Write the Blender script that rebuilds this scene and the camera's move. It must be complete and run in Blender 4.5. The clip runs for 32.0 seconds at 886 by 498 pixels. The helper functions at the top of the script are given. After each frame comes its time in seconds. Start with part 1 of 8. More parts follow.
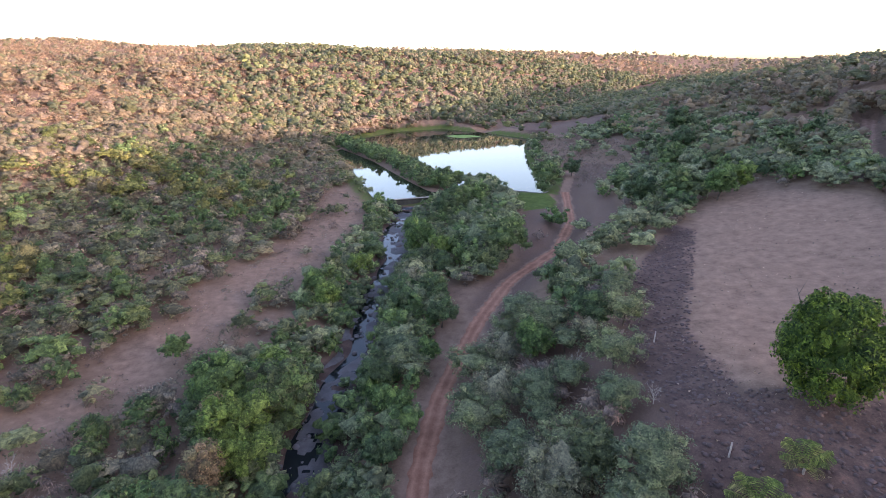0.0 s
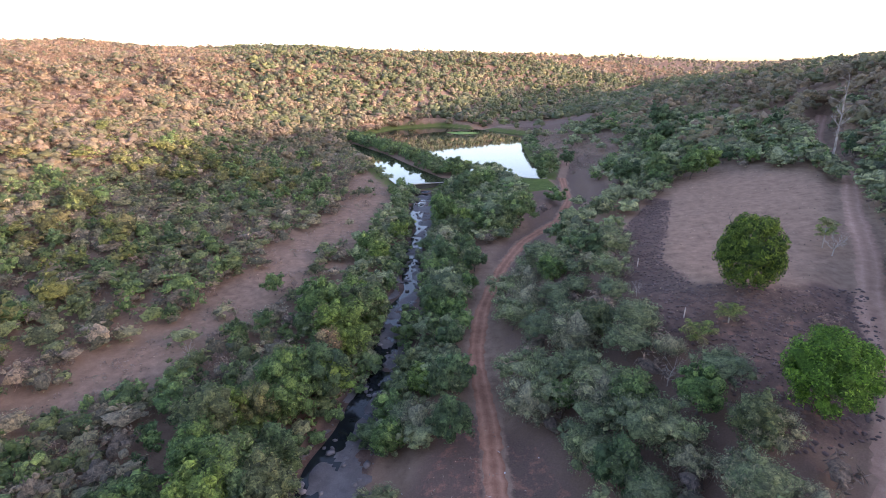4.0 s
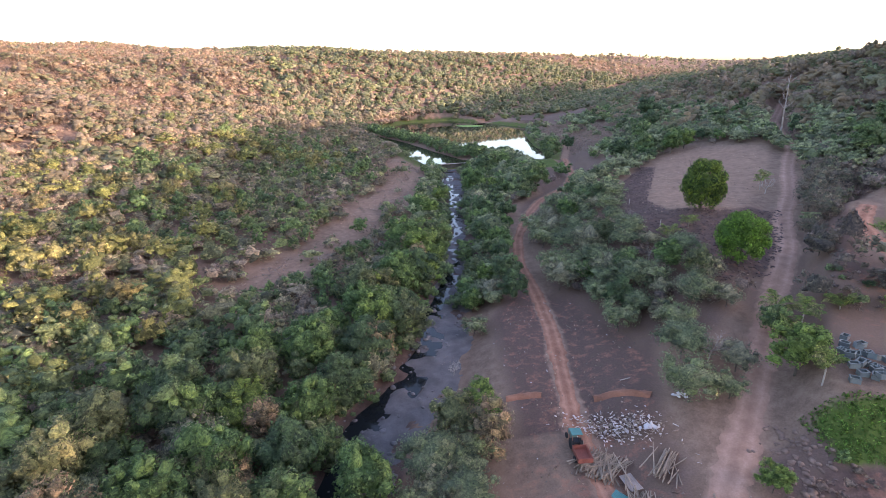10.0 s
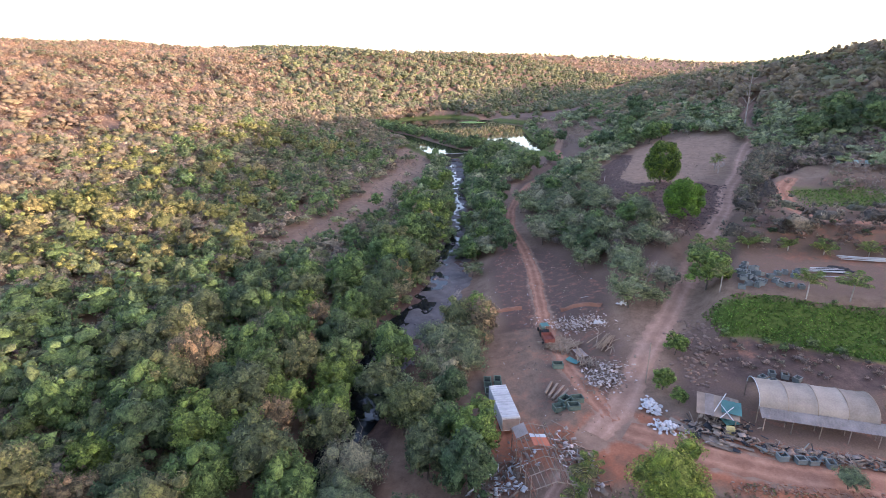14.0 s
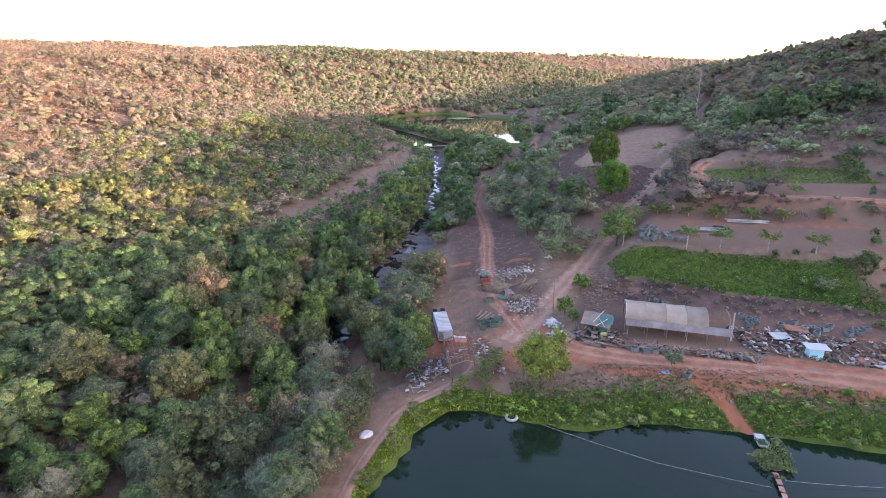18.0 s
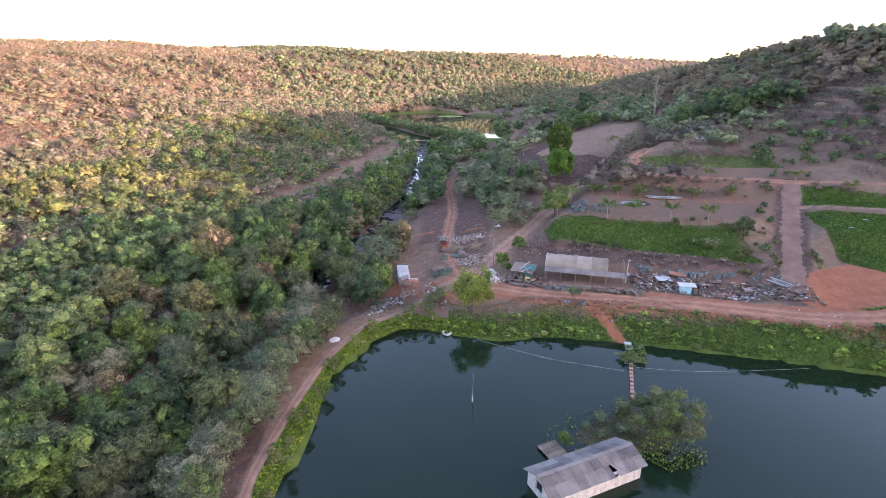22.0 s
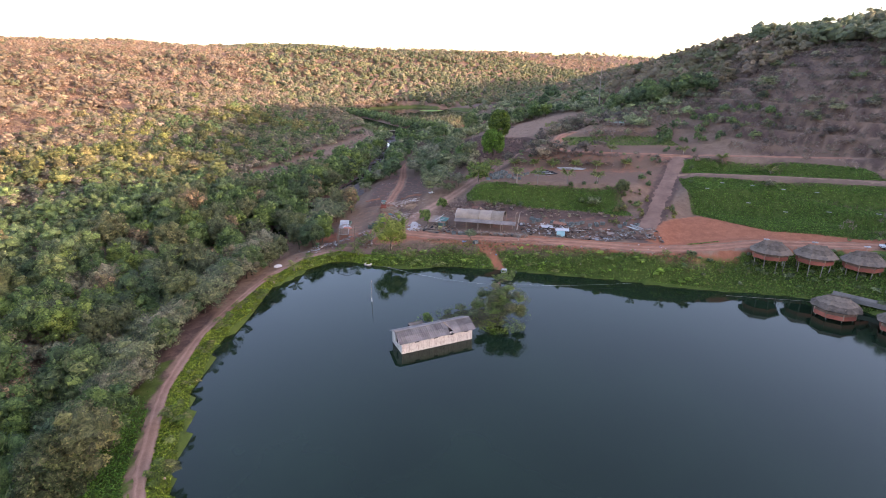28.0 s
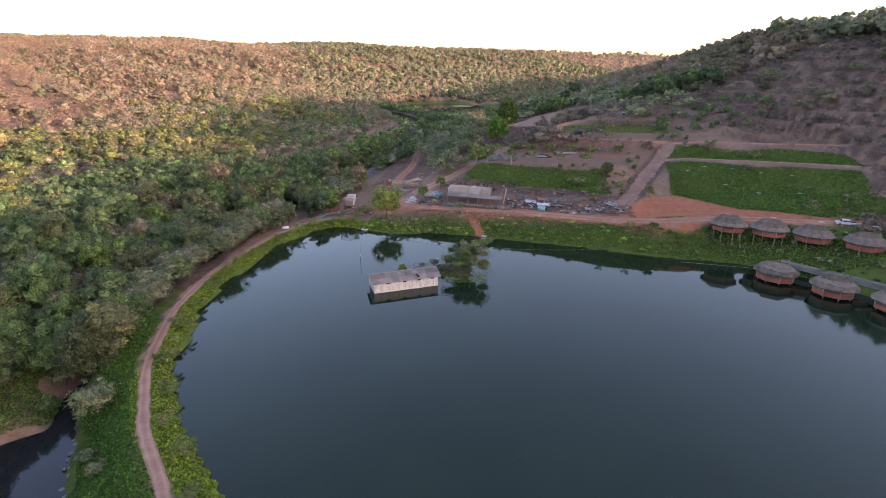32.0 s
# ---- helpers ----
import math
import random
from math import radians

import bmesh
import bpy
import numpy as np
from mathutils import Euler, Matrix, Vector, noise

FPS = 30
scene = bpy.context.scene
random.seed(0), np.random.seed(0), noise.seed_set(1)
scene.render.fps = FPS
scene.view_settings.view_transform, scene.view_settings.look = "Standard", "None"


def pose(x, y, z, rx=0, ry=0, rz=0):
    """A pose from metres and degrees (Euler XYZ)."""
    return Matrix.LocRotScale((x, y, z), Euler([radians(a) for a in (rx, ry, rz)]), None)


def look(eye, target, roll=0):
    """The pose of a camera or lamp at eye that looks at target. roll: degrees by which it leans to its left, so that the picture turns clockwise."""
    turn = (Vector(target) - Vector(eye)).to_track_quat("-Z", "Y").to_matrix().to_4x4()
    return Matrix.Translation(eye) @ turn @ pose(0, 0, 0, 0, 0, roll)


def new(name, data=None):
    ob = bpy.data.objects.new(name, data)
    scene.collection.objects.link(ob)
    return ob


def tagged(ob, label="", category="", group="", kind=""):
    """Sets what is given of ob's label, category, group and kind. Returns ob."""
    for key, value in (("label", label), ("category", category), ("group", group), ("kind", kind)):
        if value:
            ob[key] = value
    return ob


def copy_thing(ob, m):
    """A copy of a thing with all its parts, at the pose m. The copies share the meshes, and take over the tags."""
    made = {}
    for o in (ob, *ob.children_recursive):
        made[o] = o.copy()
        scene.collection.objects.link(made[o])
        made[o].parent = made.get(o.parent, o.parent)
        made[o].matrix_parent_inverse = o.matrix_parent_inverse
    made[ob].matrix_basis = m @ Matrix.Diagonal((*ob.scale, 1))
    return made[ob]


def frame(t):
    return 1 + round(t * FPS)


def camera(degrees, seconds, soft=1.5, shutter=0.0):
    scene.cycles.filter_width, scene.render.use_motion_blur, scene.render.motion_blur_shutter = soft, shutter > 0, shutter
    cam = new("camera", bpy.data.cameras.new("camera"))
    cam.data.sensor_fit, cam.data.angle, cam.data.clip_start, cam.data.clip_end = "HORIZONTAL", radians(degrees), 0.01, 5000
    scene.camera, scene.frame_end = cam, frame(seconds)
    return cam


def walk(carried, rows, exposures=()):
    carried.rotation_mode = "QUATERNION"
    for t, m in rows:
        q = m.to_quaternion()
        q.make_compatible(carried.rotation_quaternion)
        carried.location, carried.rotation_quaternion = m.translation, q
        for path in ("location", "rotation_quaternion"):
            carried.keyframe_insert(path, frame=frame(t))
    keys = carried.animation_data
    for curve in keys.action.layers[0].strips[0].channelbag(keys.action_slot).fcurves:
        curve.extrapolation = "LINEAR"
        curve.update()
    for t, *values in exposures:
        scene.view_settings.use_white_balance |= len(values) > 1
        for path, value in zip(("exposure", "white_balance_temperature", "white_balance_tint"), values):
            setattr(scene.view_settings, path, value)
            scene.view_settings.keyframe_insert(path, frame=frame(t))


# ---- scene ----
cam = camera(80.51, 32.0, 0.85)


def aim(x, y, z, yaw, pitch, roll):
    """Camera pose from its place and its heading in degrees."""
    a, b = radians(yaw), radians(pitch)
    way = Vector((-math.sin(a) * math.cos(b), math.cos(a) * math.cos(b), math.sin(b)))
    return look((x, y, z), Vector((x, y, z)) + way * 10, roll)


# seconds, place, heading to the left, pitch, lean
PATH = [
    (0, -0.49, 0.44, 46.73, 1.96, -18.65, -0.24),
    (1, -2.78, -6.02, 46.84, 1.76, -18.61, -0.05),
    (2, -4.82, -12.68, 46.85, 1.73, -18.59, -0.05),
    (3, -6.97, -19.82, 46.77, 1.50, -18.56, -0.06),
    (3.5, -8.12, -23.38, 46.68, 1.00, -18.53, -0.05),
    (5.5, -12.89, -36.52, 46.62, 0.12, -18.59, -0.01),
    (6, -14.08, -39.98, 46.62, -0.02, -18.60, -0.02),
    (7, -16.35, -46.73, 46.54, -0.18, -18.62, -0.10),
    (8, -18.81, -53.22, 46.31, -0.33, -18.60, -0.11),
    (9, -20.96, -59.88, 45.86, -0.36, -18.55, -0.13),
    (10, -22.88, -66.23, 45.41, -0.30, -18.52, -0.38),
    (11, -24.22, -72.94, 44.80, -0.34, -18.42, -0.08),
    (12, -25.21, -79.91, 44.53, -0.30, -18.39, -0.07),
    (13, -25.13, -86.56, 44.42, -0.19, -18.44, 0.00),
    (14, -24.01, -92.67, 44.32, -0.16, -18.47, 0.08),
    (14.5, -23.19, -95.64, 44.32, -0.20, -18.47, 0.13),
    (16.5, -18.90, -106.96, 44.53, -0.06, -18.64, -0.29),
    (17, -17.79, -110.11, 44.54, -0.04, -18.65, -0.19),
    (18, -15.73, -116.15, 44.50, -0.10, -18.65, -0.16),
    (19, -13.57, -122.26, 44.46, -0.15, -18.61, -0.13),
    (20, -11.60, -128.34, 44.46, -0.14, -18.62, -0.06),
    (21, -9.57, -134.28, 44.42, -0.16, -18.62, -0.00),
    (22, -7.51, -140.23, 44.26, -0.27, -18.60, 0.15),
    (23, -5.23, -145.91, 44.21, -0.27, -18.63, 0.10),
    (24, -2.58, -151.18, 44.02, -0.28, -18.64, 0.05),
    (25, 0.36, -156.02, 43.76, -0.30, -18.67, 0.13),
    (25.5, 1.94, -158.38, 43.65, -0.30, -18.69, 0.14),
    (27.5, 8.55, -167.05, 42.47, -0.33, -18.73, 0.11),
    (28, 10.20, -169.13, 42.08, -0.33, -18.72, 0.14),
    (28.5, 11.84, -171.12, 41.69, -0.30, -18.70, 0.13),
    (29, 13.40, -173.08, 41.31, -0.16, -18.74, 0.13),
    (29.5, 14.96, -175.03, 40.94, 0.31, -18.76, 0.20),
    (30, 16.56, -176.99, 40.51, 0.97, -18.76, 0.24),
    (30.5, 18.16, -178.93, 40.08, 1.77, -18.76, 0.31),
    (31, 19.75, -180.77, 39.69, 2.63, -18.77, 0.37),
    (31.5, 21.38, -182.51, 39.36, 3.47, -18.77, 0.38),
    (32, 23.06, -184.29, 39.03, 4.08, -18.77, 0.38),
]
walk(cam, [(r[0], aim(*r[1:])) for r in PATH], [(0, 2.66, 6000, 31), (9, 2.72, 6050, 31), (23, 2.88, 6180, 32), (28, 2.68, 6400, 33), (32, 2.43, 6450, 34)])

# ---------------------------------------------------------------- sky and sun
SUN_AZ, SUN_EL = radians(112), radians(8.3)   # clockwise from +y, height
world = bpy.data.worlds.new("evening_sky")
scene.world = world
world.use_nodes = True
wn = world.node_tree.nodes
sky = wn.new("ShaderNodeTexSky")
sky.sky_type = 'NISHITA'
sky.sun_disc = False
sky.sun_elevation = SUN_EL
sky.sun_rotation = SUN_AZ
sky.air_density, sky.dust_density, sky.ozone_density = 0.9, 1.6, 0.6
wn["Background"].inputs["Strength"].default_value = 0.15
world.node_tree.links.new(sky.outputs[0], wn["Background"].inputs[0])

sun = new("sun", bpy.data.lights.new("sun", 'SUN'))
sun.data.energy, sun.data.angle, sun.data.color = 2.55, radians(1.0), (1.0, 0.77, 0.56)
sun_way = Vector((math.sin(SUN_AZ) * math.cos(SUN_EL), math.cos(SUN_AZ) * math.cos(SUN_EL), math.sin(SUN_EL)))
sun.matrix_world = look(sun_way * 200, (0, 0, 0))

# ---------------------------------------------------------------- relief of the valley
CREEK = ((-400, -20), (-220, -22), (-143, -25), (-67, -38), (-35, -37), (-10, -33), (8, -28), (24, -24), (40, -20.5), (75, -18.5),
         (110, -17.5), (135, -19.5), (160, -20), (172, -17), (260, -20), (340, -15), (400, 20), (480, 60), (650, 150), (850, 300), (1200, 560), (3000, 1900))
BED = ((-400, -5), (-220, -4.5), (-143, -3.6), (-67, -2.4), (-10, -0.6), (40, 1.0), (110, 2.2), (168, 3.4), (172, 4.4), (400, 5), (480, 9), (650, 16), (900, 24), (1400, 78), (3000, 84))
L_D = (7, 14, 40, 80, 120, 180, 250, 340, 520, 1400)
L_Z = {-220: (-2, 0, 2, 4, 6, 10, 18, 30, 44, 52), -60: (-1, 0.3, 2, 5, 8, 13, 24, 38, 56, 64), 40: (1.8, 2.6, 3.2, 5, 9, 16, 30, 44, 61, 68),
       120: (3.2, 3.8, 4.5, 7, 14, 22, 38, 50, 65, 71), 220: (6.5, 6.8, 7, 9, 20, 34, 46, 54, 67, 74), 420: (8, 9, 11, 14, 26, 42, 54, 61, 73, 80),
       650: (16, 17, 22, 30, 42, 54, 63, 70, 76, 82), 1400: (78, 78, 78, 78, 79, 80, 80, 82, 84, 90)}
R_X = (-12, 5, 20, 32, 60, 85, 120, 165, 220, 320, 1200)
R_Z = {-220: (0, 1, 1, 1, 1, 1.5, 4, 26, 53, 56, 56), -60: (0.9, 1.2, 1.4, 1.6, 2.2, 5.5, 9, 30, 55, 57, 58), -44: (1.0, 3.3, 4.2, 4.6, 5.5, 7.5, 14, 33, 57, 59, 60),
       -28: (1.0, 3.8, 5.2, 6.5, 8, 9.7, 18, 37, 58, 60, 62), -8: (2.5, 5.5, 10.5, 11, 12.5, 15.5, 24, 43, 60, 64, 66), 15: (3.2, 5, 12, 13.5, 17, 21, 30, 49, 58, 60, 62),
       45: (3.5, 7, 15, 17, 17.5, 23, 33, 52, 60, 62, 63), 115: (4.5, 6, 8.5, 11, 17.5, 22.5, 33, 56, 62, 63, 64), 190: (6.3, 6.3, 6.5, 7.5, 11, 20, 31, 50, 55, 60, 64)}
F_D = (20, 60, 110, 170, 260, 400, 1300)
F_Z = {190: (6.5, 8, 17, 32, 46, 55, 62), 300: (6.5, 9, 20, 37, 52, 58, 64), 450: (10, 13, 22, 37, 51, 59, 68), 700: (18, 20, 26, 36, 48, 60, 74), 1400: (78, 78, 78, 79, 80, 81, 84)}
POND = ((8, -160), (-2, -145), (-11, -136), (-19, -124), (-24, -108), (-26, -94), (-24.5, -80), (-24, -69), (-19.5, -59), (-14, -54), (-8, -55.5), (3, -59), (11, -57.5),
        (23, -59.5), (33, -61.5), (46, -65.4), (67, -71.6), (82, -74.8), (92, -85), (104, -100), (118, -125), (125, -160), (110, -200), (60, -230), (25, -220), (14, -190))
LAKE = ((-28, 170), (-7, 177), (-2, 192), (6, 197), (17, 186), (28, 181), (33, 200), (31, 235), (35, 300), (44, 345), (20, 375), (-15, 408), (-50, 385), (-72, 330),
        (-72, 300), (-55, 245), (-40, 205))
SPIT = ((-75, 322), (-38, 258), (-15, 207), (-7, 191))
LAKE_Z = 6.0


def along(table, v):
    """Values of a table of (at, value) rows at v."""
    a = np.array(table, float)
    return np.interp(v, a[:, 0], a[:, 1])


def creek_x(y):
    return along(CREEK, y) + 0.9 * np.sin(np.asarray(y) * 0.17) + 0.5 * np.sin(np.asarray(y) * 0.41 + 1)


def shelf(y):
    """How far the bare rock shelf spreads beside the creek."""
    return ease(-25, -5, y) * (1 - ease(22, 40, y)) + 0.9 * ease(110, 122, y)


def bed_z(y):
    return along(BED, y)


def ease(a, b, v):
    s = np.clip((v - a) / (b - a), 0, 1)
    return s * s * (3 - 2 * s)


def rows_at(table, y):
    keys = sorted(table)
    vals = np.array([table[k] for k in keys], float)
    return np.array([np.interp(y, keys, vals[:, c]) for c in range(vals.shape[1])])


def to_line(pts, x, y):
    """Distance from points to a polyline, and how far along it the nearest place lies (0 to 1)."""
    best, where = np.full(np.shape(x), 1e9), np.zeros(np.shape(x))
    n = len(pts) - 1
    for k in range(n):
        (ax, ay), (bx, by) = pts[k][:2], pts[k + 1][:2]
        dx, dy = bx - ax, by - ay
        s = np.clip(((x - ax) * dx + (y - ay) * dy) / (dx * dx + dy * dy), 0, 1)
        d = np.hypot(x - ax - s * dx, y - ay - s * dy)
        where = np.where(d < best, (k + s) / n, where)
        best = np.minimum(best, d)
    return best, where


def to_shape(pts, x, y):
    """Signed distance to a closed outline, negative inside."""
    d, _ = to_line(list(pts) + [pts[0]], x, y)
    inside = np.zeros(np.shape(x), bool)
    for (ax, ay), (bx, by) in zip(pts, list(pts[1:]) + [pts[0]]):
        cross = (ay > y) != (by > y)
        with np.errstate(divide='ignore', invalid='ignore'):
            inside ^= cross & (x < (bx - ax) * (y - ay) / (by - ay + 1e-9) + ax)
    return np.where(inside, -d, d)


def wavy(x, y, size, seed=0.0):
    """Cheap smooth unevenness, about -1 to 1."""
    a, b = x / size + seed, y / size - seed * 1.7
    return (np.sin(a * 1.9 + 1.3 * np.sin(b * 1.1 + seed)) + np.sin(b * 2.3 + 1.7 * np.sin(a * 0.9)) + np.sin((a + b) * 1.4 + seed * 3)) / 3


def base_row(y, xs):
    cx, bz = float(creek_x(y)), float(bed_z(y))
    ld, lz = np.array(L_D, float), rows_at(L_Z, y)
    lx, lv = (cx - ld)[::-1], lz[::-1]
    wide = cx + 3.5 + 4.5 * float(ease(-25, -5, y) * (1 - ease(45, 70, y)) + 1.1 * ease(108, 122, y) * (y < 169))   # broad rock shelf on the east side
    near = np.interp(xs, np.r_[lx, cx - 3.5, wide, np.maximum(R_X, wide + 1.5 + 0.01 * np.arange(len(R_X)))], np.r_[lv, bz, bz, rows_at(R_Z, y)])
    far = np.interp(xs, np.r_[lx, cx - 3.5, cx + 3.5, cx + np.array(F_D, float)], np.r_[lv, bz, bz, rows_at(F_Z, y)])
    return near + (far - near) * ease(190, 290, y)


def axis_lines(parts):
    out = [np.arange(a, b, s) for a, b, s in parts]
    return np.concatenate(out + [[parts[-1][1]]])


GX = axis_lines([(-2600, -1000, 200), (-1000, -420, 20), (-420, -160, 6), (-160, -60, 3), (-60, 126, 1.5), (126, 200, 3), (200, 440, 8), (440, 1000, 20), (1000, 3000, 200)])
GY = axis_lines([(-900, -260, 40), (-260, -160, 5), (-160, 60, 1.5), (60, 220, 2), (220, 420, 4), (420, 900, 10), (900, 1500, 30), (1500, 4200, 300)])
XX, YY = np.meshgrid(GX, GY)
ZZ = np.array([base_row(y, GX) for y in GY])
for _ in range(2):   # soften the folds of the tables
    ZZ[1:-1, 1:-1] = (2 * ZZ[1:-1, 1:-1] + ZZ[:-2, 1:-1] + ZZ[2:, 1:-1] + ZZ[1:-1, :-2] + ZZ[1:-1, 2:]) / 6
slope_in = ease(25, 120, np.abs(XX - creek_x(YY)))
ZZ += slope_in * (2.2 * wavy(XX, YY, 34) + 0.9 * wavy(XX, YY, 13, 2.0)) * ease(100, 190, np.abs(XX - 30)) + 0.12 * wavy(XX, YY, 4.0, 5.0)
ZZ += 5.0 * ease(250, 420, np.abs(XX)) * wavy(XX, YY, 130, 7.0) + 4.0 * ease(500, 620, YY) * wavy(XX, YY, 90, 3.0)

down = creek_x(YY) - XX
ZZ += 3.6 * ease(105, 180, down) * (1 - ease(250, 340, down)) * np.sin(2 * np.pi * (YY + 0.35 * XX + 14 * wavy(XX, YY, 60, 1.0)) / 92)
# unseen higher hill added in the east, keeps the sun off the valley head
ZZ += 78 * np.exp(-((XX - 760 - 0.12 * YY) / 120) ** 2) * ease(-60, 120, YY) * (1 - ease(430, 560, YY))
# and an unseen southern shoulder added to shade the wood along the pond
ZZ += 27 * np.exp(-((XX - 340) / 70) ** 2) * (1 - ease(-262, -222, YY)) * ease(-560, -480, YY)

# unseen knoll added behind the crest to shade the foot of the western hill
ZZ += 8.5 * np.exp(-((XX - 250) / 34) ** 2) * ease(-95, -70, YY) * (1 - ease(10, 45, YY))

# terraces cut into the slope above the yard: height over the distance up the slope
TERRACE = ((-34, 6.2), (-27, 6.6), (-18, 11.8), (2, 12.8), (9, 16.5), (17, 17.0), (20, 17.7), (34, 19.6), (38, 21.5), (60, 22.6))
up_slope = YY + 0.25 * (XX - 32)
in_terrace = ease(17, 23, XX) * (1 - ease(92, 112, XX)) * ease(-36, -33, up_slope) * (1 - ease(48, 60, up_slope)) * (1 - ease(-2, 8, YY - 0.95 * XX + 25))
step_z = along(TERRACE, up_slope) + 0.02 * (XX - 45)
ZZ = ZZ + (step_z - ZZ) * in_terrace
hill_steps = ease(108, 122, XX) * (1 - ease(160, 175, XX)) * ease(-40, -10, YY) * (1 - ease(70, 95, YY))
ZZ = ZZ + hill_steps * 0.9 * np.sin(ZZ * 2 * np.pi / 4.0)
# paths and roads: x, y, z of the middle line, half width
FOOT_ROAD = ((-2, -38, 2.6), (-5, -24, 2.6), (-6, -10, 3.0), (-4, 14, 3.6), (-4, 30, 4.0), (-5, 46, 4.6), (-3, 62, 5.0), (3, 84, 5.4), (10, 102, 5.6), (23, 121, 6.0),
             (31, 145, 6.4), (36, 181, 7.2), (46, 218, 8.5))
MAIN_ROAD = ((-6, -40, 2.2), (-0.5, -34.2, 2.7), (7.7, -21.4, 4.8), (11.7, -16.5, 5.7), (23.2, 0, 9.4), (31, 11.3, 11.7), (42.5, 26.5, 14.2), (49, 39.5, 15.7), (61.5, 57, 17.4), (75, 80, 19.6), (90.5, 103, 21.8), (112, 150, 26.0), (140, 190, 31))
LOW_ROAD = ((-2, -38, 2.8), (3.5, -42.3, 3.4), (11.6, -47.4, 4.0), (23.3, -49.9, 4.3), (34.5, -53, 4.6), (44.7, -56.4, 5.0), (55.5, -61, 5.4), (67.5, -62, 5.9), (81.5, -59.5, 6.4), (105, -64, 7.0), (130, -74, 7.4))
DAM_PATH = ((2, -160, 1.5), (-5.4, -147.4, 1.5), (-13.0, -139, 1.5), (-20.8, -126.2, 1.5), (-26.8, -109, 1.5), (-28.7, -93, 1.5), (-27.6, -80.5, 1.5), (-25.8, -68, 1.5), (-21.3, -56, 1.5), (-12.5, -49.4, 1.6), (-10, -44, 2.0), (-6, -40, 2.4))
TERRACE_ROAD = ((62, 34, 20.6), (54, 26, 19.6), (50, 14, 17.2), (53, 7, 17.0), (67, 2, 17.1), (86, -3, 17.4), (101, -10, 18.0), (126, -24, 19.5))
RAMP = ((86, -3, 17.2), (80, -13, 13.6), (69, -32, 9.2), (64, -41, 6.9), (57, -53, 5.2))
TERRACE_PATH = ((80, -15, 13.8), (103, -27, 15.0), (125, -40, 16.0))
ROADS = ((TERRACE_ROAD, 1.6), (TERRACE_PATH, 0.8), (RAMP, 2.0), (FOOT_ROAD, 1.5), (MAIN_ROAD, 1.9), (LOW_ROAD, 2.2), (DAM_PATH, 1.1))


def press(line, width, soft):
    """Lay the ground level across a road and ease it into the slope beside it."""
    global ZZ
    d, s = to_line(line, XX, YY)
    at = np.interp(s, np.linspace(0, 1, len(line)), [p[2] for p in line])
    ZZ = at + (ZZ - at) * ease(width, width + soft, d)


def step_rise(x, y):
    """1 on the risers of the old terraces of the eastern hill, 0 on their treads."""
    return ease(0.5, 0.62, np.mod(ground_z(x, y) / 3.6 + 0.5, 1.0))


# old terraces cut into the eastern hill
cut = ease(96, 112, XX) * (1 - ease(170, 185, XX)) * ease(-150, -130, YY) * (1 - ease(66, 90, YY))
lvl = ZZ / 3.6 + 0.25 * wavy(XX, YY, 45, 2.0)
stepped = 3.6 * (np.floor(lvl) + ease(0.62, 0.98, lvl - np.floor(lvl)) - 0.25 * wavy(XX, YY, 45, 2.0))
ZZ = ZZ + cut * (stepped - ZZ)
pond_d, lake_d = to_shape(POND, XX, YY), to_shape(LAKE, XX, YY)
pond_d += 0.7 * wavy(XX, YY, 6, 1.0)
bank = (pond_d > 0) & (pond_d < 12)
ZZ = np.where(bank, np.maximum(ZZ, np.minimum(0.1 + 0.35 * pond_d, 1.3) * (1 - ease(7.5, 12, pond_d)) + ZZ * ease(7.5, 12, pond_d)), ZZ)
ZZ = np.where((pond_d > 0) & (pond_d < 6), np.minimum(ZZ, 0.15 + 0.55 * pond_d), ZZ)
for line, half in ROADS:
    press(line, half + 0.6, 5.0)
below = (XX > 62) & (XX < 135) & (YY < np.interp(XX, [p[0] for p in LOW_ROAD], [p[1] for p in LOW_ROAD]) - 1.5) & (pond_d > 0)
drop = ease(2.6, 4.2, to_line(LOW_ROAD, XX, YY)[0]) * ease(62, 70, XX)
ZZ = np.where(below, ZZ + drop * (np.minimum(ZZ, 0.2 + 0.38 * pond_d) - ZZ), ZZ)
ZZ = np.where(pond_d <= 0, np.minimum(ZZ, np.maximum(-0.1 + 0.35 * pond_d, -2.5)), ZZ)
ZZ = np.where((lake_d > 0) & (lake_d < 8), np.minimum(ZZ, LAKE_Z + 0.2 + 0.3 * lake_d), ZZ)
ZZ = np.where(lake_d <= 0, np.minimum(ZZ, LAKE_Z + np.maximum(-0.1 + 0.3 * lake_d, -2.0)), ZZ)
spit_d = to_line(SPIT, XX, YY)[0]
ZZ = np.where(lake_d < 0, np.maximum(ZZ, LAKE_Z + 0.9 - 0.25 * np.maximum(spit_d - 3, 0)), ZZ)


def ground_z(x, y):
    """Height of the ground sheet."""
    i = np.clip(np.searchsorted(GX, x) - 1, 0, len(GX) - 2)
    j = np.clip(np.searchsorted(GY, y) - 1, 0, len(GY) - 2)
    u, v = (x - GX[i]) / (GX[i + 1] - GX[i]), (y - GY[j]) / (GY[j + 1] - GY[j])
    a, b, c, d = ZZ[j, i], ZZ[j, i + 1], ZZ[j + 1, i], ZZ[j + 1, i + 1]
    # the sheet's cells are split along the diagonal from (0, 0) to (1, 1)
    return np.where(u > v, a + u * (b - a) + v * (d - b), a + v * (c - a) + u * (d - c))

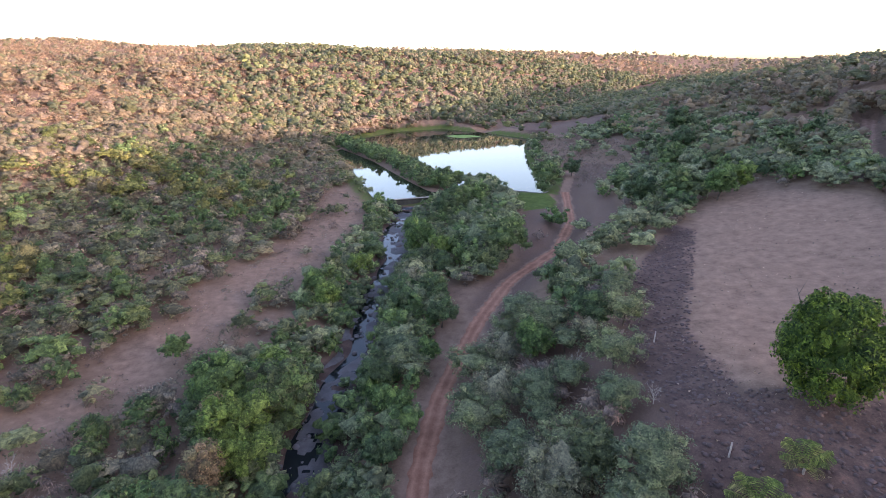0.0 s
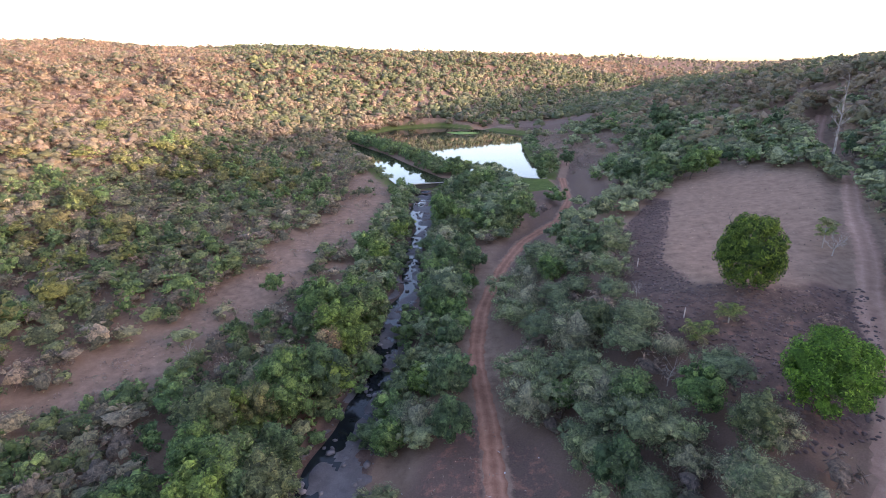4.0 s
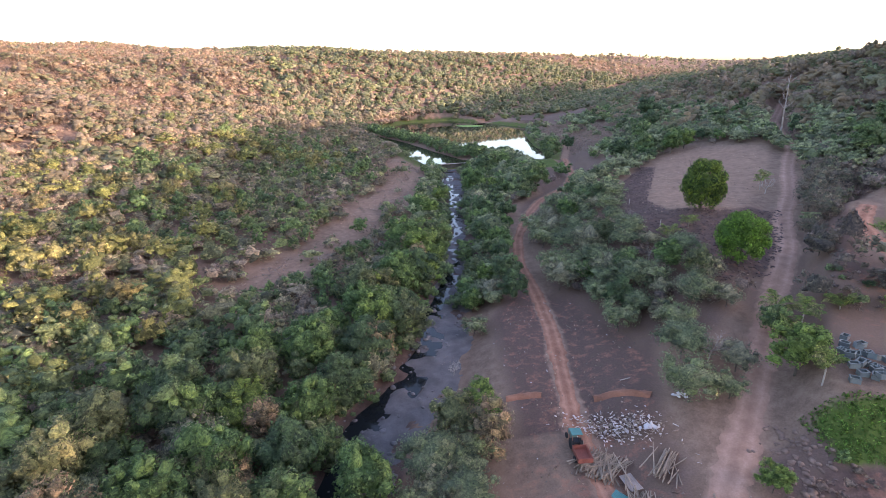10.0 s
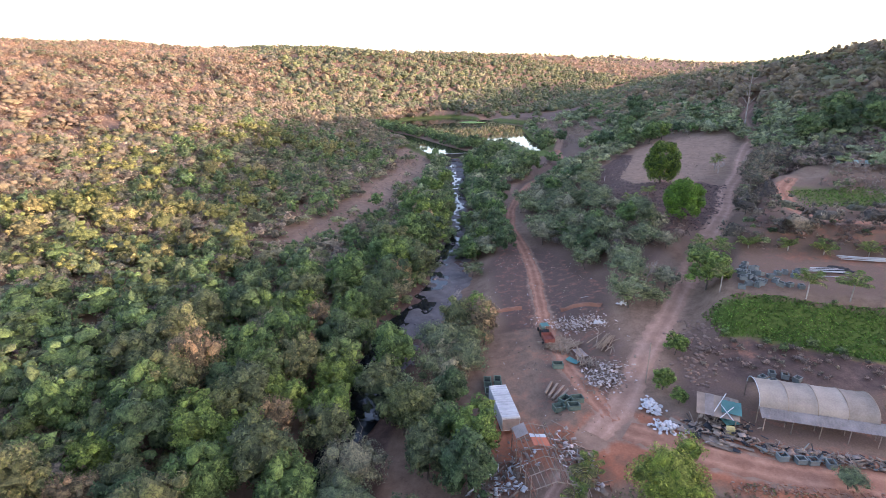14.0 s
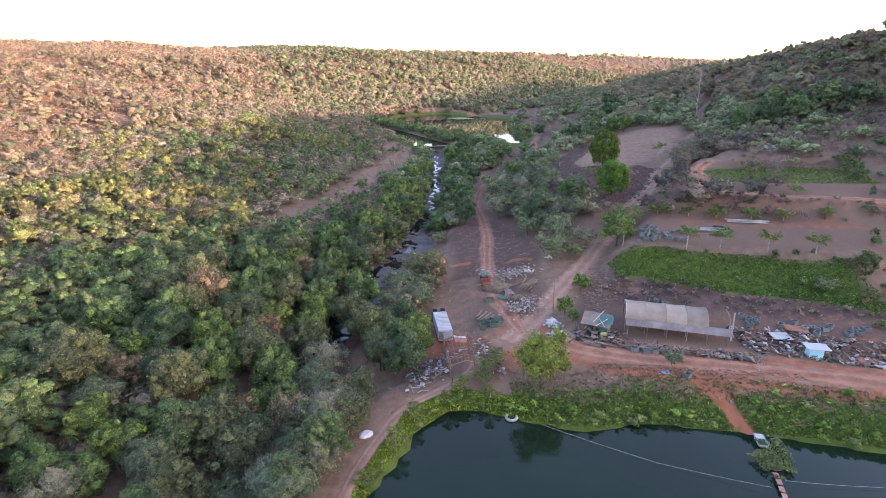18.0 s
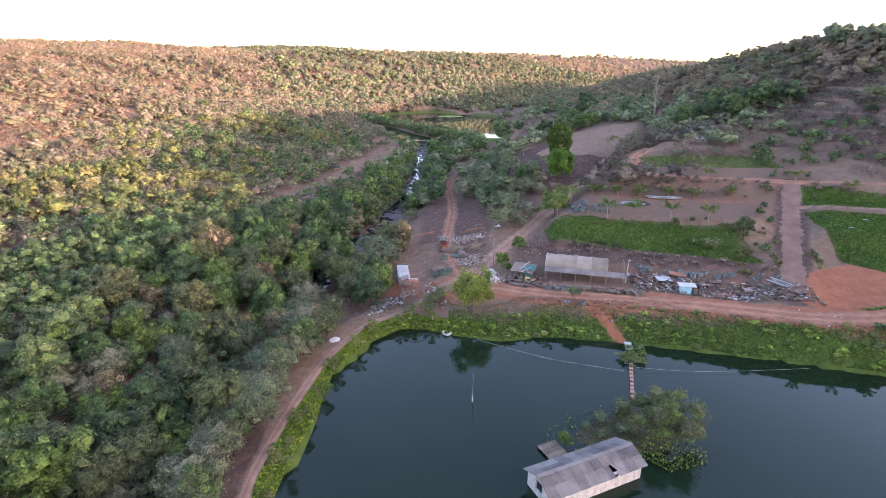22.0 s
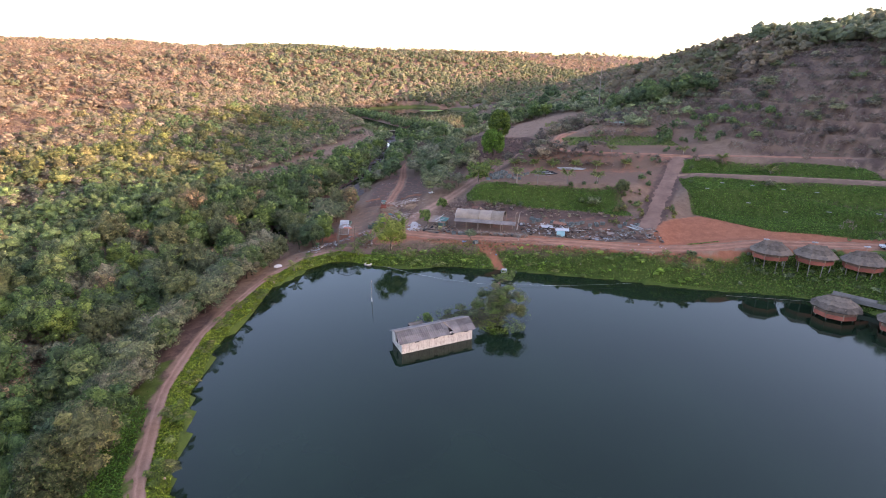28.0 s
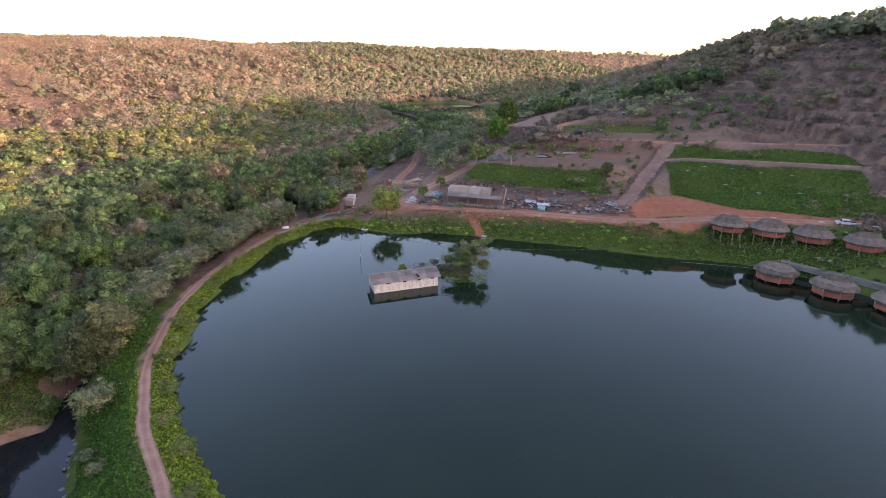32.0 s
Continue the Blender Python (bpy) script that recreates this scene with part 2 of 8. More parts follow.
# pool of the creek below the pond bank
POOL = ((-33, -137.6), (-30.4, -135.2), (-27, -133.2), (-23.4, -136.8), (-22, -140), (-18.8, -144.2), (-20, -148), (-29, -147))
ZZ = np.minimum(ZZ, float(bed_z(-140.0)) - 0.25 + 0.75 * np.maximum(to_shape(POOL, XX, YY) + 0.8, 0))

# ---------------------------------------------------------------- materials
def node_mat(name, rough=0.9, spec=0.2):
    m = bpy.data.materials.new(name)
    m.use_nodes = True
    bsdf = m.node_tree.nodes["Principled BSDF"]
    bsdf.inputs["Roughness"].default_value = rough
    bsdf.inputs["Specular IOR Level"].default_value = spec
    return m, m.node_tree.nodes, m.node_tree.links, bsdf


def noise_at(n, l, scale, detail=4.0, rough=0.6, coord=None):
    t = n.new("ShaderNodeTexNoise")
    t.inputs["Scale"].default_value, t.inputs["Detail"].default_value, t.inputs["Roughness"].default_value = scale, detail, rough
    if coord is None:
        coord = n.new("ShaderNodeNewGeometry").outputs["Position"]
    l.new(coord, t.inputs["Vector"])
    return t.outputs["Fac"]


def ramp(n, l, fac, stops):
    r = n.new("ShaderNodeValToRGB")
    e = r.color_ramp.elements
    while len(e) < len(stops):
        e.new(0.5)
    for k, (p, c) in enumerate(stops):
        e[k].position, e[k].color = p, (*c, 1)
    l.new(fac, r.inputs[0])
    return r.outputs[0]


def mix(n, l, fac, a, b, kind='MIX'):
    m = n.new("ShaderNodeMix")
    m.data_type, m.blend_type = 'RGBA', kind
    for sock, v in ((0, fac), (6, a), (7, b)):
        if isinstance(v, (int, float)):
            m.inputs[sock].default_value = v
        elif isinstance(v, tuple):
            m.inputs[sock].default_value = (*v, 1)
        else:
            l.new(v, m.inputs[sock])
    return m.outputs[2]


def maths(n, l, op, a, b=0.0, clamp=False):
    m = n.new("ShaderNodeMath")
    m.operation, m.use_clamp = op, clamp
    for k, v in enumerate((a, b)):
        if isinstance(v, (int, float)):
            m.inputs[k].default_value = v
        else:
            l.new(v, m.inputs[k])
    return m.outputs[0]


def bumped(n, l, bsdf, height, strength=0.4, dist=0.05):
    b = n.new("ShaderNodeBump")
    b.inputs["Strength"].default_value, b.inputs["Distance"].default_value = strength, dist
    l.new(height, b.inputs["Height"])
    l.new(b.outputs[0], bsdf.inputs["Normal"])


def plain(name, color, rough=0.8, vary=0.35, scale=3.0, metal=0.0, spec=0.3, bump=0.15):
    """A surface of one colour with grain and stains."""
    m, n, l, bsdf = node_mat(name, rough, spec)
    obj = n.new("ShaderNodeTexCoord").outputs["Object"]
    big, small = noise_at(n, l, scale * 0.25, 3, 0.6, obj), noise_at(n, l, scale * 4, 5, 0.7, obj)
    both = maths(n, l, 'ADD', maths(n, l, 'MULTIPLY', big, 0.6), maths(n, l, 'MULTIPLY', small, 0.4))
    rnd = n.new("ShaderNodeObjectInfo").outputs["Random"]
    both = maths(n, l, 'ADD', both, maths(n, l, 'MULTIPLY', maths(n, l, 'SUBTRACT', rnd, 0.5), 0.25))
    dark = tuple(c * (1 - vary) for c in color)
    lite = tuple(min(1, c * (1 + vary)) for c in color)
    l.new(ramp(n, l, both, [(0.3, dark), (0.7, lite)]), bsdf.inputs["Base Color"])
    bsdf.inputs["Metallic"].default_value = metal
    bumped(n, l, bsdf, small, bump, 0.02)
    return m


def ground_material():
    m, n, l, bsdf = node_mat("ground_soil", 0.95, 0.1)
    cover = n.new("ShaderNodeAttribute")
    cover.attribute_name = "cover"
    split = n.new("ShaderNodeSeparateColor")
    l.new(cover.outputs["Color"], split.inputs[0])
    n1, n2, n3 = noise_at(n, l, 0.05, 4), noise_at(n, l, 0.6, 6, 0.7), noise_at(n, l, 5.0, 5, 0.75)
    mixed = maths(n, l, 'ADD', maths(n, l, 'MULTIPLY', n2, 0.6), maths(n, l, 'MULTIPLY', n3, 0.4))
    dry = ramp(n, l, mixed, [(0.3, (0.13, 0.083, 0.057)), (0.5, (0.225, 0.148, 0.102)), (0.7, (0.305, 0.21, 0.147))])
    litter = ramp(n, l, mixed, [(0.3, (0.068, 0.046, 0.035)), (0.52, (0.14, 0.094, 0.071)), (0.7, (0.21, 0.145, 0.11))])
    col = mix(n, l, maths(n, l, 'MULTIPLY', n1, 1.0), dry, litter)
    dust = ramp(n, l, mixed, [(0.3, (0.15, 0.097, 0.07)), (0.52, (0.222, 0.143, 0.103)), (0.72, (0.30, 0.20, 0.146))])
    red = ramp(n, l, mixed, [(0.3, (0.17, 0.066, 0.038)), (0.55, (0.295, 0.118, 0.068)), (0.75, (0.37, 0.168, 0.105))])
    grass = ramp(n, l, mixed, [(0.3, (0.036, 0.044, 0.014)), (0.5, (0.065, 0.096, 0.02)), (0.72, (0.12, 0.14, 0.04))])
    burnt = ramp(n, l, mixed, [(0.3, (0.036, 0.025, 0.022)), (0.5, (0.092, 0.06, 0.05)), (0.68, (0.172, 0.114, 0.09))])
    rag = maths(n, l, 'MULTIPLY', maths(n, l, 'SUBTRACT', n2, 0.5), 0.9)

    def edge(sock):
        sharp = maths(n, l, 'ADD', sock, rag)
        return maths(n, l, 'MULTIPLY', maths(n, l, 'SUBTRACT', sharp, 0.3), 3.0, True)
    col = mix(n, l, edge(cover.outputs["Alpha"]), col, burnt)
    col = mix(n, l, edge(split.outputs[2]), col, red)
    col = mix(n, l, edge(split.outputs[0]), col, dust)
    col = mix(n, l, edge(split.outputs[1]), col, grass)
    l.new(col, bsdf.inputs["Base Color"])
    bumped(n, l, bsdf, mixed, 0.4, 0.12)
    return m


def leaf_material(name, low=0.68, high=2.2, dark=0.46, pale=1.6):
    """Leaves and twigs: the species' colour is on the mesh, clumps of leaves show as grain."""
    m, n, l, bsdf = node_mat(name, 0.6, 0.25)
    a = n.new("ShaderNodeAttribute")
    a.attribute_name = "leaf"
    geo = n.new("ShaderNodeNewGeometry")
    vary = ramp(n, l, geo.outputs["Random Per Island"], [(0.0, (low, low * 1.07, low * 1.29)), (0.55, (1.4, 1.45, 1.66)), (1.0, (high, high * 0.98, high))])
    col = mix(n, l, 1.0, a.outputs["Color"], vary, 'MULTIPLY')
    clump = noise_at(n, l, 1.9, 4.0, 0.9)
    col = mix(n, l, 1.0, col, ramp(n, l, clump, [(0.38, (dark, dark * 1.06, dark * 1.1)), (0.5, (0.95, 0.95, 0.95)), (0.62, (pale, pale * 0.96, pale * 0.885))]), 'MULTIPLY')
    l.new(col, bsdf.inputs["Base Color"])
    bumped(n, l, bsdf, clump, 0.9, 0.5)
    tr = n.new("ShaderNodeBsdfTranslucent")
    l.new(col, tr.inputs[0])
    ms = n.new("ShaderNodeMixShader")
    ms.inputs[0].default_value = 0.42
    l.new(bsdf.outputs[0], ms.inputs[1])
    l.new(tr.outputs[0], ms.inputs[2])
    l.new(ms.outputs[0], n["Material Output"].inputs[0])
    return m


def water_material(name, color, rough=0.06, ripple=0.05, scale=1.2):
    m, n, l, bsdf = node_mat(name, rough, 0.5)
    big = noise_at(n, l, 0.05, 3)
    l.new(ramp(n, l, big, [(0.3, tuple(c * 0.8 for c in color)), (0.7, tuple(c * 1.2 for c in color))]), bsdf.inputs["Base Color"])
    bsdf.inputs["IOR"].default_value = 1.333
    bumped(n, l, bsdf, noise_at(n, l, scale, 3, 0.5), ripple, 0.05)
    return m


GROUND = ground_material()
LEAVES = leaf_material("leaves")
# softer look of distance put into the colours: leaf tones with less contrast
FAR_LEAVES = leaf_material("low_contrast_leaves", 1.22, 1.76, 0.76, 1.22)
POND_WATER = water_material("pond_water", (0.0075, 0.0175, 0.0095), 0.05, 0.02)
CREEK_WATER = water_material("creek_water", (0.012, 0.014, 0.016), 0.05, 0.05, 2.0)
LAKE_WATER = water_material("lake_water", (0.03, 0.035, 0.02), 0.03, 0.01, 0.8)
BARK = plain("bark", (0.12, 0.095, 0.075), 0.9, 0.4, 6, bump=0.5)
ROCK = plain("creek_rock", (0.13, 0.115, 0.115), 0.75, 0.45, 1.5, bump=0.6)

# ---------------------------------------------------------------- helpers for meshes
def mesh_of(name, verts, faces, mats, smooth=False):
    me = bpy.data.meshes.new(name)
    verts, faces = np.asarray(verts, np.float32).reshape(-1, 3), np.asarray(faces, np.int32)
    k = faces.shape[1]
    me.vertices.add(len(verts))
    me.vertices.foreach_set("co", verts.ravel())
    me.loops.add(faces.size)
    me.loops.foreach_set("vertex_index", faces.ravel())
    me.polygons.add(len(faces))
    me.polygons.foreach_set("loop_start", np.arange(0, faces.size, k, dtype=np.int32))
    me.polygons.foreach_set("loop_total", np.full(len(faces), k, np.int32))
    if smooth:
        me.polygons.foreach_set("use_smooth", np.ones(len(faces), bool))
    for m in (mats if isinstance(mats, (list, tuple)) else [mats]):
        me.materials.append(m)
    me.update(calc_edges=True)
    me.validate()
    return me


def colour_verts(me, key, values):
    a = me.attributes.new(key, 'FLOAT_COLOR', 'POINT')
    a.data.foreach_set("color", np.asarray(values, np.float32).ravel())


def grid_faces(nx, ny):
    i, j = np.meshgrid(np.arange(nx - 1), np.arange(ny - 1))
    a = (j * nx + i).ravel()
    return np.concatenate([np.stack([a, a + 1, a + nx + 1], 1), np.stack([a, a + nx + 1, a + nx], 1)])


# ---------------------------------------------------------------- ground sheet
FIELD = ((27.5, 47), (41, 43.3), (60, 61), (82, 99), (85, 110), (70, 136), (58, 128), (48, 109), (36, 80), (28, 62))
BURNT = ((24, 14), (33, 17), (44, 31), (52, 46), (41, 43), (28, 47), (28.5, 62), (36.5, 80), (48.5, 107), (46, 112), (31, 88), (23.5, 69), (20.5, 55), (20, 44), (21.5, 30))
YARD = ((-18, -50), (-19, -30), (-13, -8), (-14, 20), (-8, 34), (2, 26), (9, 2), (2, -20), (8, -40), (40, -46), (62, -50), (62, -38), (30, -34), (12, -34), (4, -48))
STRIP = ((-44, 195), (-34, 172), (-30, 150), (-35, 120), (-41, 100), (-43, 75), (-47, 60), (-50, 48), (-57, 36), (-66, 29), (-65, 42), (-58, 56), (-54.5, 72), (-54, 95), (-48, 118), (-43, 145), (-48, 172))
TRACKSIDE = ((4, 78), (0, 88), (4, 100), (12, 112), (11, 122), (15, 138), (17, 152), (31, 166), (29, 178), (40, 208), (52, 226), (62, 214), (50, 180), (45, 150), (41, 128), (29, 108), (15, 92), (9, 78))
DRYZONE = ((36, 186), (42, 215), (37, 250), (42, 300), (64, 296), (82, 250), (68, 205), (50, 182))
LAWN = ((13, 183), (17, 168), (18, 152), (28, 153), (31, 166), (29, 178), (22, 181))
cover = np.zeros(XX.shape + (4,))
ragged = 1.3 * wavy(XX, YY, 6.0, 2.0) + 1.0 * wavy(XX, YY, 2.4, 4.0)
BANK_SCRUB = ((36, 8), (46, 21), (53, 36), (66, 55), (80, 76), (100, 84), (98, 52), (72, 46), (58, 34), (48, 16), (41, 4))
for line, half in [r for r in ROADS if r[0] is not RAMP]:
    d, _ = to_line(line, XX, YY)
    cover[..., 0] = np.maximum(cover[..., 0], 1 - ease(half * 0.6, half * 1.5, d))
cover[..., 0] = np.maximum(cover[..., 0], 0.55 * (1 - ease(-3, 3, to_shape(FIELD, XX, YY) + ragged)))
cover[..., 2] = 0.3 * (1 - ease(-2, 3, to_shape(YARD, XX, YY)))
cover[..., 3] = np.maximum(0.8 * (1 - ease(-2, 3.5, to_shape(BURNT, XX, YY) + ragged)), 0.6 * (1 - ease(-2, 2, to_shape(BANK_SCRUB, XX, YY))))
cover[..., 0] = np.maximum(cover[..., 0], 0.5 * (1 - ease(-3, 4, to_shape(STRIP, XX, YY))))
cover[..., 3] = np.maximum(cover[..., 3], 0.5 * (1 - ease(-2, 2, to_shape(TRACKSIDE, XX, YY))))
cover[..., 1] = np.where(pond_d > -6, 1 - np.where((XX < -9) & (YY > -128), ease(1.8, 2.7, pond_d), ease(2.5, 4.0, pond_d)), 0)
up_here = YY + 0.25 * (XX - 32) + 1.1 * wavy(XX, YY, 6, 1.0)
low_edge, top_edge = -24.8 - 0.15 * (XX - 20), -18.6 - 0.02 * (XX - 20)
band = ease(low_edge - 2, low_edge + 0.5, up_here) * (1 - ease(top_edge - 1, top_edge + 1, up_here)) * ease(17, 20, XX) * (1 - ease(56, 62, XX))
plot = ease(20, 22, up_here) * (1 - ease(32, 35, up_here)) * ease(53, 56, XX) * (1 - ease(88, 94, XX))
GREEN_UP = ((85, -6), (124, -30), (124, -38), (82, -14))
GREEN_LOW = ((80, -19), (121, -42), (120, -58), (104, -59), (88, -52), (76, -38))
RED_APRON = ((58, -54), (66, -44), (76, -40), (90, -51), (108, -60), (106, -65), (80, -59), (62, -59))
cover[..., 1] = np.maximum.reduce([cover[..., 1], 0.8 * band, 0.5 * plot, 0.8 * (1 - ease(-1, 1.5, to_shape(GREEN_UP, XX, YY))), 0.85 * (1 - ease(-1, 1.5, to_shape(GREEN_LOW, XX, YY)))])
cover[..., 2] = np.maximum.reduce([cover[..., 2], 0.95 * (1 - ease(-1, 2, to_shape(RED_APRON, XX, YY))), 0.36 * ease(3, 6, up_here) * (1 - ease(10, 13, up_here)) * ease(34, 40, XX) * (1 - ease(85, 95, XX)),
                                   0.8 * (1 - ease(0.8, 2.4, to_line(((19.5, -53), (22.5, -56.5), (24.3, -61)), XX, YY)[0])), 0.6 * (1 - ease(3, 6, to_line(((-19, -36), (-12, -40), (0, -44)), XX, YY)[0])),
                                   0.3 * ease(-31, -29, up_here) * (1 - ease(-26, -24, up_here)) * ease(14, 20, XX) * (1 - ease(60, 66, XX))])
cover[..., 3] = np.maximum(cover[..., 3], 0.72 * ease(-37, -34, up_here) * (1 - ease(-26, -24, up_here)) * ease(12, 17, XX) * (1 - ease(56, 62, XX)))
# tread edges painted paler and risers darker, so the steps show
ledge = (lvl - np.floor(lvl))
cover[..., 0] = np.maximum(cover[..., 0], 0.75 * cut * ease(0.36, 0.46, ledge) * (1 - ease(0.6, 0.68, ledge)) * (wavy(XX, YY, 30, 4.0) > -0.35))
cover[..., 3] = np.maximum(cover[..., 3], cut * (0.42 + 0.3 * ease(0.64, 0.74, ledge)))
cover[..., 3] = np.maximum(cover[..., 3], 0.85 * (1 - ease(2.2, 4.6, to_line(RAMP, XX, YY)[0])))
soil = ease(20, 26, XX) * (1 - ease(92, 100, XX)) * ease(-18, -15, up_here) * (1 - ease(36, 42, up_here))
cover[..., 2] = np.maximum(cover[..., 2], 0.24 * soil)
cover[..., 3] = np.maximum(cover[..., 3], 0.42 * soil)
cover[..., 2] = np.maximum(cover[..., 2], 0.42 * ease(-3, -1.5, up_here) * (1 - ease(1, 3, up_here)) * ease(34, 40, XX) * (1 - ease(72, 80, XX)))
far_field = to_shape(((44, 352), (62, 290), (86, 278), (110, 320), (100, 400), (50, 410), (32, 392)), XX, YY)
cover[..., 3] = np.maximum(cover[..., 3], 0.55 * (1 - ease(-3, 3, far_field)))
cover[..., 1] = np.maximum(cover[..., 1], 0.6 * (YY > 170) * (lake_d > -2) * (1 - ease(5, 9, lake_d)))
south = YY < np.interp(XX, [p[0] for p in LOW_ROAD], [p[1] for p in LOW_ROAD])
cover[..., 1] = np.maximum(cover[..., 1], 0.75 * ease(58, 70, XX) * south * (pond_d > 0) * (to_line(LOW_ROAD, XX, YY)[0] > 3.2) * (XX < 130))
cover[..., 2] = np.maximum(cover[..., 2], 0.75 * (1 - ease(3.0, 6.5, to_line(LOW_ROAD, XX, YY)[0])))
for shape, much in ((((7, -34), (11, -20), (19, -17), (21, -28), (15, -36), (9, -41)), 0.55), (((-5, -9), (4, -10), (5, -24), (-1, -33), (-11, -33), (-9, -20)), 0.5), (((14, -34), (34, -33), (60, -40), (62, -49), (34, -46), (12, -42)), 0.5), (((-20, -49), (-8, -49), (-8, -38), (-13, -37), (-18, -42)), 0.45)):
    cover[..., 3] = np.maximum(cover[..., 3], much * (1 - ease(-1.5, 2.5, to_shape(shape, XX, YY))))
cover[..., 3] = np.maximum(cover[..., 3], 0.62 * (1 - ease(-2, 3, to_shape(YARD, XX, YY))) * (YY > -12))
cover[..., 1] = np.maximum(cover[..., 1], 0.85 * (1 - ease(-2, 1, to_shape(LAWN, XX, YY))))
bed_mask = (1 - ease(4.5, 6.5, np.abs(XX - creek_x(YY) - 1))) * (YY < 172)
cover[..., 3] = np.maximum(cover[..., 3], 0.8 * bed_mask)
cover[..., 1] *= ease(0.4, 1.6, to_line(((19.5, -53), (22.5, -56.5), (24.3, -61)), XX, YY)[0])
outer = (YY < -100) & (YY > -156) & (XX < 0) & (to_line(DAM_PATH, XX, YY)[0] < 9) & (pond_d > 3) & (XX - creek_x(YY) > 0)
cover[..., 1] = np.maximum(cover[..., 1], 0.9 * outer * ease(0.9, 1.6, to_line(DAM_PATH, XX, YY)[0]))
cover[..., 1] *= 1 - np.minimum(1, 1.2 * cover[..., 0]) * (pond_d > 3.2)
THORNS = ((-2, 10), (5, 2), (18, 1), (27, 14), (24, 40), (22, 70), (4, 78), (-1, 50))
cover[..., 3] = np.maximum(cover[..., 3], 0.5 * (1 - ease(-2, 2, to_shape(THORNS, XX, YY))) * (1 - cover[..., 0]))
ground_me = mesh_of("ground", np.stack([XX, YY, ZZ], -1), grid_faces(len(GX), len(GY)), GROUND, True)
colour_verts(ground_me, "cover", cover)
ground = tagged(new("ground", ground_me), "dry brown valley floor and hillsides of bare soil and leaf litter", "ground", kind="structure")


def sheet(name, outline, z, mat, label):
    bm = bmesh.new()
    bm.faces.new([bm.verts.new((x, y, z)) for x, y in outline])
    me = bpy.data.meshes.new(name)
    bm.to_mesh(me)
    bm.free()
    me.materials.append(mat)
    return tagged(new(name, me), label, "water", kind="structure")


def grown(outline, by):
    c = np.mean(np.array(outline), 0)
    return [tuple(np.array(p) + (np.array(p) - c) / np.linalg.norm(np.array(p) - c) * by) for p in outline]


sheet("pond_water", grown(POND, 2.5), 0.0, POND_WATER, "still dark green water of the fish pond")
sheet("reservoir_water", grown(LAKE, 1.0), LAKE_Z, LAKE_WATER, "calm upper reservoir mirroring the pale sky")

# ---------------------------------------------------------------- foliage
rng = np.random.default_rng(7)


def unit(v):
    return v / np.maximum(np.linalg.norm(v, axis=-1, keepdims=True), 1e-9)


def leaf_cards(points, normals, size, jitter, r, slim=0.7):
    """Small folded leaf clumps: one four-cornered card each, turned about its own way."""
    n = len(points)
    nn = unit(normals + (0, 0, 0.55) + r.normal(0, jitter, (n, 3)))
    t = unit(np.cross(nn, r.normal(0, 1, (n, 3))))
    b = np.cross(nn, t)
    s = (size * r.uniform(0.55, 1.4, n))[:, None]
    w = s * slim * r.uniform(0.6, 1.3, (n, 1))
    corners = [points - t * s - b * w * 0.6, points + t * s - b * w * 0.6, points + b * w * 1.25 + nn * s * 0.12]
    soft = unit(unit(normals + (0, 0, 0.35)) * 0.8 + nn * 0.75)
    return np.stack(corners, 1).reshape(-1, 3), np.arange(3 * n).reshape(n, 3), np.repeat(soft, 3, 0)


def soft_normals(me, normals):
    """Let the leaves of a crown shade as one rounded mass."""
    a = me.attributes.new("custom_normal", 'FLOAT_VECTOR', 'POINT')
    a.data.foreach_set("vector", np.asarray(normals, np.float32).ravel())


def clump_shape():
    """One rounded clump of leaves, open below: 15 triangles."""
    bm = bmesh.new()
    bmesh.ops.create_icosphere(bm, subdivisions=1, radius=1)
    bm.verts.ensure_lookup_table()
    bmesh.ops.delete(bm, geom=[min(bm.verts, key=lambda q: q.co.z)], context='VERTS')
    bm.verts.index_update()
    out = np.array([q.co[:] for q in bm.verts]), np.array([[q.index for q in f.verts] for f in bm.faces])
    bm.free()
    return out


CLUMP_V, CLUMP_F = clump_shape()


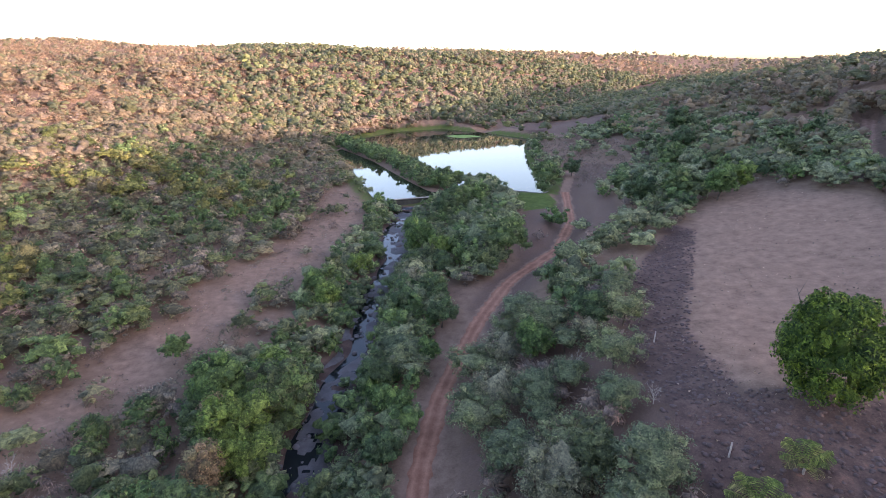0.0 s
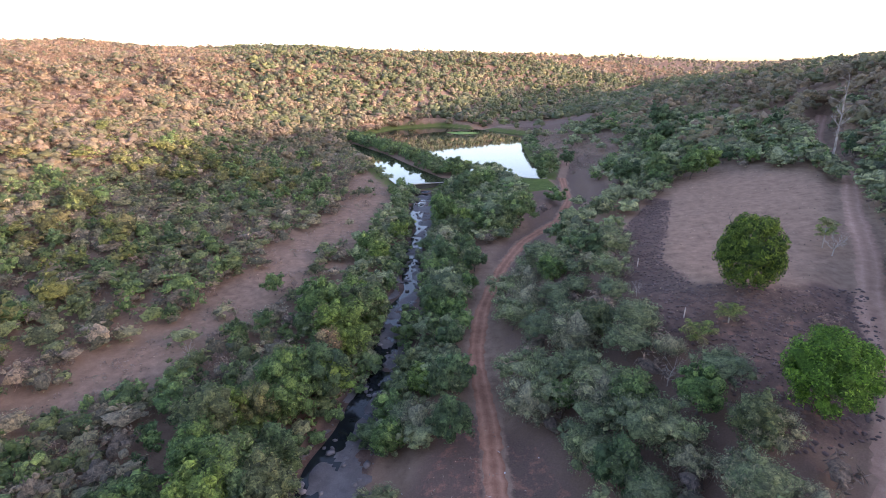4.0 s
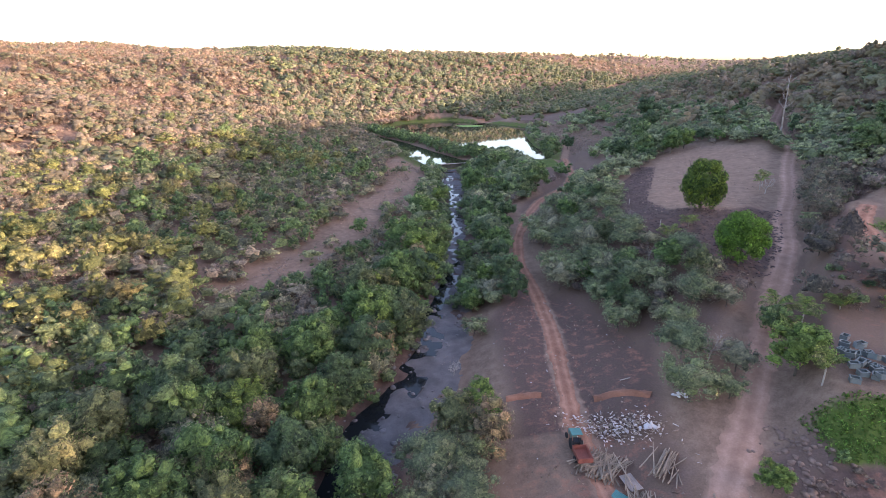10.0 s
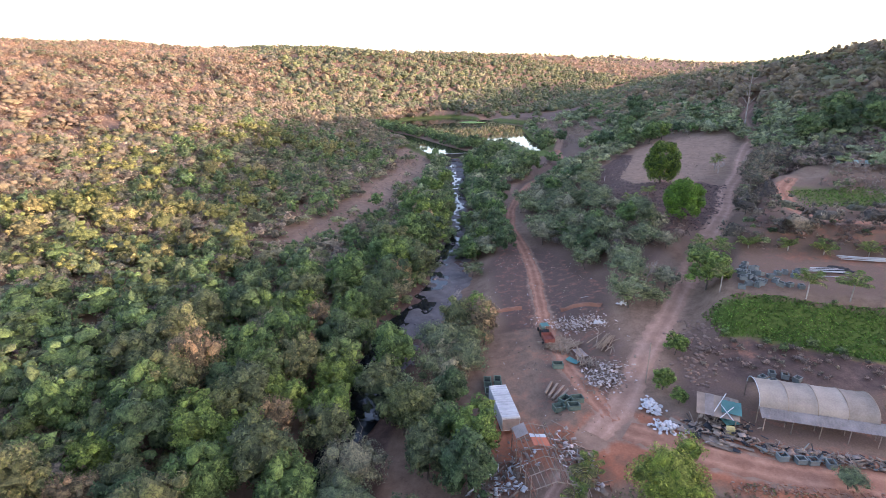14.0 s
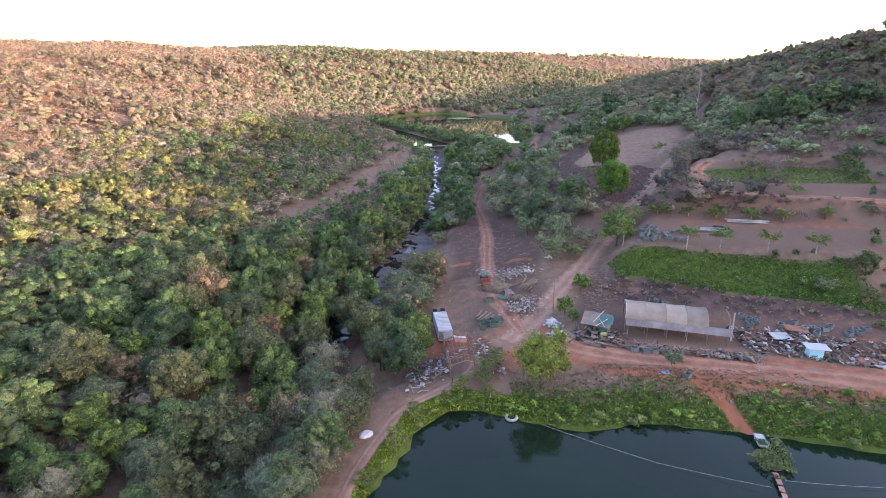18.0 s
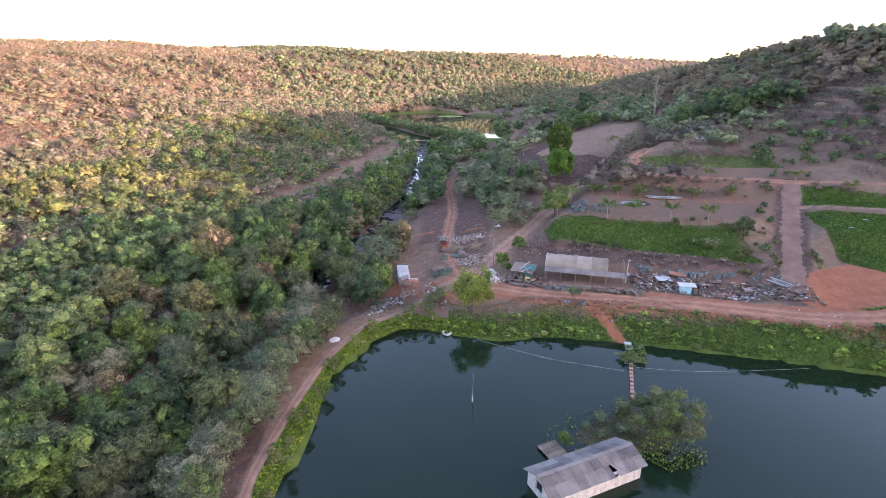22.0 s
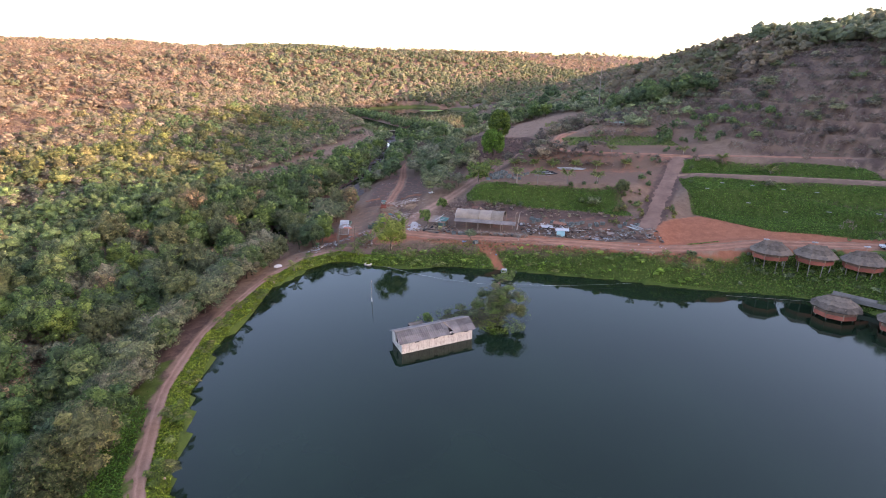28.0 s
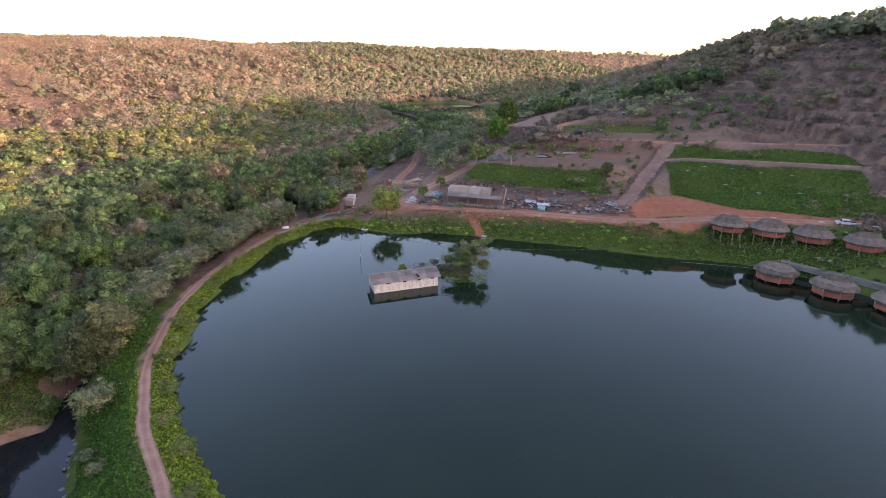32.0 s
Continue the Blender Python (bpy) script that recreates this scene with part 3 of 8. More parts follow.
def crown_cloud(r, lobes, cards, wide, high, low, leaf, flat=1.0, jitter=0.55, fill=0.25, slim=0.7, even=False, size=0.32, core=0.86):
    """A crown of many clumps set round its outside, each a rounded mass of leaves with single leaves standing off it.
    Gives corners, triangles, normals and the clump or leaf that each corner belongs to."""
    mid, half = (low + high) / 2, (high - low) / 2
    k = np.arange(lobes) + 0.5
    z = 1 - 1.72 * k / lobes
    a = 2.39996 * k + r.uniform(0, 6.3)
    d = unit(np.stack([np.sqrt(1 - z * z) * np.cos(a), np.sqrt(1 - z * z) * np.sin(a), z], 1) + r.normal(0, 0.16, (lobes, 3)))
    far = r.uniform(0.62, 0.72, lobes) if even else r.uniform(0.46, 0.8, lobes) * (1 + 0.2 * np.sin(2 * a + r.uniform(0, 6.3)))
    c = d * far[:, None] * (1, 1, flat)
    rad = size * (r.uniform(0.85, 1.15, lobes) if even else r.uniform(0.7, 1.35, lobes))
    span = (wide / 2 * 1.05, wide / 2 * 1.05, half * 1.05)
    vs, fs, ns, ids, base = [], [], [], [], 0
    if core:
        cc, rr = np.concatenate([c, [(0, 0, 0)]]), np.r_[rad * core, 0.56]
        stretch = r.uniform(0.65, 1.35, (len(cc), 1, 3)) * (1, 1, 0.9)
        v = cc[:, None] + CLUMP_V[None] * stretch * (rr[:, None, None] * (1 + r.normal(0, 0.24, (len(cc), len(CLUMP_V), 1)))) + r.normal(0, 0.1, (len(cc), len(CLUMP_V), 3)) * rr[:, None, None]
        nv = unit(CLUMP_V[None] + 0.35 * np.concatenate([d, [(0, 0, 1)]])[:, None] + (0, 0, 0.25))
        vs, ns = [v.reshape(-1, 3) * span + (0, 0, mid)], [nv.reshape(-1, 3)]
        fs = [(CLUMP_F[None] + (np.arange(len(cc)) * len(CLUMP_V))[:, None, None]).reshape(-1, 3)]
        ids = [np.repeat(np.arange(len(cc)), len(CLUMP_V))]
        base = len(vs[0])
    if cards:
        k = r.choice(lobes, cards, p=rad ** 2 / (rad ** 2).sum())
        way = unit(r.normal(0, 1, (cards, 3)) + 0.7 * d[k] + (0, 0, 0.3))
        deep = np.where(r.random(cards) < fill, r.uniform(0.3, 0.85, cards), r.uniform(0.84, 1.2, cards))
        p = (c[k] + way * (rad[k] * deep)[:, None]) * span + (0, 0, mid)
        v, f, nv = leaf_cards(p, way, np.full(cards, leaf), jitter, r, slim)
        vs.append(v), ns.append(nv), fs.append(f + base), ids.append(np.repeat(np.arange(cards) + lobes + 1, 3))
    v = np.concatenate(vs)
    v[:, 2] = np.maximum(v[:, 2], -0.02 * high)
    return v, np.concatenate(fs), np.concatenate(ns), np.concatenate(ids)


class Kind:
    """A species: a few crown shapes at height 1, which the places scale."""

    def __init__(self, seed, shapes, lobes, cards, wide, low, leaf, colors, jitter=0.55, fill=0.25, flat=1.0, slim=0.7, size=0.34, core=0.86, mat=None):
        self.mat = mat or LEAVES
        r = np.random.default_rng(seed)
        self.shapes = [crown_cloud(r, lobes, cards, wide, 1.0, low, leaf, flat, jitter, fill, slim, False, size, core)[:3] for _ in range(shapes)]
        self.colors = np.array(colors, float)


def grow(name, label, places, kind, r, category="trees", sink=0.0):
    """Many crowns joined into one mesh of kind stuff. places: x, y, z, height."""
    vs, fs, cs, ns, base = [], [], [], [], 0
    pick = r.integers(0, len(kind.shapes), len(places))
    for s, (v, f, nv) in enumerate(kind.shapes):
        at = places[pick == s]
        m = len(at)
        if not m:
            continue
        a = r.uniform(0, 2 * np.pi, m)
        sc = at[:, 3]
        wid = sc * r.uniform(0.85, 1.25, m)
        ca, sa = np.cos(a), np.sin(a)
        x = (v[None, :, 0] * ca[:, None] - v[None, :, 1] * sa[:, None]) * wid[:, None] + at[:, 0:1]
        y = (v[None, :, 0] * sa[:, None] + v[None, :, 1] * ca[:, None]) * wid[:, None] + at[:, 1:2]
        z = (v[None, :, 2] - sink) * sc[:, None] + at[:, 2:3]
        vs.append(np.stack([x, y, z], -1).reshape(-1, 3))
        ns.append(np.stack([nv[None, :, 0] * ca[:, None] - nv[None, :, 1] * sa[:, None], nv[None, :, 0] * sa[:, None] + nv[None, :, 1] * ca[:, None], np.broadcast_to(nv[None, :, 2], (m, len(nv)))], -1).reshape(-1, 3))
        fs.append((f[None] + (np.arange(m) * len(v))[:, None, None]).reshape(-1, f.shape[1]) + base)
        w = r.random((m, 1))
        k0, k1 = r.integers(0, len(kind.colors), m), r.integers(0, len(kind.colors), m)
        col = (kind.colors[k0] * w + kind.colors[k1] * (1 - w)) * r.uniform(0.75, 1.25, (m, 1))
        cs.append(np.repeat(np.concatenate([col, np.ones((m, 1))], 1), len(v), 0))
        base += m * len(v)
    if not vs:
        return None
    me = mesh_of(name, np.concatenate(vs), np.concatenate(fs), kind.mat)
    colour_verts(me, "leaf", np.concatenate(cs))
    soft_normals(me, np.concatenate(ns))
    return tagged(new(name, me), label, category, kind="stuff")


def spread(r, x0, x1, y0, y1, gap, keep, lo, hi):
    """Uneven planting over a rectangle: x, y, z, height."""
    xs, ys = np.meshgrid(np.arange(x0, x1, gap), np.arange(y0, y1, gap))
    x, y = (xs + r.uniform(-0.55, 0.55, xs.shape) * gap).ravel(), (ys + r.uniform(-0.55, 0.55, ys.shape) * gap).ravel()
    ok = keep(x, y) > r.random(len(x))
    x, y = x[ok], y[ok]
    return np.stack([x, y, ground_z(x, y) - 0.1, r.uniform(lo, hi, len(x))], 1)


def open_ground(x, y, rim=0.0):
    """0 on roads, water, fields and yards; 1 where scrub may stand."""
    free = np.ones(len(x))
    for line, half in ROADS:
        free *= ease(half + 0.9 + rim, half + 2.0 + rim, to_line(line, x, y)[0])
    for shape, gap in ((POND, 6.5), (LAKE, 1.5), (LAWN, 0.5), (FIELD, 1.0), (BURNT, 0.5), (YARD, 1.0), (STRIP, 1.6), (TRACKSIDE, 0.5), (DRYZONE, 0.0)):
        free *= np.where(to_shape(shape, x, y) > gap + rim * 0.6, 1.0, 0.07 if shape is STRIP else 0.03 if shape is TRACKSIDE else 0.1 if shape is DRYZONE else 0.0)
    d = x - creek_x(y)
    free *= ~((d > -3.0) & (d < 2.6 + 5.0 * shelf(y) * (0.75 + 0.5 * wavy(x, y, 9, 3.0))))
    return free


def side(x, y):
    return x - creek_x(y)


LUSH_C = [(0.096, 0.146, 0.047), (0.124, 0.174, 0.056), (0.078, 0.118, 0.047), (0.116, 0.142, 0.056)]
SCRUB_C = [(0.145, 0.142, 0.072), (0.17, 0.148, 0.092), (0.12, 0.135, 0.058), (0.19, 0.15, 0.105), (0.11, 0.135, 0.05)]
DRY_C = [(0.19, 0.133, 0.10), (0.155, 0.115, 0.088), (0.215, 0.148, 0.105), (0.13, 0.112, 0.07)]
GREY_C = [(0.162, 0.188, 0.088), (0.14, 0.17, 0.075), (0.184, 0.196, 0.10)]
FAR_C = [(0.135, 0.126, 0.062), (0.165, 0.134, 0.078), (0.118, 0.12, 0.054), (0.205, 0.15, 0.096), (0.185, 0.142, 0.08)]
FARDRY_C = [(0.255, 0.168, 0.098), (0.235, 0.155, 0.09), (0.205, 0.15, 0.082), (0.275, 0.18, 0.105)]
YELLOW_C = [(0.15, 0.152, 0.045), (0.125, 0.142, 0.042), (0.175, 0.15, 0.058)]
BRUSH_C = [(0.205, 0.152, 0.115), (0.175, 0.135, 0.10), (0.235, 0.168, 0.125), (0.15, 0.135, 0.082)]
LUSH = Kind(1, 8, 18, 280, 0.98, 0.02, 0.036, LUSH_C, 0.6, 0.15, size=0.25, core=0.8)
SCRUB = Kind(2, 10, 10, 150, 1.35, 0.0, 0.05, SCRUB_C, 0.8, 0.25, 1.0, 0.45, 0.27, 0.58)
DRY = Kind(3, 8, 9, 190, 1.3, 0.0, 0.13, DRY_C, 0.9, 0.5, 1.0, 0.12, 0.26, 0)
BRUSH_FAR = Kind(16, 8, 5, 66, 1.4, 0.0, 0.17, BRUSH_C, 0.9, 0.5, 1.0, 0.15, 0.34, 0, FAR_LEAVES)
BRUSH = Kind(11, 8, 6, 84, 1.3, 0.0, 0.15, BRUSH_C, 0.9, 0.5, 1.0, 0.13, 0.27, 0.45)
BARETREE = Kind(17, 8, 12, 170, 1.05, 0.06, 0.075, [(0.125, 0.10, 0.075), (0.105, 0.092, 0.066), (0.15, 0.12, 0.085), (0.115, 0.115, 0.07)], 0.9, 0.4, 0.9, 0.22, 0.22, 0.5)
GREY = Kind(6, 8, 15, 230, 1.25, 0.02, 0.042, GREY_C, 0.8, 0.25, 0.8, 0.42, 0.25, 0.72)
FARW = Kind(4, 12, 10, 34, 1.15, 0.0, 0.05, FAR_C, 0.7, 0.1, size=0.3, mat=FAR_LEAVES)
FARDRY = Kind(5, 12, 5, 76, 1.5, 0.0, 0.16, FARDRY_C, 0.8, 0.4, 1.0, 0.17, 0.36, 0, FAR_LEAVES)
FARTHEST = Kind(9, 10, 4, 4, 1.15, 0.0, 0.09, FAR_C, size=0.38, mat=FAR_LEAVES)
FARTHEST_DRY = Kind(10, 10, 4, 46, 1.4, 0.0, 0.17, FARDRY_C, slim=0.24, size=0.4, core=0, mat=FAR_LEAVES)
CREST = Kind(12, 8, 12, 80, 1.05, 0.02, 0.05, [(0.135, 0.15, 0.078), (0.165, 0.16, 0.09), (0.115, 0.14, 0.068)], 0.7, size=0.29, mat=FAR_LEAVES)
THICK = Kind(14, 8, 9, 80, 1.2, 0.0, 0.048, LUSH_C + GREY_C, 0.6, size=0.3)
YELLOW = Kind(8, 8, 15, 190, 1.0, 0.04, 0.045, YELLOW_C, 0.6, size=0.27, core=0.68)
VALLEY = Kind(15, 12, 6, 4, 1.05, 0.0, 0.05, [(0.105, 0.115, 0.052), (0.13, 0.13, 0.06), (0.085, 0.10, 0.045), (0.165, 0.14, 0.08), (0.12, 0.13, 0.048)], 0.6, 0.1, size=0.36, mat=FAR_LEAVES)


def in_valley(x, y):
    """1 in the wedge of country that the flight overlooks; thin cover beyond it."""
    inside = (x > 3 - 0.98 * (y + 184)) & ((x < 43 + 0.74 * (y + 184)) | (x < 18 + 0.86 * (y + 151)))
    near = (x > -125) & (y > -200) & (x < 0)
    return np.where(inside, 1.0, np.where(near, 0.4, 0.07))


# scrub west of the creek, ever drier up the hill
grow("scrub_forest", "grey-green dry scrub covering the lower hillside", spread(rng, -220, -30, -170, 250, 3.2,
     lambda x, y: in_valley(x, y) * open_ground(x, y) * (side(x, y) < -17) * (side(x, y) > -150) * 0.8, 2.3, 4.4), SCRUB, rng)
grow("dry_scrub", "leafless brown scrub between green bushes", spread(rng, -220, -30, -170, 250, 4.4,
     lambda x, y: in_valley(x, y) * open_ground(x, y) * (side(x, y) < -16) * (side(x, y) > -170) * 0.55 * (0.6 + 0.4 * np.sign(wavy(x, y, 22, 3.3))), 2.0, 3.8), DRY, rng)
grow("green_thickets", "green thickets among the dry scrub", spread(rng, -190, -40, -170, 260, 6.5,
     lambda x, y: in_valley(x, y) * open_ground(x, y) * (side(x, y) < -24) * (side(x, y) > -120) * 0.6 * (wavy(x, y, 26, 1.0) > -0.1), 3.6, 6.2), LUSH, rng)
grow("creek_woods", "dark green broadleaf woods west of the creek", spread(rng, -110, -50, -150, 0, 5.0,
     lambda x, y: in_valley(x, y) * open_ground(x, y) * (side(x, y) < -40) * (side(x, y) > -66) * 0.75, 4.5, 7.5), LUSH, rng)
grow("yellow_trees", "yellow-green trees on the sunlit lower hill", spread(rng, -230, -66, -130, 210, 5.6,
     lambda x, y: in_valley(x, y) * open_ground(x, y) * (side(x, y) < -36) * (side(x, y) > -150) * (0.55 - 0.25 * (y > 60)) * (wavy(x, y, 30, 5.0) > -0.25), 4.0, 7.4), YELLOW, rng)


def hill_left(x, y):
    return in_valley(x, y) * open_ground(x, y) * (side(x, y) < -120)


grow("hill_scrub", "leafless brown scrub on the sunlit hillside", spread(rng, -600, -100, -100, 440, 3.8, lambda x, y: hill_left(x, y) * (0.7 + 0.3 * ease(-150, -240, side(x, y))), 2.4, 4.6), FARDRY, rng, sink=0.16)
grow("hill_woods", "mixed woods on the sunlit hillside", spread(rng, -640, -100, -100, 440, 7.6, lambda x, y: hill_left(x, y) * (0.75 - 0.71 * ease(-150, -250, side(x, y) - 0.2 * (y - 60))) * (0.6 + 0.4 * (wavy(x, y, 40, 6.0) > 0)), 4.0, 7.4), FARW, rng, sink=0.12)


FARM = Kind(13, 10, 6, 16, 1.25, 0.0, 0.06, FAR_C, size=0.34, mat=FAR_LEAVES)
grow("hill_woods", "close mixed woods on the far part of the sunlit hill", spread(rng, -420, -90, 130, 440, 5.4, lambda x, y: hill_left(x, y) * 0.62 * ease(-330, -230, side(x, y)), 3.6, 6.8), FARM, rng, sink=0.18)


def far_keep(x, y):
    d = side(x, y)
    return in_valley(x, y) * (to_shape(LAKE, x, y) > 4) * ((y > 400) | (d > 35) | (d < -70)) * (1 - 0.97 * ((to_shape(FAR_FIELD, x, y) < 0))) * open_ground(x, y)


FAR_FIELD = ((44, 352), (62, 290), (86, 278), (110, 320), (100, 400), (50, 410), (32, 392))
grow("valley_woods", "mixed woods on the lower slope beside the reservoir", spread(rng, -150, -30, 215, 430, 4.8,
     lambda x, y: (to_shape(LAKE, x, y) > 3) * (side(x, y) < -12) * (side(x, y) > -130) * 0.9, 3.2, 6.8), FARW, rng, sink=0.12)
grow("far_woods", "dense olive-green woods on the slopes at the head of the valley", spread(rng, -420, 640, 300, 900, 8.4,
     lambda x, y: far_keep(x, y) * 0.95 * ease(-0.46, -0.30, x / (y + 50)), 5.5, 10.0), VALLEY, rng, sink=0.2)
grow("far_woods", "scattered woods on the far ridge", spread(rng, -620, -60, 300, 880, 9.0, lambda x, y: far_keep(x, y) * 0.6 * (1 - ease(-0.46, -0.30, x / (y + 50))), 4.0, 7.0), FARTHEST, rng, sink=0.2)
grow("far_scrub", "brown leafless scrub on the far ridge", spread(rng, -620, 300, 430, 880, 8.5, lambda x, y: in_valley(x, y) * (side(x, y) < -90) * 0.9 * ease(-90, -200, side(x, y)), 4.0, 7.0), FARTHEST_DRY, rng, sink=0.25)
grow("plateau_woods", "thin tree line on the distant plateau", spread(rng, -500, 1400, 860, 1300, 16, lambda x, y: in_valley(x, y) * 0.85, 4, 11), FARTHEST, rng)
grow("plateau_woods", "brown scrub on the distant plateau", spread(rng, -60, 560, 880, 1080, 11, lambda x, y: in_valley(x, y) * 0.9, 4, 8), FARTHEST_DRY, rng)


def right_slope(x, y):
    return open_ground(x, y) * (side(x, y) > 19) * (((y > 6) & (x < 26)) | (y > 100) | ((y > 60) & (x > 78)))


def feathered(x, y):
    """Where single thorn trees stand on the slope below the field."""
    return right_slope(x, y) * (y > 4) * (y < 82) * (x < 27)


grow("slope_scrub", "grey feathery scrub on the slope below the field", spread(rng, -14, 110, 4, 300, 4.3, lambda x, y: right_slope(x, y) * (1 - feathered(x, y)) * 0.8, 3.4, 6.4), GREY, rng)
grow("slope_scrub", "brown leafless scrub on the slope below the field", spread(rng, -14, 110, 4, 300, 4.6, lambda x, y: right_slope(x, y) * 0.45, 2.0, 3.8), BRUSH, rng)
grow("slope_scrub", "green bushes on the slope below the field", spread(rng, -14, 110, 80, 300, 5.6, lambda x, y: right_slope(x, y) * 0.62 * (wavy(x, y, 24, 4.0) > -0.3), 3.4, 7.0), LUSH, rng)


def above_road(x, y):
    road = np.interp(y, [p[1] for p in MAIN_ROAD], [p[0] for p in MAIN_ROAD])
    return open_ground(x, y, 0.8) * (x > road + 4) * (x < road + 58) * ease(16, 28, y) * (to_line(TERRACE_ROAD, x, y)[0] > 6)


grow("roadside_scrub", "grey-brown leafless scrub above the dirt road", spread(rng, 34, 160, 16, 170, 2.7, lambda x, y: above_road(x, y) * 0.8, 1.5, 3.8), BRUSH_FAR, rng)
grow("roadside_scrub", "grey-green thorn bushes above the dirt road", spread(rng, 34, 160, 16, 170, 5.0, lambda x, y: above_road(x, y) * 0.5, 2.4, 5.4), GREY, rng)
grow("hill_woods", "dark woods on the shaded hill", spread(rng, 84, 560, 62, 330, 6.4, lambda x, y: in_valley(x, y) * open_ground(x, y) * (x + 0.35 * (y - 100) > 100) * 0.88, 4.0, 7.8), FARW, rng)


def terraced(x, y):
    return in_valley(x, y) * open_ground(x, y) * ease(94, 112, x - 0.1 * np.abs(y + 20)) * (1 - 0.9 * (to_shape(GREEN_LOW, x, y) < 2)) * (1 - 0.9 * (to_shape(GREEN_UP, x, y) < 2))


grow("hill_scrub", "brown leafless scrub on the terraced hill", spread(rng, 92, 205, -150, 100, 2.3, lambda x, y: 0.95 * terraced(x, y) * (0.75 + 0.25 * step_rise(x, y)), 1.0, 3.2), BRUSH_FAR, rng, sink=0.12)
grow("hill_scrub", "grey-green thorn bushes on the terraced hill", spread(rng, 92, 205, -150, 100, 7.5, lambda x, y: 0.4 * terraced(x, y), 2.0, 4.6), SCRUB, rng)
grow("hill_scrub", "brown half-bare bushes on the terraced hill", spread(rng, 92, 205, -150, 100, 4.4, lambda x, y: 0.6 * terraced(x, y), 1.4, 3.8), BARETREE, rng, sink=0.1)
grow("hill_woods", "tall trees on the crest of the hill", spread(rng, 150, 420, -160, 120, 7.5, lambda x, y: in_valley(x, y) * open_ground(x, y) * 0.92 * ease(156, 172, x) * (x < 300), 6.0, 11.0), CREST, rng)
grow("terrace_scrub", "low dry bushes along the terrace edges", spread(rng, 34, 112, -14, 60, 2.6,
     lambda x, y: open_ground(x, y) * 0.5 * (np.abs(((y + 0.25 * (x - 32)) - 5.5)) < 3.0) + 0.5 * (np.abs((y + 0.25 * (x - 32)) - 37) < 2.0), 0.8, 2.2), DRY, rng)
grow("reservoir_thicket", "green thicket on the spit in the reservoir", spread(rng, -85, 5, 185, 330, 2.8,
     lambda x, y: (to_line(SPIT, x, y)[0] < 6.4 + 1.8 * wavy(x, y, 9, 2.0)) * 0.85, 2.2, 6.0), LUSH, rng)
grow("creekside_bushes", "green bushes crowding the creek banks", spread(rng, -60, 32, 10, 178, 3.6,
     lambda x, y: open_ground(x, y) * 0.62 * ((side(x, y) > 3.2) * (side(x, y) < 15 + 11 * (y > 100)) * (y > 34) + (side(x, y) < -3.0) * (side(x, y) > -13 - 7 * (y < 62))), 2.6, 5.4), LUSH, rng)
grow("creekside_bushes", "grey-green bushes crowding the creek banks", spread(rng, -50, 32, -20, 178, 3.5,
     lambda x, y: open_ground(x, y) * 0.62 * ((side(x, y) > 3.5) * (side(x, y) < 12 + 12 * (y > 100)) * (y > 26) + (side(x, y) < -4) * (side(x, y) > -15)), 2.4, 5.0), GREY, rng)
grow("bank_bushes", "low green bushes overhanging the creek", spread(rng, -60, 10, -24, 170, 2.5,
     lambda x, y: 0.7 * ((side(x, y) < -2.0 - 0.6 * (y < 30)) * (side(x, y) > -6.5) + (side(x, y) > 2.0) * (side(x, y) < 5.5) * (y > 30) * (y < 116)), 1.6, 3.9), THICK, rng)

grow("reservoir_brush", "low dry brown brush beside the reservoir track", spread(rng, 34, 84, 180, 300, 2.3, lambda x, y: 0.6 * (to_shape(DRYZONE, x, y) < 0) * (to_line(FOOT_ROAD, x, y)[0] > 2.5), 0.8, 2.2), BRUSH_FAR, rng)
grow("strip_brush", "low dry brush and straw on the bare strip beside the creek", spread(rng, -70, -28, 26, 196, 1.9, lambda x, y: 0.42 * (to_shape(STRIP, x, y) < 0.8) * (wavy(x, y, 7, 3.0) > -0.2), 0.5, 1.5), BRUSH_FAR, rng)

# scrub, weeds and dry brush on the scarps between the terraces
rs = np.random.default_rng(515)


def up_terrace(x, y):
    return y + 0.25 * (x - 32) + 1.1 * wavy(x, y, 6, 1.0)


def off_ways(x, y, gap):
    free = np.ones(len(x))
    for line, half in ROADS:
        free *= to_line(line, x, y)[0] > half + gap
    return free


grow("terrace_scrub", "dark brown weeds on the scarp behind the scrap yard", spread(rs, 13, 60, -46, -18, 1.5,
     lambda x, y: 0.6 * off_ways(x, y, 0.8) * (up_terrace(x, y) > -34.5) * (up_terrace(x, y) < -25.8 - 0.15 * (x - 20)), 0.5, 1.3), BRUSH, rs)
grow("terrace_scrub", "yellow-green weeds beside the earth ramp", spread(rs, 44, 84, -52, -8, 1.5,
     lambda x, y: 0.75 * (to_line(RAMP, x, y)[0] > 2.4) * (to_line(RAMP, x, y)[0] < 5.0 + 5.0 * (x < 66) * (y < -24)) * (x + 0.55 * (y + 32) < 69.5) * (y > -43) * (wavy(x, y, 5, 3.0) > -0.45), 0.5, 1.5), YELLOW, rs)
grow("terrace_scrub", "green bushes along the ramp and grass slope", spread(rs, 16, 92, -52, 8, 3.4,
     lambda x, y: 0.35 * off_ways(x, y, 1.2) * (y > -43 + 0.2 * (60 - x)) * (to_shape(RED_APRON, x, y) > 1.5) * ((to_line(RAMP, x, y)[0] < 7.5) + (np.abs(up_terrace(x, y) + 18.0) < 1.2) * (x < 62) + (np.abs(up_terrace(x, y) + 26.5) < 1.5) * (x < 60)), 0.9, 2.2), LUSH, rs)
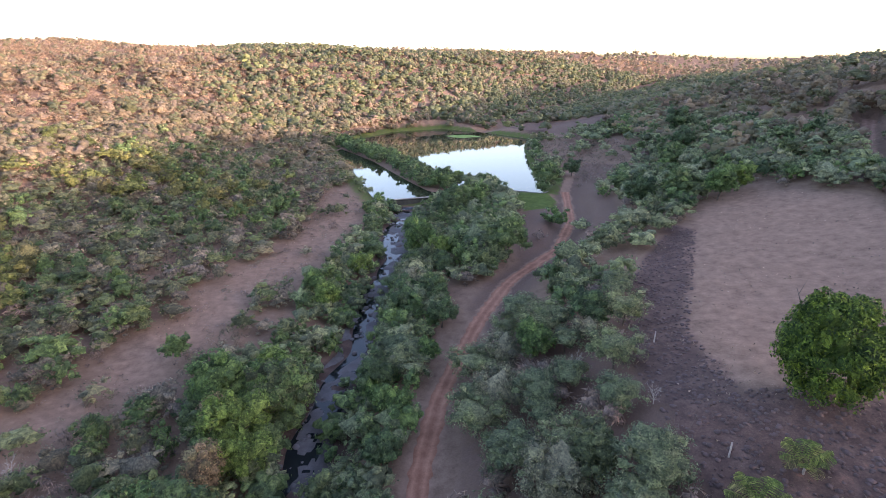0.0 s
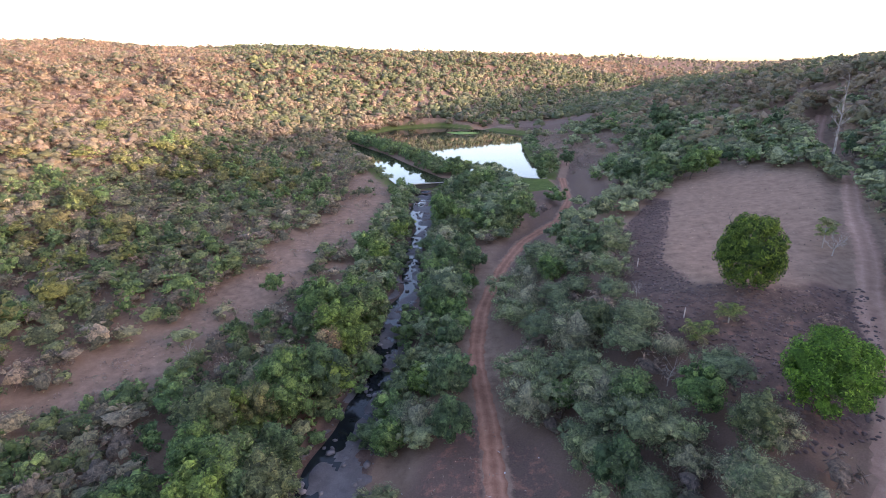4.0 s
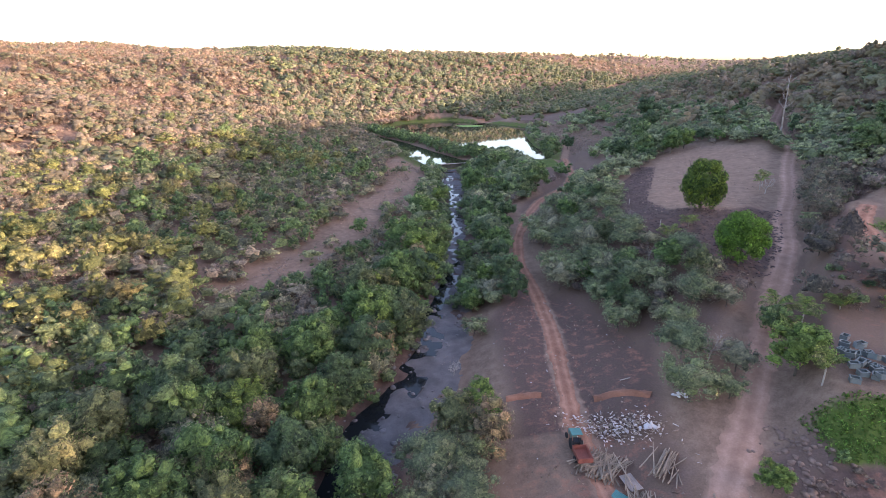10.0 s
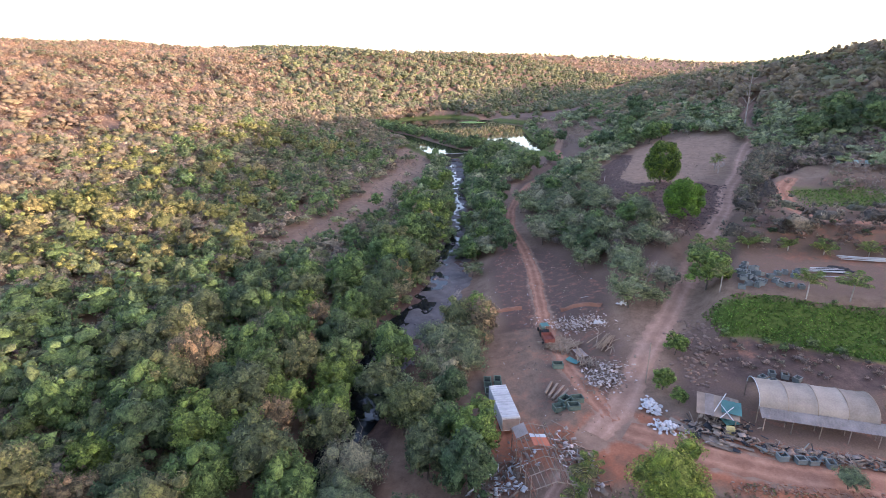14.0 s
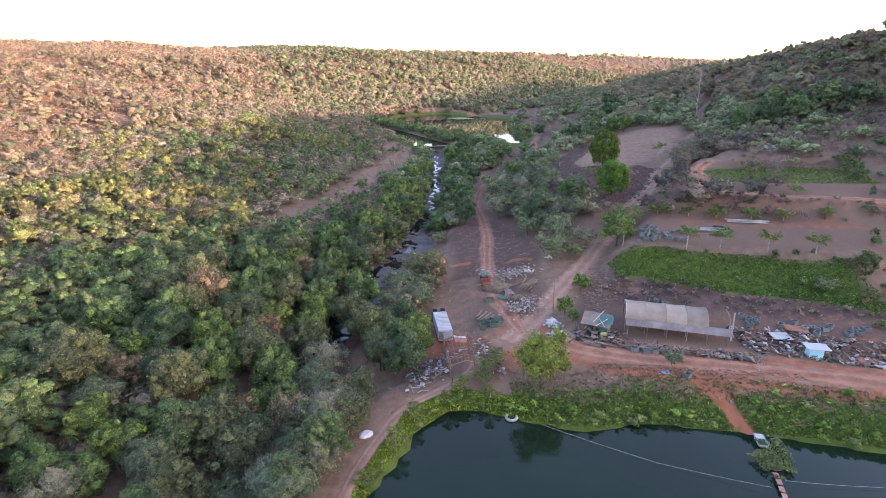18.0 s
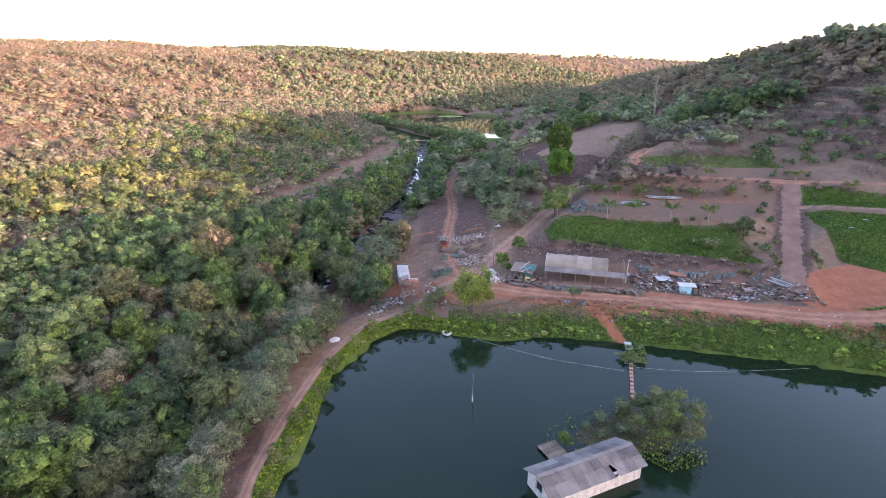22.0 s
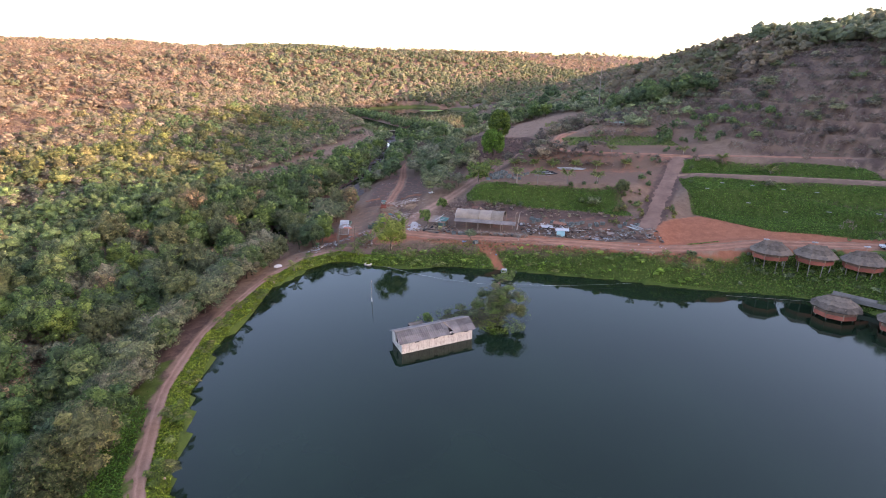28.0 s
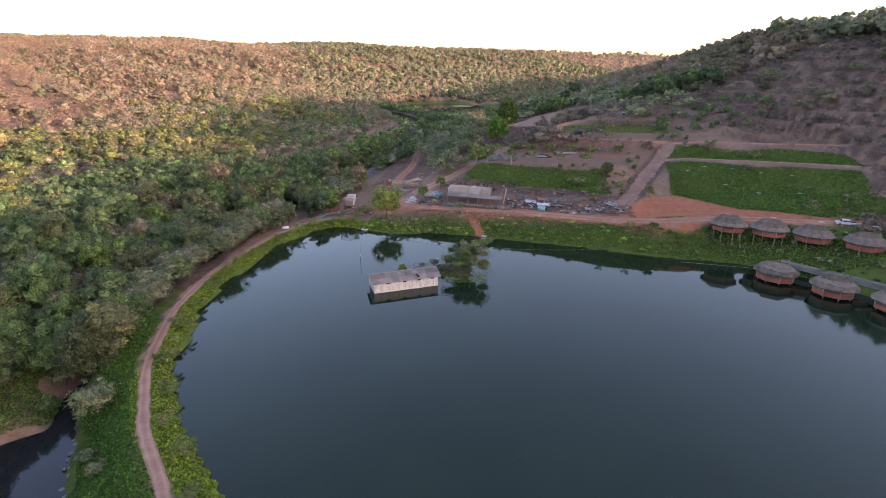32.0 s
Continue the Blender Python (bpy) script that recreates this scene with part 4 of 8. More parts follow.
grow("terrace_scrub", "dry brown brush on the scarp below the terrace road", spread(rs, 36, 90, -14, 20, 1.7,
     lambda x, y: 0.6 * off_ways(x, y, 0.6) * (up_terrace(x, y) > 3.5) * (up_terrace(x, y) < 11.5) * (wavy(x, y, 7, 5.0) > -0.5), 0.5, 1.6), BRUSH, rs)
grow("terrace_scrub", "green weeds on the scarp below the terrace road", spread(rs, 36, 100, -22, 24, 3.2,
     lambda x, y: 0.4 * off_ways(x, y, 0.9) * (up_terrace(x, y) > 1.5) * (up_terrace(x, y) < 12.5), 0.7, 1.9), THICK, rs)
grow("terrace_scrub", "leafless brown trees around the upper dirt road", spread(rs, 34, 112, 2, 80, 4.0,
     lambda x, y: 0.62 * off_ways(x, y, 1.7) * (to_shape(FIELD, x, y) > 1) * (to_shape(BURNT, x, y) > 0.5) * (to_line(MAIN_ROAD, x, y)[0] < 30) * (to_line(TERRACE_ROAD, x, y)[0] > 3)
     * (up_terrace(x, y) > 3.5) * (1 - (up_terrace(x, y) > 18) * (up_terrace(x, y) < 46) * (x > 53)), 2.8, 6.2), BARETREE, rs)
grow("terrace_scrub", "green bushes behind the upper terrace", spread(rs, 84, 122, 0, 30, 3.6,
     lambda x, y: 0.6 * off_ways(x, y, 1.5) * (up_terrace(x, y) > 22), 1.6, 3.8), LUSH, rs)
grow("creek_woods", "dark green broadleaf woods behind the creek trees", spread(rs, -96, -50, -165, 10, 4.6,
     lambda x, y: 0.9 * (side(x, y) < -33 + 20 * ease(-15, 25, y)) * (side(x, y) > -44 + 20 * ease(-15, 25, y)), 4.6, 7.6), LUSH, rs)
grow("hut_weeds", "dark green weeds and shrubs below the stilt huts", spread(rs, 62, 112, -92, -58, 1.9,
     lambda x, y: 0.55 * (to_shape(POND, x, y) > 2.0) * (to_line(LOW_ROAD, x, y)[0] > 3.0), 0.6, 1.5), THICK, rs)
grow("creek_woods", "green bushes below the creek trees", spread(rs, -96, -30, -60, 62, 3.6,
     lambda x, y: 0.62 * open_ground(x, y) * (side(x, y) < -6) * (side(x, y) > -40), 2.4, 5.2), LUSH, rs)

# ---------------------------------------------------------------- building blocks for things
def gz(x, y):
    return float(ground_z(np.array([float(x)]), np.array([float(y)]))[0])


def box(bm, size, at=(0, 0, 0), rz=0.0, rx=0.0, ry=0.0, taper=1.0):
    """A box with its base centre at the given place; taper narrows its top."""
    m = Matrix.Translation(at) @ Euler((rx, ry, rz)).to_matrix().to_4x4()
    sx, sy, sz = size[0] / 2, size[1] / 2, size[2]
    v = [bm.verts.new(m @ Vector((x * sx * k, y * sy * k, z))) for z, k in ((0, 1), (sz, taper)) for x, y in ((-1, -1), (1, -1), (1, 1), (-1, 1))]
    for f in ((3, 2, 1, 0), (4, 5, 6, 7), (0, 1, 5, 4), (1, 2, 6, 5), (2, 3, 7, 6), (3, 0, 4, 7)):
        bm.faces.new([v[i] for i in f])
    return v


def rod(bm, a, b, r0, r1=None, sides=6):
    """A tapered round bar from a to b."""
    a, b = Vector(a), Vector(b)
    r1 = r0 if r1 is None else r1
    q = (b - a).to_track_quat('Z', 'Y')
    rings = []
    for p, r in ((a, r0), (b, r1)):
        rings.append([bm.verts.new(p + q @ Vector((math.cos(t) * r, math.sin(t) * r, 0))) for t in (2 * math.pi * k / sides for k in range(sides))])
    for k in range(sides):
        bm.faces.new((rings[0][k], rings[0][(k + 1) % sides], rings[1][(k + 1) % sides], rings[1][k]))
    bm.faces.new(rings[0][::-1])
    bm.faces.new(rings[1])


def quad(bm, a, b, c, d, thick=0.03):
    """A thin slab with four given corners."""
    a, b, c, d = (Vector(p) for p in (a, b, c, d))
    n = (b - a).cross(d - a).normalized() * thick
    v = [bm.verts.new(p) for p in (a, b, c, d, a + n, b + n, c + n, d + n)]
    for f in ((3, 2, 1, 0), (4, 5, 6, 7), (0, 1, 5, 4), (1, 2, 6, 5), (2, 3, 7, 6), (3, 0, 4, 7)):
        bm.faces.new([v[i] for i in f])


def softened(bm, width):
    bmesh.ops.bevel(bm, geom=bm.edges[:], offset=width, segments=1, affect='EDGES')


def mesh_from(name, bm, mat, smooth=False):
    bmesh.ops.recalc_face_normals(bm, faces=bm.faces[:])
    me = bpy.data.meshes.new(name)
    bm.to_mesh(me)
    bm.free()
    me.materials.append(mat)
    if smooth:
        for p in me.polygons:
            p.use_smooth = True
    return me


def part(name, bm, mat, parent, label="", smooth=False):
    ob = new(name, mesh_from(name, bm, mat, smooth))
    ob.parent = parent
    return tagged(ob, label)


def thing(name, label, category, at, rz=0.0, group=""):
    ob = new(name)
    ob.empty_display_size = 0.3
    ob.matrix_world = pose(*at, 0, 0, rz)
    return tagged(ob, label, category, group)


def single(name, bm, mat, label, category, at=(0, 0, 0), rz=0.0, group="", smooth=False):
    ob = new(name, mesh_from(name, bm, mat, smooth))
    ob.matrix_world = pose(*at, 0, 0, rz)
    return tagged(ob, label, category, group)


def wall_mat(name, color, stain):
    """Painted wall with rain streaks and a damp foot."""
    m, n, l, bsdf = node_mat(name, 0.85, 0.2)
    tc = n.new("ShaderNodeTexCoord").outputs["Object"]
    mp = n.new("ShaderNodeMapping")
    mp.inputs["Scale"].default_value = (1.6, 1.6, 0.18)
    l.new(tc, mp.inputs[0])
    streak, grain = noise_at(n, l, 2.2, 5, 0.65, mp.outputs[0]), noise_at(n, l, 3, 6, 0.7, tc)
    f = maths(n, l, 'MULTIPLY', streak, grain)
    l.new(ramp(n, l, f, [(0.14, stain), (0.3, color)]), bsdf.inputs["Base Color"])
    bumped(n, l, bsdf, grain, 0.2, 0.02)
    return m


WHITE_WALL = wall_mat("stained_whitewash", (0.60, 0.54, 0.49), (0.34, 0.29, 0.25))
ASBESTOS = plain("weathered_cement_sheet", (0.17, 0.15, 0.142), 0.9, 0.5, 2.0, bump=0.3)
TARP = plain("faded_tarpaulin", (0.23, 0.19, 0.155), 0.7, 0.4, 1.2, bump=0.4)
WHITE_TARP = plain("white_plastic", (0.5, 0.48, 0.48), 0.5, 0.2, 1.5, bump=0.5)
STEEL = plain("galvanised_sheet", (0.22, 0.178, 0.155), 0.7, 0.45, 2.0, 0.1, 0.3)
WHITE_STEEL = plain("white_painted_sheet", (0.36, 0.37, 0.38), 0.5, 0.22, 2.0)
TIMBER = plain("grey_timber", (0.20, 0.15, 0.115), 0.9, 0.45, 3.0, bump=0.4)
POLE_WOOD = plain("peeled_poles", (0.23, 0.175, 0.13), 0.9, 0.4, 3.0, bump=0.4)
RUST = plain("rusty_iron", (0.21, 0.10, 0.065), 0.85, 0.45, 4.0, bump=0.3)
RED_PAINT = plain("red_brown_paint", (0.24, 0.075, 0.052), 0.7, 0.35, 3.0)
PALE_RUBBER = plain("pale_weathered_rubber", (0.40, 0.385, 0.36), 0.8, 0.4, 4.0)
ORANGE = plain("orange_panel", (0.34, 0.10, 0.052), 0.6, 0.25, 3.0)
TEAL = plain("teal_sheet", (0.055, 0.16, 0.15), 0.6, 0.25, 3.0)
TUB_BLUE = plain("blue_grey_plastic", (0.13, 0.145, 0.14), 0.7, 0.3, 3.0)
TUB_GREEN = plain("green_grey_plastic", (0.09, 0.125, 0.10), 0.7, 0.35, 3.0)
BLUE = plain("blue_plastic", (0.12, 0.24, 0.42), 0.5, 0.25, 3.0)
# near black for dark parts, and for shade drawn in holes and tubs
DARK = plain("dark_parts_and_shade", (0.025, 0.025, 0.028), 0.9, 0.4, 3.0)
CONCRETE = plain("worn_concrete", (0.22, 0.20, 0.18), 0.9, 0.4, 1.5, bump=0.4)
# a darker concrete for the weir wall
DARK_CONCRETE = plain("dark_concrete", (0.10, 0.095, 0.08), 0.9, 0.5, 1.5, bump=0.4)
RUBBLE_W = plain("broken_white_rubble", (0.47, 0.40, 0.37), 0.85, 0.4, 3.0)
RUBBLE_G = plain("grey_rubble", (0.20, 0.138, 0.108), 0.9, 0.5, 3.0)
SOIL_RED = plain("red_earth", (0.25, 0.11, 0.065), 0.95, 0.4, 1.2, bump=0.6)
THATCH = plain("grey_thatch", (0.125, 0.098, 0.078), 0.95, 0.55, 5.0, bump=0.8)
CAR_PAINT = plain("silver_white_paint", (0.5, 0.52, 0.55), 0.25, 0.06, 2.0, spec=0.6, bump=0.0)
RUBBER = plain("black_rubber", (0.02, 0.02, 0.02), 0.85, 0.3, 4.0)
GLASS = plain("dark_window_glass", (0.015, 0.018, 0.02), 0.08, 0.2, 2.0, spec=0.8, bump=0.0)
ROPE = plain("pale_rope", (0.5, 0.5, 0.46), 0.9, 0.2, 5.0)
WHITE_BARK = plain("pale_bark", (0.36, 0.31, 0.27), 0.9, 0.3, 4.0, bump=0.4)


def road_material(name, red):
    m, n, l, bsdf = node_mat(name, 0.95, 0.1)
    a = n.new("ShaderNodeAttribute")
    a.attribute_name = "across"
    n2, n3 = noise_at(n, l, 0.5, 5, 0.7), noise_at(n, l, 6.0, 5, 0.75)
    f = maths(n, l, 'ADD', maths(n, l, 'MULTIPLY', n2, 0.55), maths(n, l, 'MULTIPLY', n3, 0.45))
    dust = ramp(n, l, f, [(0.3, (0.24, 0.115, 0.072)), (0.52, (0.345, 0.178, 0.118)), (0.72, (0.43, 0.242, 0.17))] if red else [(0.3, (0.25, 0.148, 0.108)), (0.52, (0.34, 0.213, 0.16)), (0.72, (0.42, 0.28, 0.215))])
    mid = ramp(n, l, f, [(0.3, (0.15, 0.072, 0.046)), (0.55, (0.25, 0.122, 0.08)), (0.75, (0.32, 0.175, 0.12))] if red else [(0.3, (0.185, 0.108, 0.078)), (0.55, (0.265, 0.162, 0.118)), (0.75, (0.33, 0.212, 0.16))])
    split = n.new("ShaderNodeSeparateColor")
    l.new(a.outputs["Color"], split.inputs[0])
    rag = maths(n, l, 'MULTIPLY', maths(n, l, 'SUBTRACT', n2, 0.5), 1.1)
    l.new(mix(n, l, maths(n, l, 'ADD', split.outputs[0], rag, True), mid, dust), bsdf.inputs["Base Color"])
    bumped(n, l, bsdf, f, 0.6, 0.12)
    return m


ROAD, RED_ROAD = road_material("dusty_road", False), road_material("red_dirt_road", True)


def smooth_line(pts, step):
    """Evenly spaced points along a rounded polyline."""
    p = np.array(pts, float)
    s = np.r_[0, np.cumsum(np.linalg.norm(np.diff(p[:, :2], axis=0), axis=1))]
    t = np.arange(0, s[-1], step)
    out = np.stack([np.interp(t, s, p[:, k]) for k in range(p.shape[1])], 1)
    k = max(1, int(4 / step))
    pad = np.pad(out, ((k, k), (0, 0)), 'edge')
    return np.stack([np.convolve(pad[:, c], np.ones(2 * k + 1) / (2 * k + 1), 'valid') for c in range(out.shape[1])], 1)


def road_strip(name, line, half, label, lift=0.06, mat=None):
    mid = smooth_line(line, 0.8)
    way = np.gradient(mid[:, :2], axis=0)
    way /= np.linalg.norm(way, axis=1, keepdims=True)
    nrm = np.stack([way[:, 1], -way[:, 0]], 1)
    u = np.linspace(-1, 1, 9)
    wob = 1 + 0.07 * np.sin(np.arange(len(mid)) * 0.23) + 0.1 * np.random.default_rng(8).normal(0, 1, len(mid))
    xy = mid[:, None, :2] + nrm[:, None] * (u[None, :, None] * half * wob[:, None, None])
    x, y = xy[..., 0].ravel(), xy[..., 1].ravel()
    rut = (-0.05 * np.exp(-((np.abs(u) - 0.5) / 0.2) ** 2))[None].repeat(len(mid), 0).ravel()
    edge = np.where(np.abs(u) > 0.99, -0.10, 0.0)[None].repeat(len(mid), 0).ravel()
    z = ground_z(x, y) + lift + 0.02 + rut + edge
    me = mesh_of(name, np.stack([x, y, z], 1), grid_faces(9, len(mid)), mat or ROAD, True)
    a = np.exp(-((np.abs(u) - 0.5) / 0.24) ** 2)
    col = np.repeat(np.stack([a, a, a, np.ones(9)], 1)[None], len(mid), 0)
    colour_verts(me, "across", col)
    return tagged(new(name, me), label, "road", kind="structure")


road_strip("dirt_road", MAIN_ROAD, 1.9, "pale dusty dirt road with two wheel ruts")
road_strip("dirt_road", FOOT_ROAD[:-1], 1.35, "narrow reddish dirt track beside the creek", mat=RED_ROAD)
road_strip("dirt_road", LOW_ROAD, 2.2, "reddish dirt road above the pond bank", mat=RED_ROAD)
road_strip("footpath", DAM_PATH, 0.8, "trodden earth footpath along the pond bank")


# ---------------------------------------------------------------- creek
def creek():
    ys = np.arange(-24, 171, 0.6)
    us = np.arange(-4.6, 9.2, 0.6)
    U, Y = np.meshgrid(us, ys)
    wide = 2.6 + 5.4 * shelf(Y)
    X = creek_x(Y) + U * np.where(U > 0, wide / 8.0 + 0.08, 0.8)
    rng2 = np.random.default_rng(3)
    n1 = wavy(X, Y, 3.2, 1.0) + 0.7 * wavy(X, Y, 1.3, 4.0)
    slab = np.floor((n1 + 0.35 * rng2.random(X.shape)) * 2.2) / 2.2
    chan = np.exp(-((U + 2.6 + 1.3 * np.sin(Y * 0.13)) / 1.5) ** 2)
    Z = bed_z(Y) + 0.16 + 0.22 * slab - 0.55 * chan + 0.03 * ease(2, 8, U)
    me = mesh_of("creek_bed", np.stack([X, Y, Z], -1), grid_faces(len(us), len(ys)), ROCK, False)
    tagged(new("creek_bed", me), "grey rock shelves of the shallow creek bed", "rock", kind="structure")
    ys = np.arange(-190, 171, 1.0)
    us = np.linspace(-1, 1, 7)
    U, Y = np.meshgrid(us, ys)
    half = 2.1 + 0.6 * (Y < 10) + 7.5 * np.exp(-((Y + 140) / 9) ** 2)
    X = creek_x(Y) + U * half + 0.6 * np.sin(Y * 0.11)
    me = mesh_of("creek_water", np.stack([X, Y, bed_z(Y) + 0.10 + 0.25 * (Y < -30)], -1), grid_faces(7, len(ys)), CREEK_WATER, True)
    tagged(new("creek_water", me), "dark shallow creek water between rocks", "water", kind="structure")


creek()


def boulders(name, label, n, place, lo, hi, mat, r):
    """Loose stones joined into one mesh of kind stuff."""
    ico = bmesh.new()
    bmesh.ops.create_icosphere(ico, subdivisions=1, radius=1)
    base = np.array([v.co[:] for v in ico.verts])
    tri = np.array([[v.index for v in f.verts] for f in ico.faces])
    ico.free()
    vs, fs = [], []
    for k in range(n):
        x, y, z = place(r)
        s = r.uniform(lo, hi) * (0.6 + 0.4 * r.random(3)) * (1, 1, 0.55)
        a = r.uniform(0, 6.3)
        v = base * (1 + r.normal(0, 0.13, (len(base), 1))) * s
        v = np.stack([v[:, 0] * math.cos(a) - v[:, 1] * math.sin(a), v[:, 0] * math.sin(a) + v[:, 1] * math.cos(a), v[:, 2]], 1)
        vs.append(v + (x, y, z))
        fs.append(tri + k * len(base))
    return tagged(new(name, mesh_of(name, np.concatenate(vs), np.concatenate(fs), mat)), label, "stones", kind="stuff")


def creek_place(r):
    y = r.uniform(-30, 170)
    u = r.uniform(-4, 6.5 if y < 60 else 4)
    x = float(creek_x(y)) + u
    return x, y, float(bed_z(y)) + 0.15


boulders("creek_boulders", "loose grey stones lying in the creek bed", 420, creek_place, 0.15, 0.75, ROCK, np.random.default_rng(11))
boulders("pool_stones", "grey stones at the rim of the creek pool", 40, lambda r: ((q := r.uniform(-146, -134)), (-19.8 - 0.62 * (q + 143) + r.normal(0, 0.5), q, float(bed_z(-140.0)) + r.uniform(0.1, 0.5)))[1], 0.2, 0.5, ROCK, np.random.default_rng(12))


def weir():
    w = thing("weir", "low dark concrete weir holding back the reservoir", "weir", (0, 0, 0))
    bm = bmesh.new()
    a, b = Vector((-29.5, 169.3, 0)), Vector((-5.5, 178.2, 0))
    d = (b - a).normalized()
    rz = math.atan2(d.y, d.x)
    mid = (a + b) / 2
    box(bm, ((b - a).length, 1.0, 3.2), (mid.x, mid.y, 3.0), rz, taper=0.97)
    part("wall", bm, DARK_CONCRETE, w)
    bm = bmesh.new()
    box(bm, ((b - a).length, 1.15, 0.14), (mid.x, mid.y, 6.2), rz)
    part("coping", bm, CONCRETE, w, "pale worn concrete coping")
    bm = bmesh.new()
    pts = [(-2, 191), (6, 196), (17, 185.2), (28, 180.2), (33, 186)]
    for p, q in zip(pts, pts[1:]):
        p, q = Vector((*p, 0)), Vector((*q, 0))
        e = q - p
        box(bm, (e.length + 0.3, 0.7, 1.6), ((p.x + q.x) / 2, (p.y + q.y) / 2, 5.2), math.atan2(e.y, e.x))
    single("reservoir_wall", bm, CONCRETE, "low concrete edge wall of the upper reservoir", "wall")


weir()
road_strip("dirt_road", TERRACE_ROAD, 1.6, "reddish dirt road cut along the terrace", mat=RED_ROAD)
road_strip("dirt_ramp", RAMP, 2.1, "bare earth ramp climbing between the terraces", mat=plain("trodden_brown_earth", (0.148, 0.09, 0.068), 0.95, 0.5, 1.2, bump=0.6))

# ---------------------------------------------------------------- house in the pond
def pond_house():
    L, D = 12.4, 4.5
    h = thing("pond_house", "flooded whitewashed house with a grey sheet roof in the pond", "house", (8.95, -91.95, 0), math.degrees(math.atan2(5.2, 11.7)))
    # local x along the house, y away from the water side
    hw = 2.05
    bm = bmesh.new()
    t = 0.22
    box(bm, (L, t, hw + 1.5), (0, -D / 2 + t / 2, -1.5))
    box(bm, (L, t, hw + 1.5), (0, D / 2 - t / 2, -1.5))
    part("long_wall", bm, WHITE_WALL, h, "damp whitewashed wall")
    for sx in (-1, 1):
        bm = bmesh.new()
        x = sx * (L / 2 - t / 2)
        if sx < 0:   # this gable end has a window hole
            box(bm, (t, 1.5, hw + 1.5), (x, -D / 2 + 0.75 + t, -1.5))
            box(bm, (t, 1.3, hw + 1.5), (x, D / 2 - 0.65 - t, -1.5))
            box(bm, (t, 1.3, 2.2), (x, 0.2, -1.5))
        else:
            box(bm, (t, D - 2 * t, hw + 1.5), (x, 0, -1.5))
        v = [bm.verts.new((x + dx, y, z)) for dx in (-t / 2, t / 2) for y, z in ((-D / 2, hw), (D / 2, hw), (0, hw + 0.85))]
        for f in ((2, 1, 0), (3, 4, 5), (0, 1, 4, 3), (1, 2, 5, 4), (2, 0, 3, 5)):
            bm.faces.new([v[i] for i in f])
        part("gable_wall", bm, WHITE_WALL, h)
    # near-black sheet behind the hole stands in for the shade indoors
    bm = bmesh.new()
    box(bm, (0.06, 1.2, 1.3), (-L / 2 + 0.3, 0.2, 0.7))
    part("window_opening", bm, DARK, h, "dark sheet painted as shade in the empty window hole")
    r = np.random.default_rng(5)
    n = 10
    for sy in (-1, 1):
        for k in range(n):
            for row in range(2):
                bm = bmesh.new()
                w = (L + 0.9) / n
                x0 = -(L + 0.9) / 2 + k * w
                ye, yr = sy * (D / 2 + 0.45), sy * 0.02
                za, zb = hw - 0.12, hw + 0.92
                f0, f1 = (0.0, 0.53) if row == 0 else (0.5, 1.0)
                rise = 0.05 * row
                cols = 8
                if sy < 0 and k == 6 and row == 0:
                    w *= 0.55
                vs = []
                for j in range(2):
                    f = (f0, f1)[j]
                    for i in range(cols + 1):
                        xx = x0 + w * 1.02 * i / cols
                        vs.append(bm.verts.new((xx, ye + (yr - ye) * f, za + (zb - za) * f + rise + 0.025 * math.cos(i * math.pi) + r.normal(0, 0.006))))
                for i in range(cols):
                    bm.faces.new((vs[i], vs[i + 1], vs[cols + 2 + i], vs[cols + 1 + i]))
                ret = bmesh.ops.extrude_face_region(bm, geom=bm.faces[:])
                for e in ret["geom"]:
                    if isinstance(e, bmesh.types.BMVert):
                        e.co.z += 0.02
                part("roof_sheet", bm, ASBESTOS, h)
    bm = bmesh.new()
    box(bm, (L + 0.9, 0.5, 0.07), (0, 0, hw + 0.93))
    part("ridge_cap", bm, ASBESTOS, h)
    # near-black patches on the wall stand in for shade in vent holes
    for x in (-3.6, -0.4, 2.4, 5.0):
        bm = bmesh.new()
        box(bm, (0.7, 0.08, 0.28), (x, -D / 2 - 0.012, 1.55))
        part("vent_hole", bm, DARK, h, "dark patch painted as a shaded vent hole under the eaves")
    bm = bmesh.new()
    box(bm, (0.35, 2.6, 0.05), (2.4, -1.1, hw + 0.5), 0.5, radians(22))
    part("plank", bm, TIMBER, h, "loose grey plank lying on the roof")


pond_house()

# islet beside the house
ISLET = ((5.5, -86.2), (6.5, -83.5), (10, -80.3), (14, -78.6), (18, -76.8), (22.5, -76.2), (25.8, -79), (26.6, -84), (24, -89.3), (19.5, -90.6), (17, -88.6), (12, -87.0), (8, -87.6))


def mound(name, outline, top, mat, label, category, rings=7, seed=0):
    """A low hump of earth over an outline."""
    bm = bmesh.new()
    c = np.mean(np.array(outline), 0)
    r = np.random.default_rng(seed)
    prev = None
    pts = smooth_line([*outline, outline[0]], 0.9)[:, :2]
    for k in range(rings):
        f = 1 - k / rings
        foot = -0.6 if top < 3 else LAKE_Z - 0.4
        z = foot + (top - foot) * math.sin((1 - f) * math.pi / 2) ** 0.8
        ring = [bm.verts.new((c[0] + (p[0] - c[0]) * f * (1.06 + 0.04 * r.random()), c[1] + (p[1] - c[1]) * f * (1.06 + 0.04 * r.random()), z + (r.normal(0, 0.06) if k else 0))) for p in pts]
        if prev:
            for i in range(len(ring)):
                j = (i + 1) % len(ring)
                bm.faces.new((prev[i], prev[j], ring[j], ring[i]))
        prev = ring
    bm.faces.new(prev)
    return single(name, bm, mat, label, category, smooth=True)


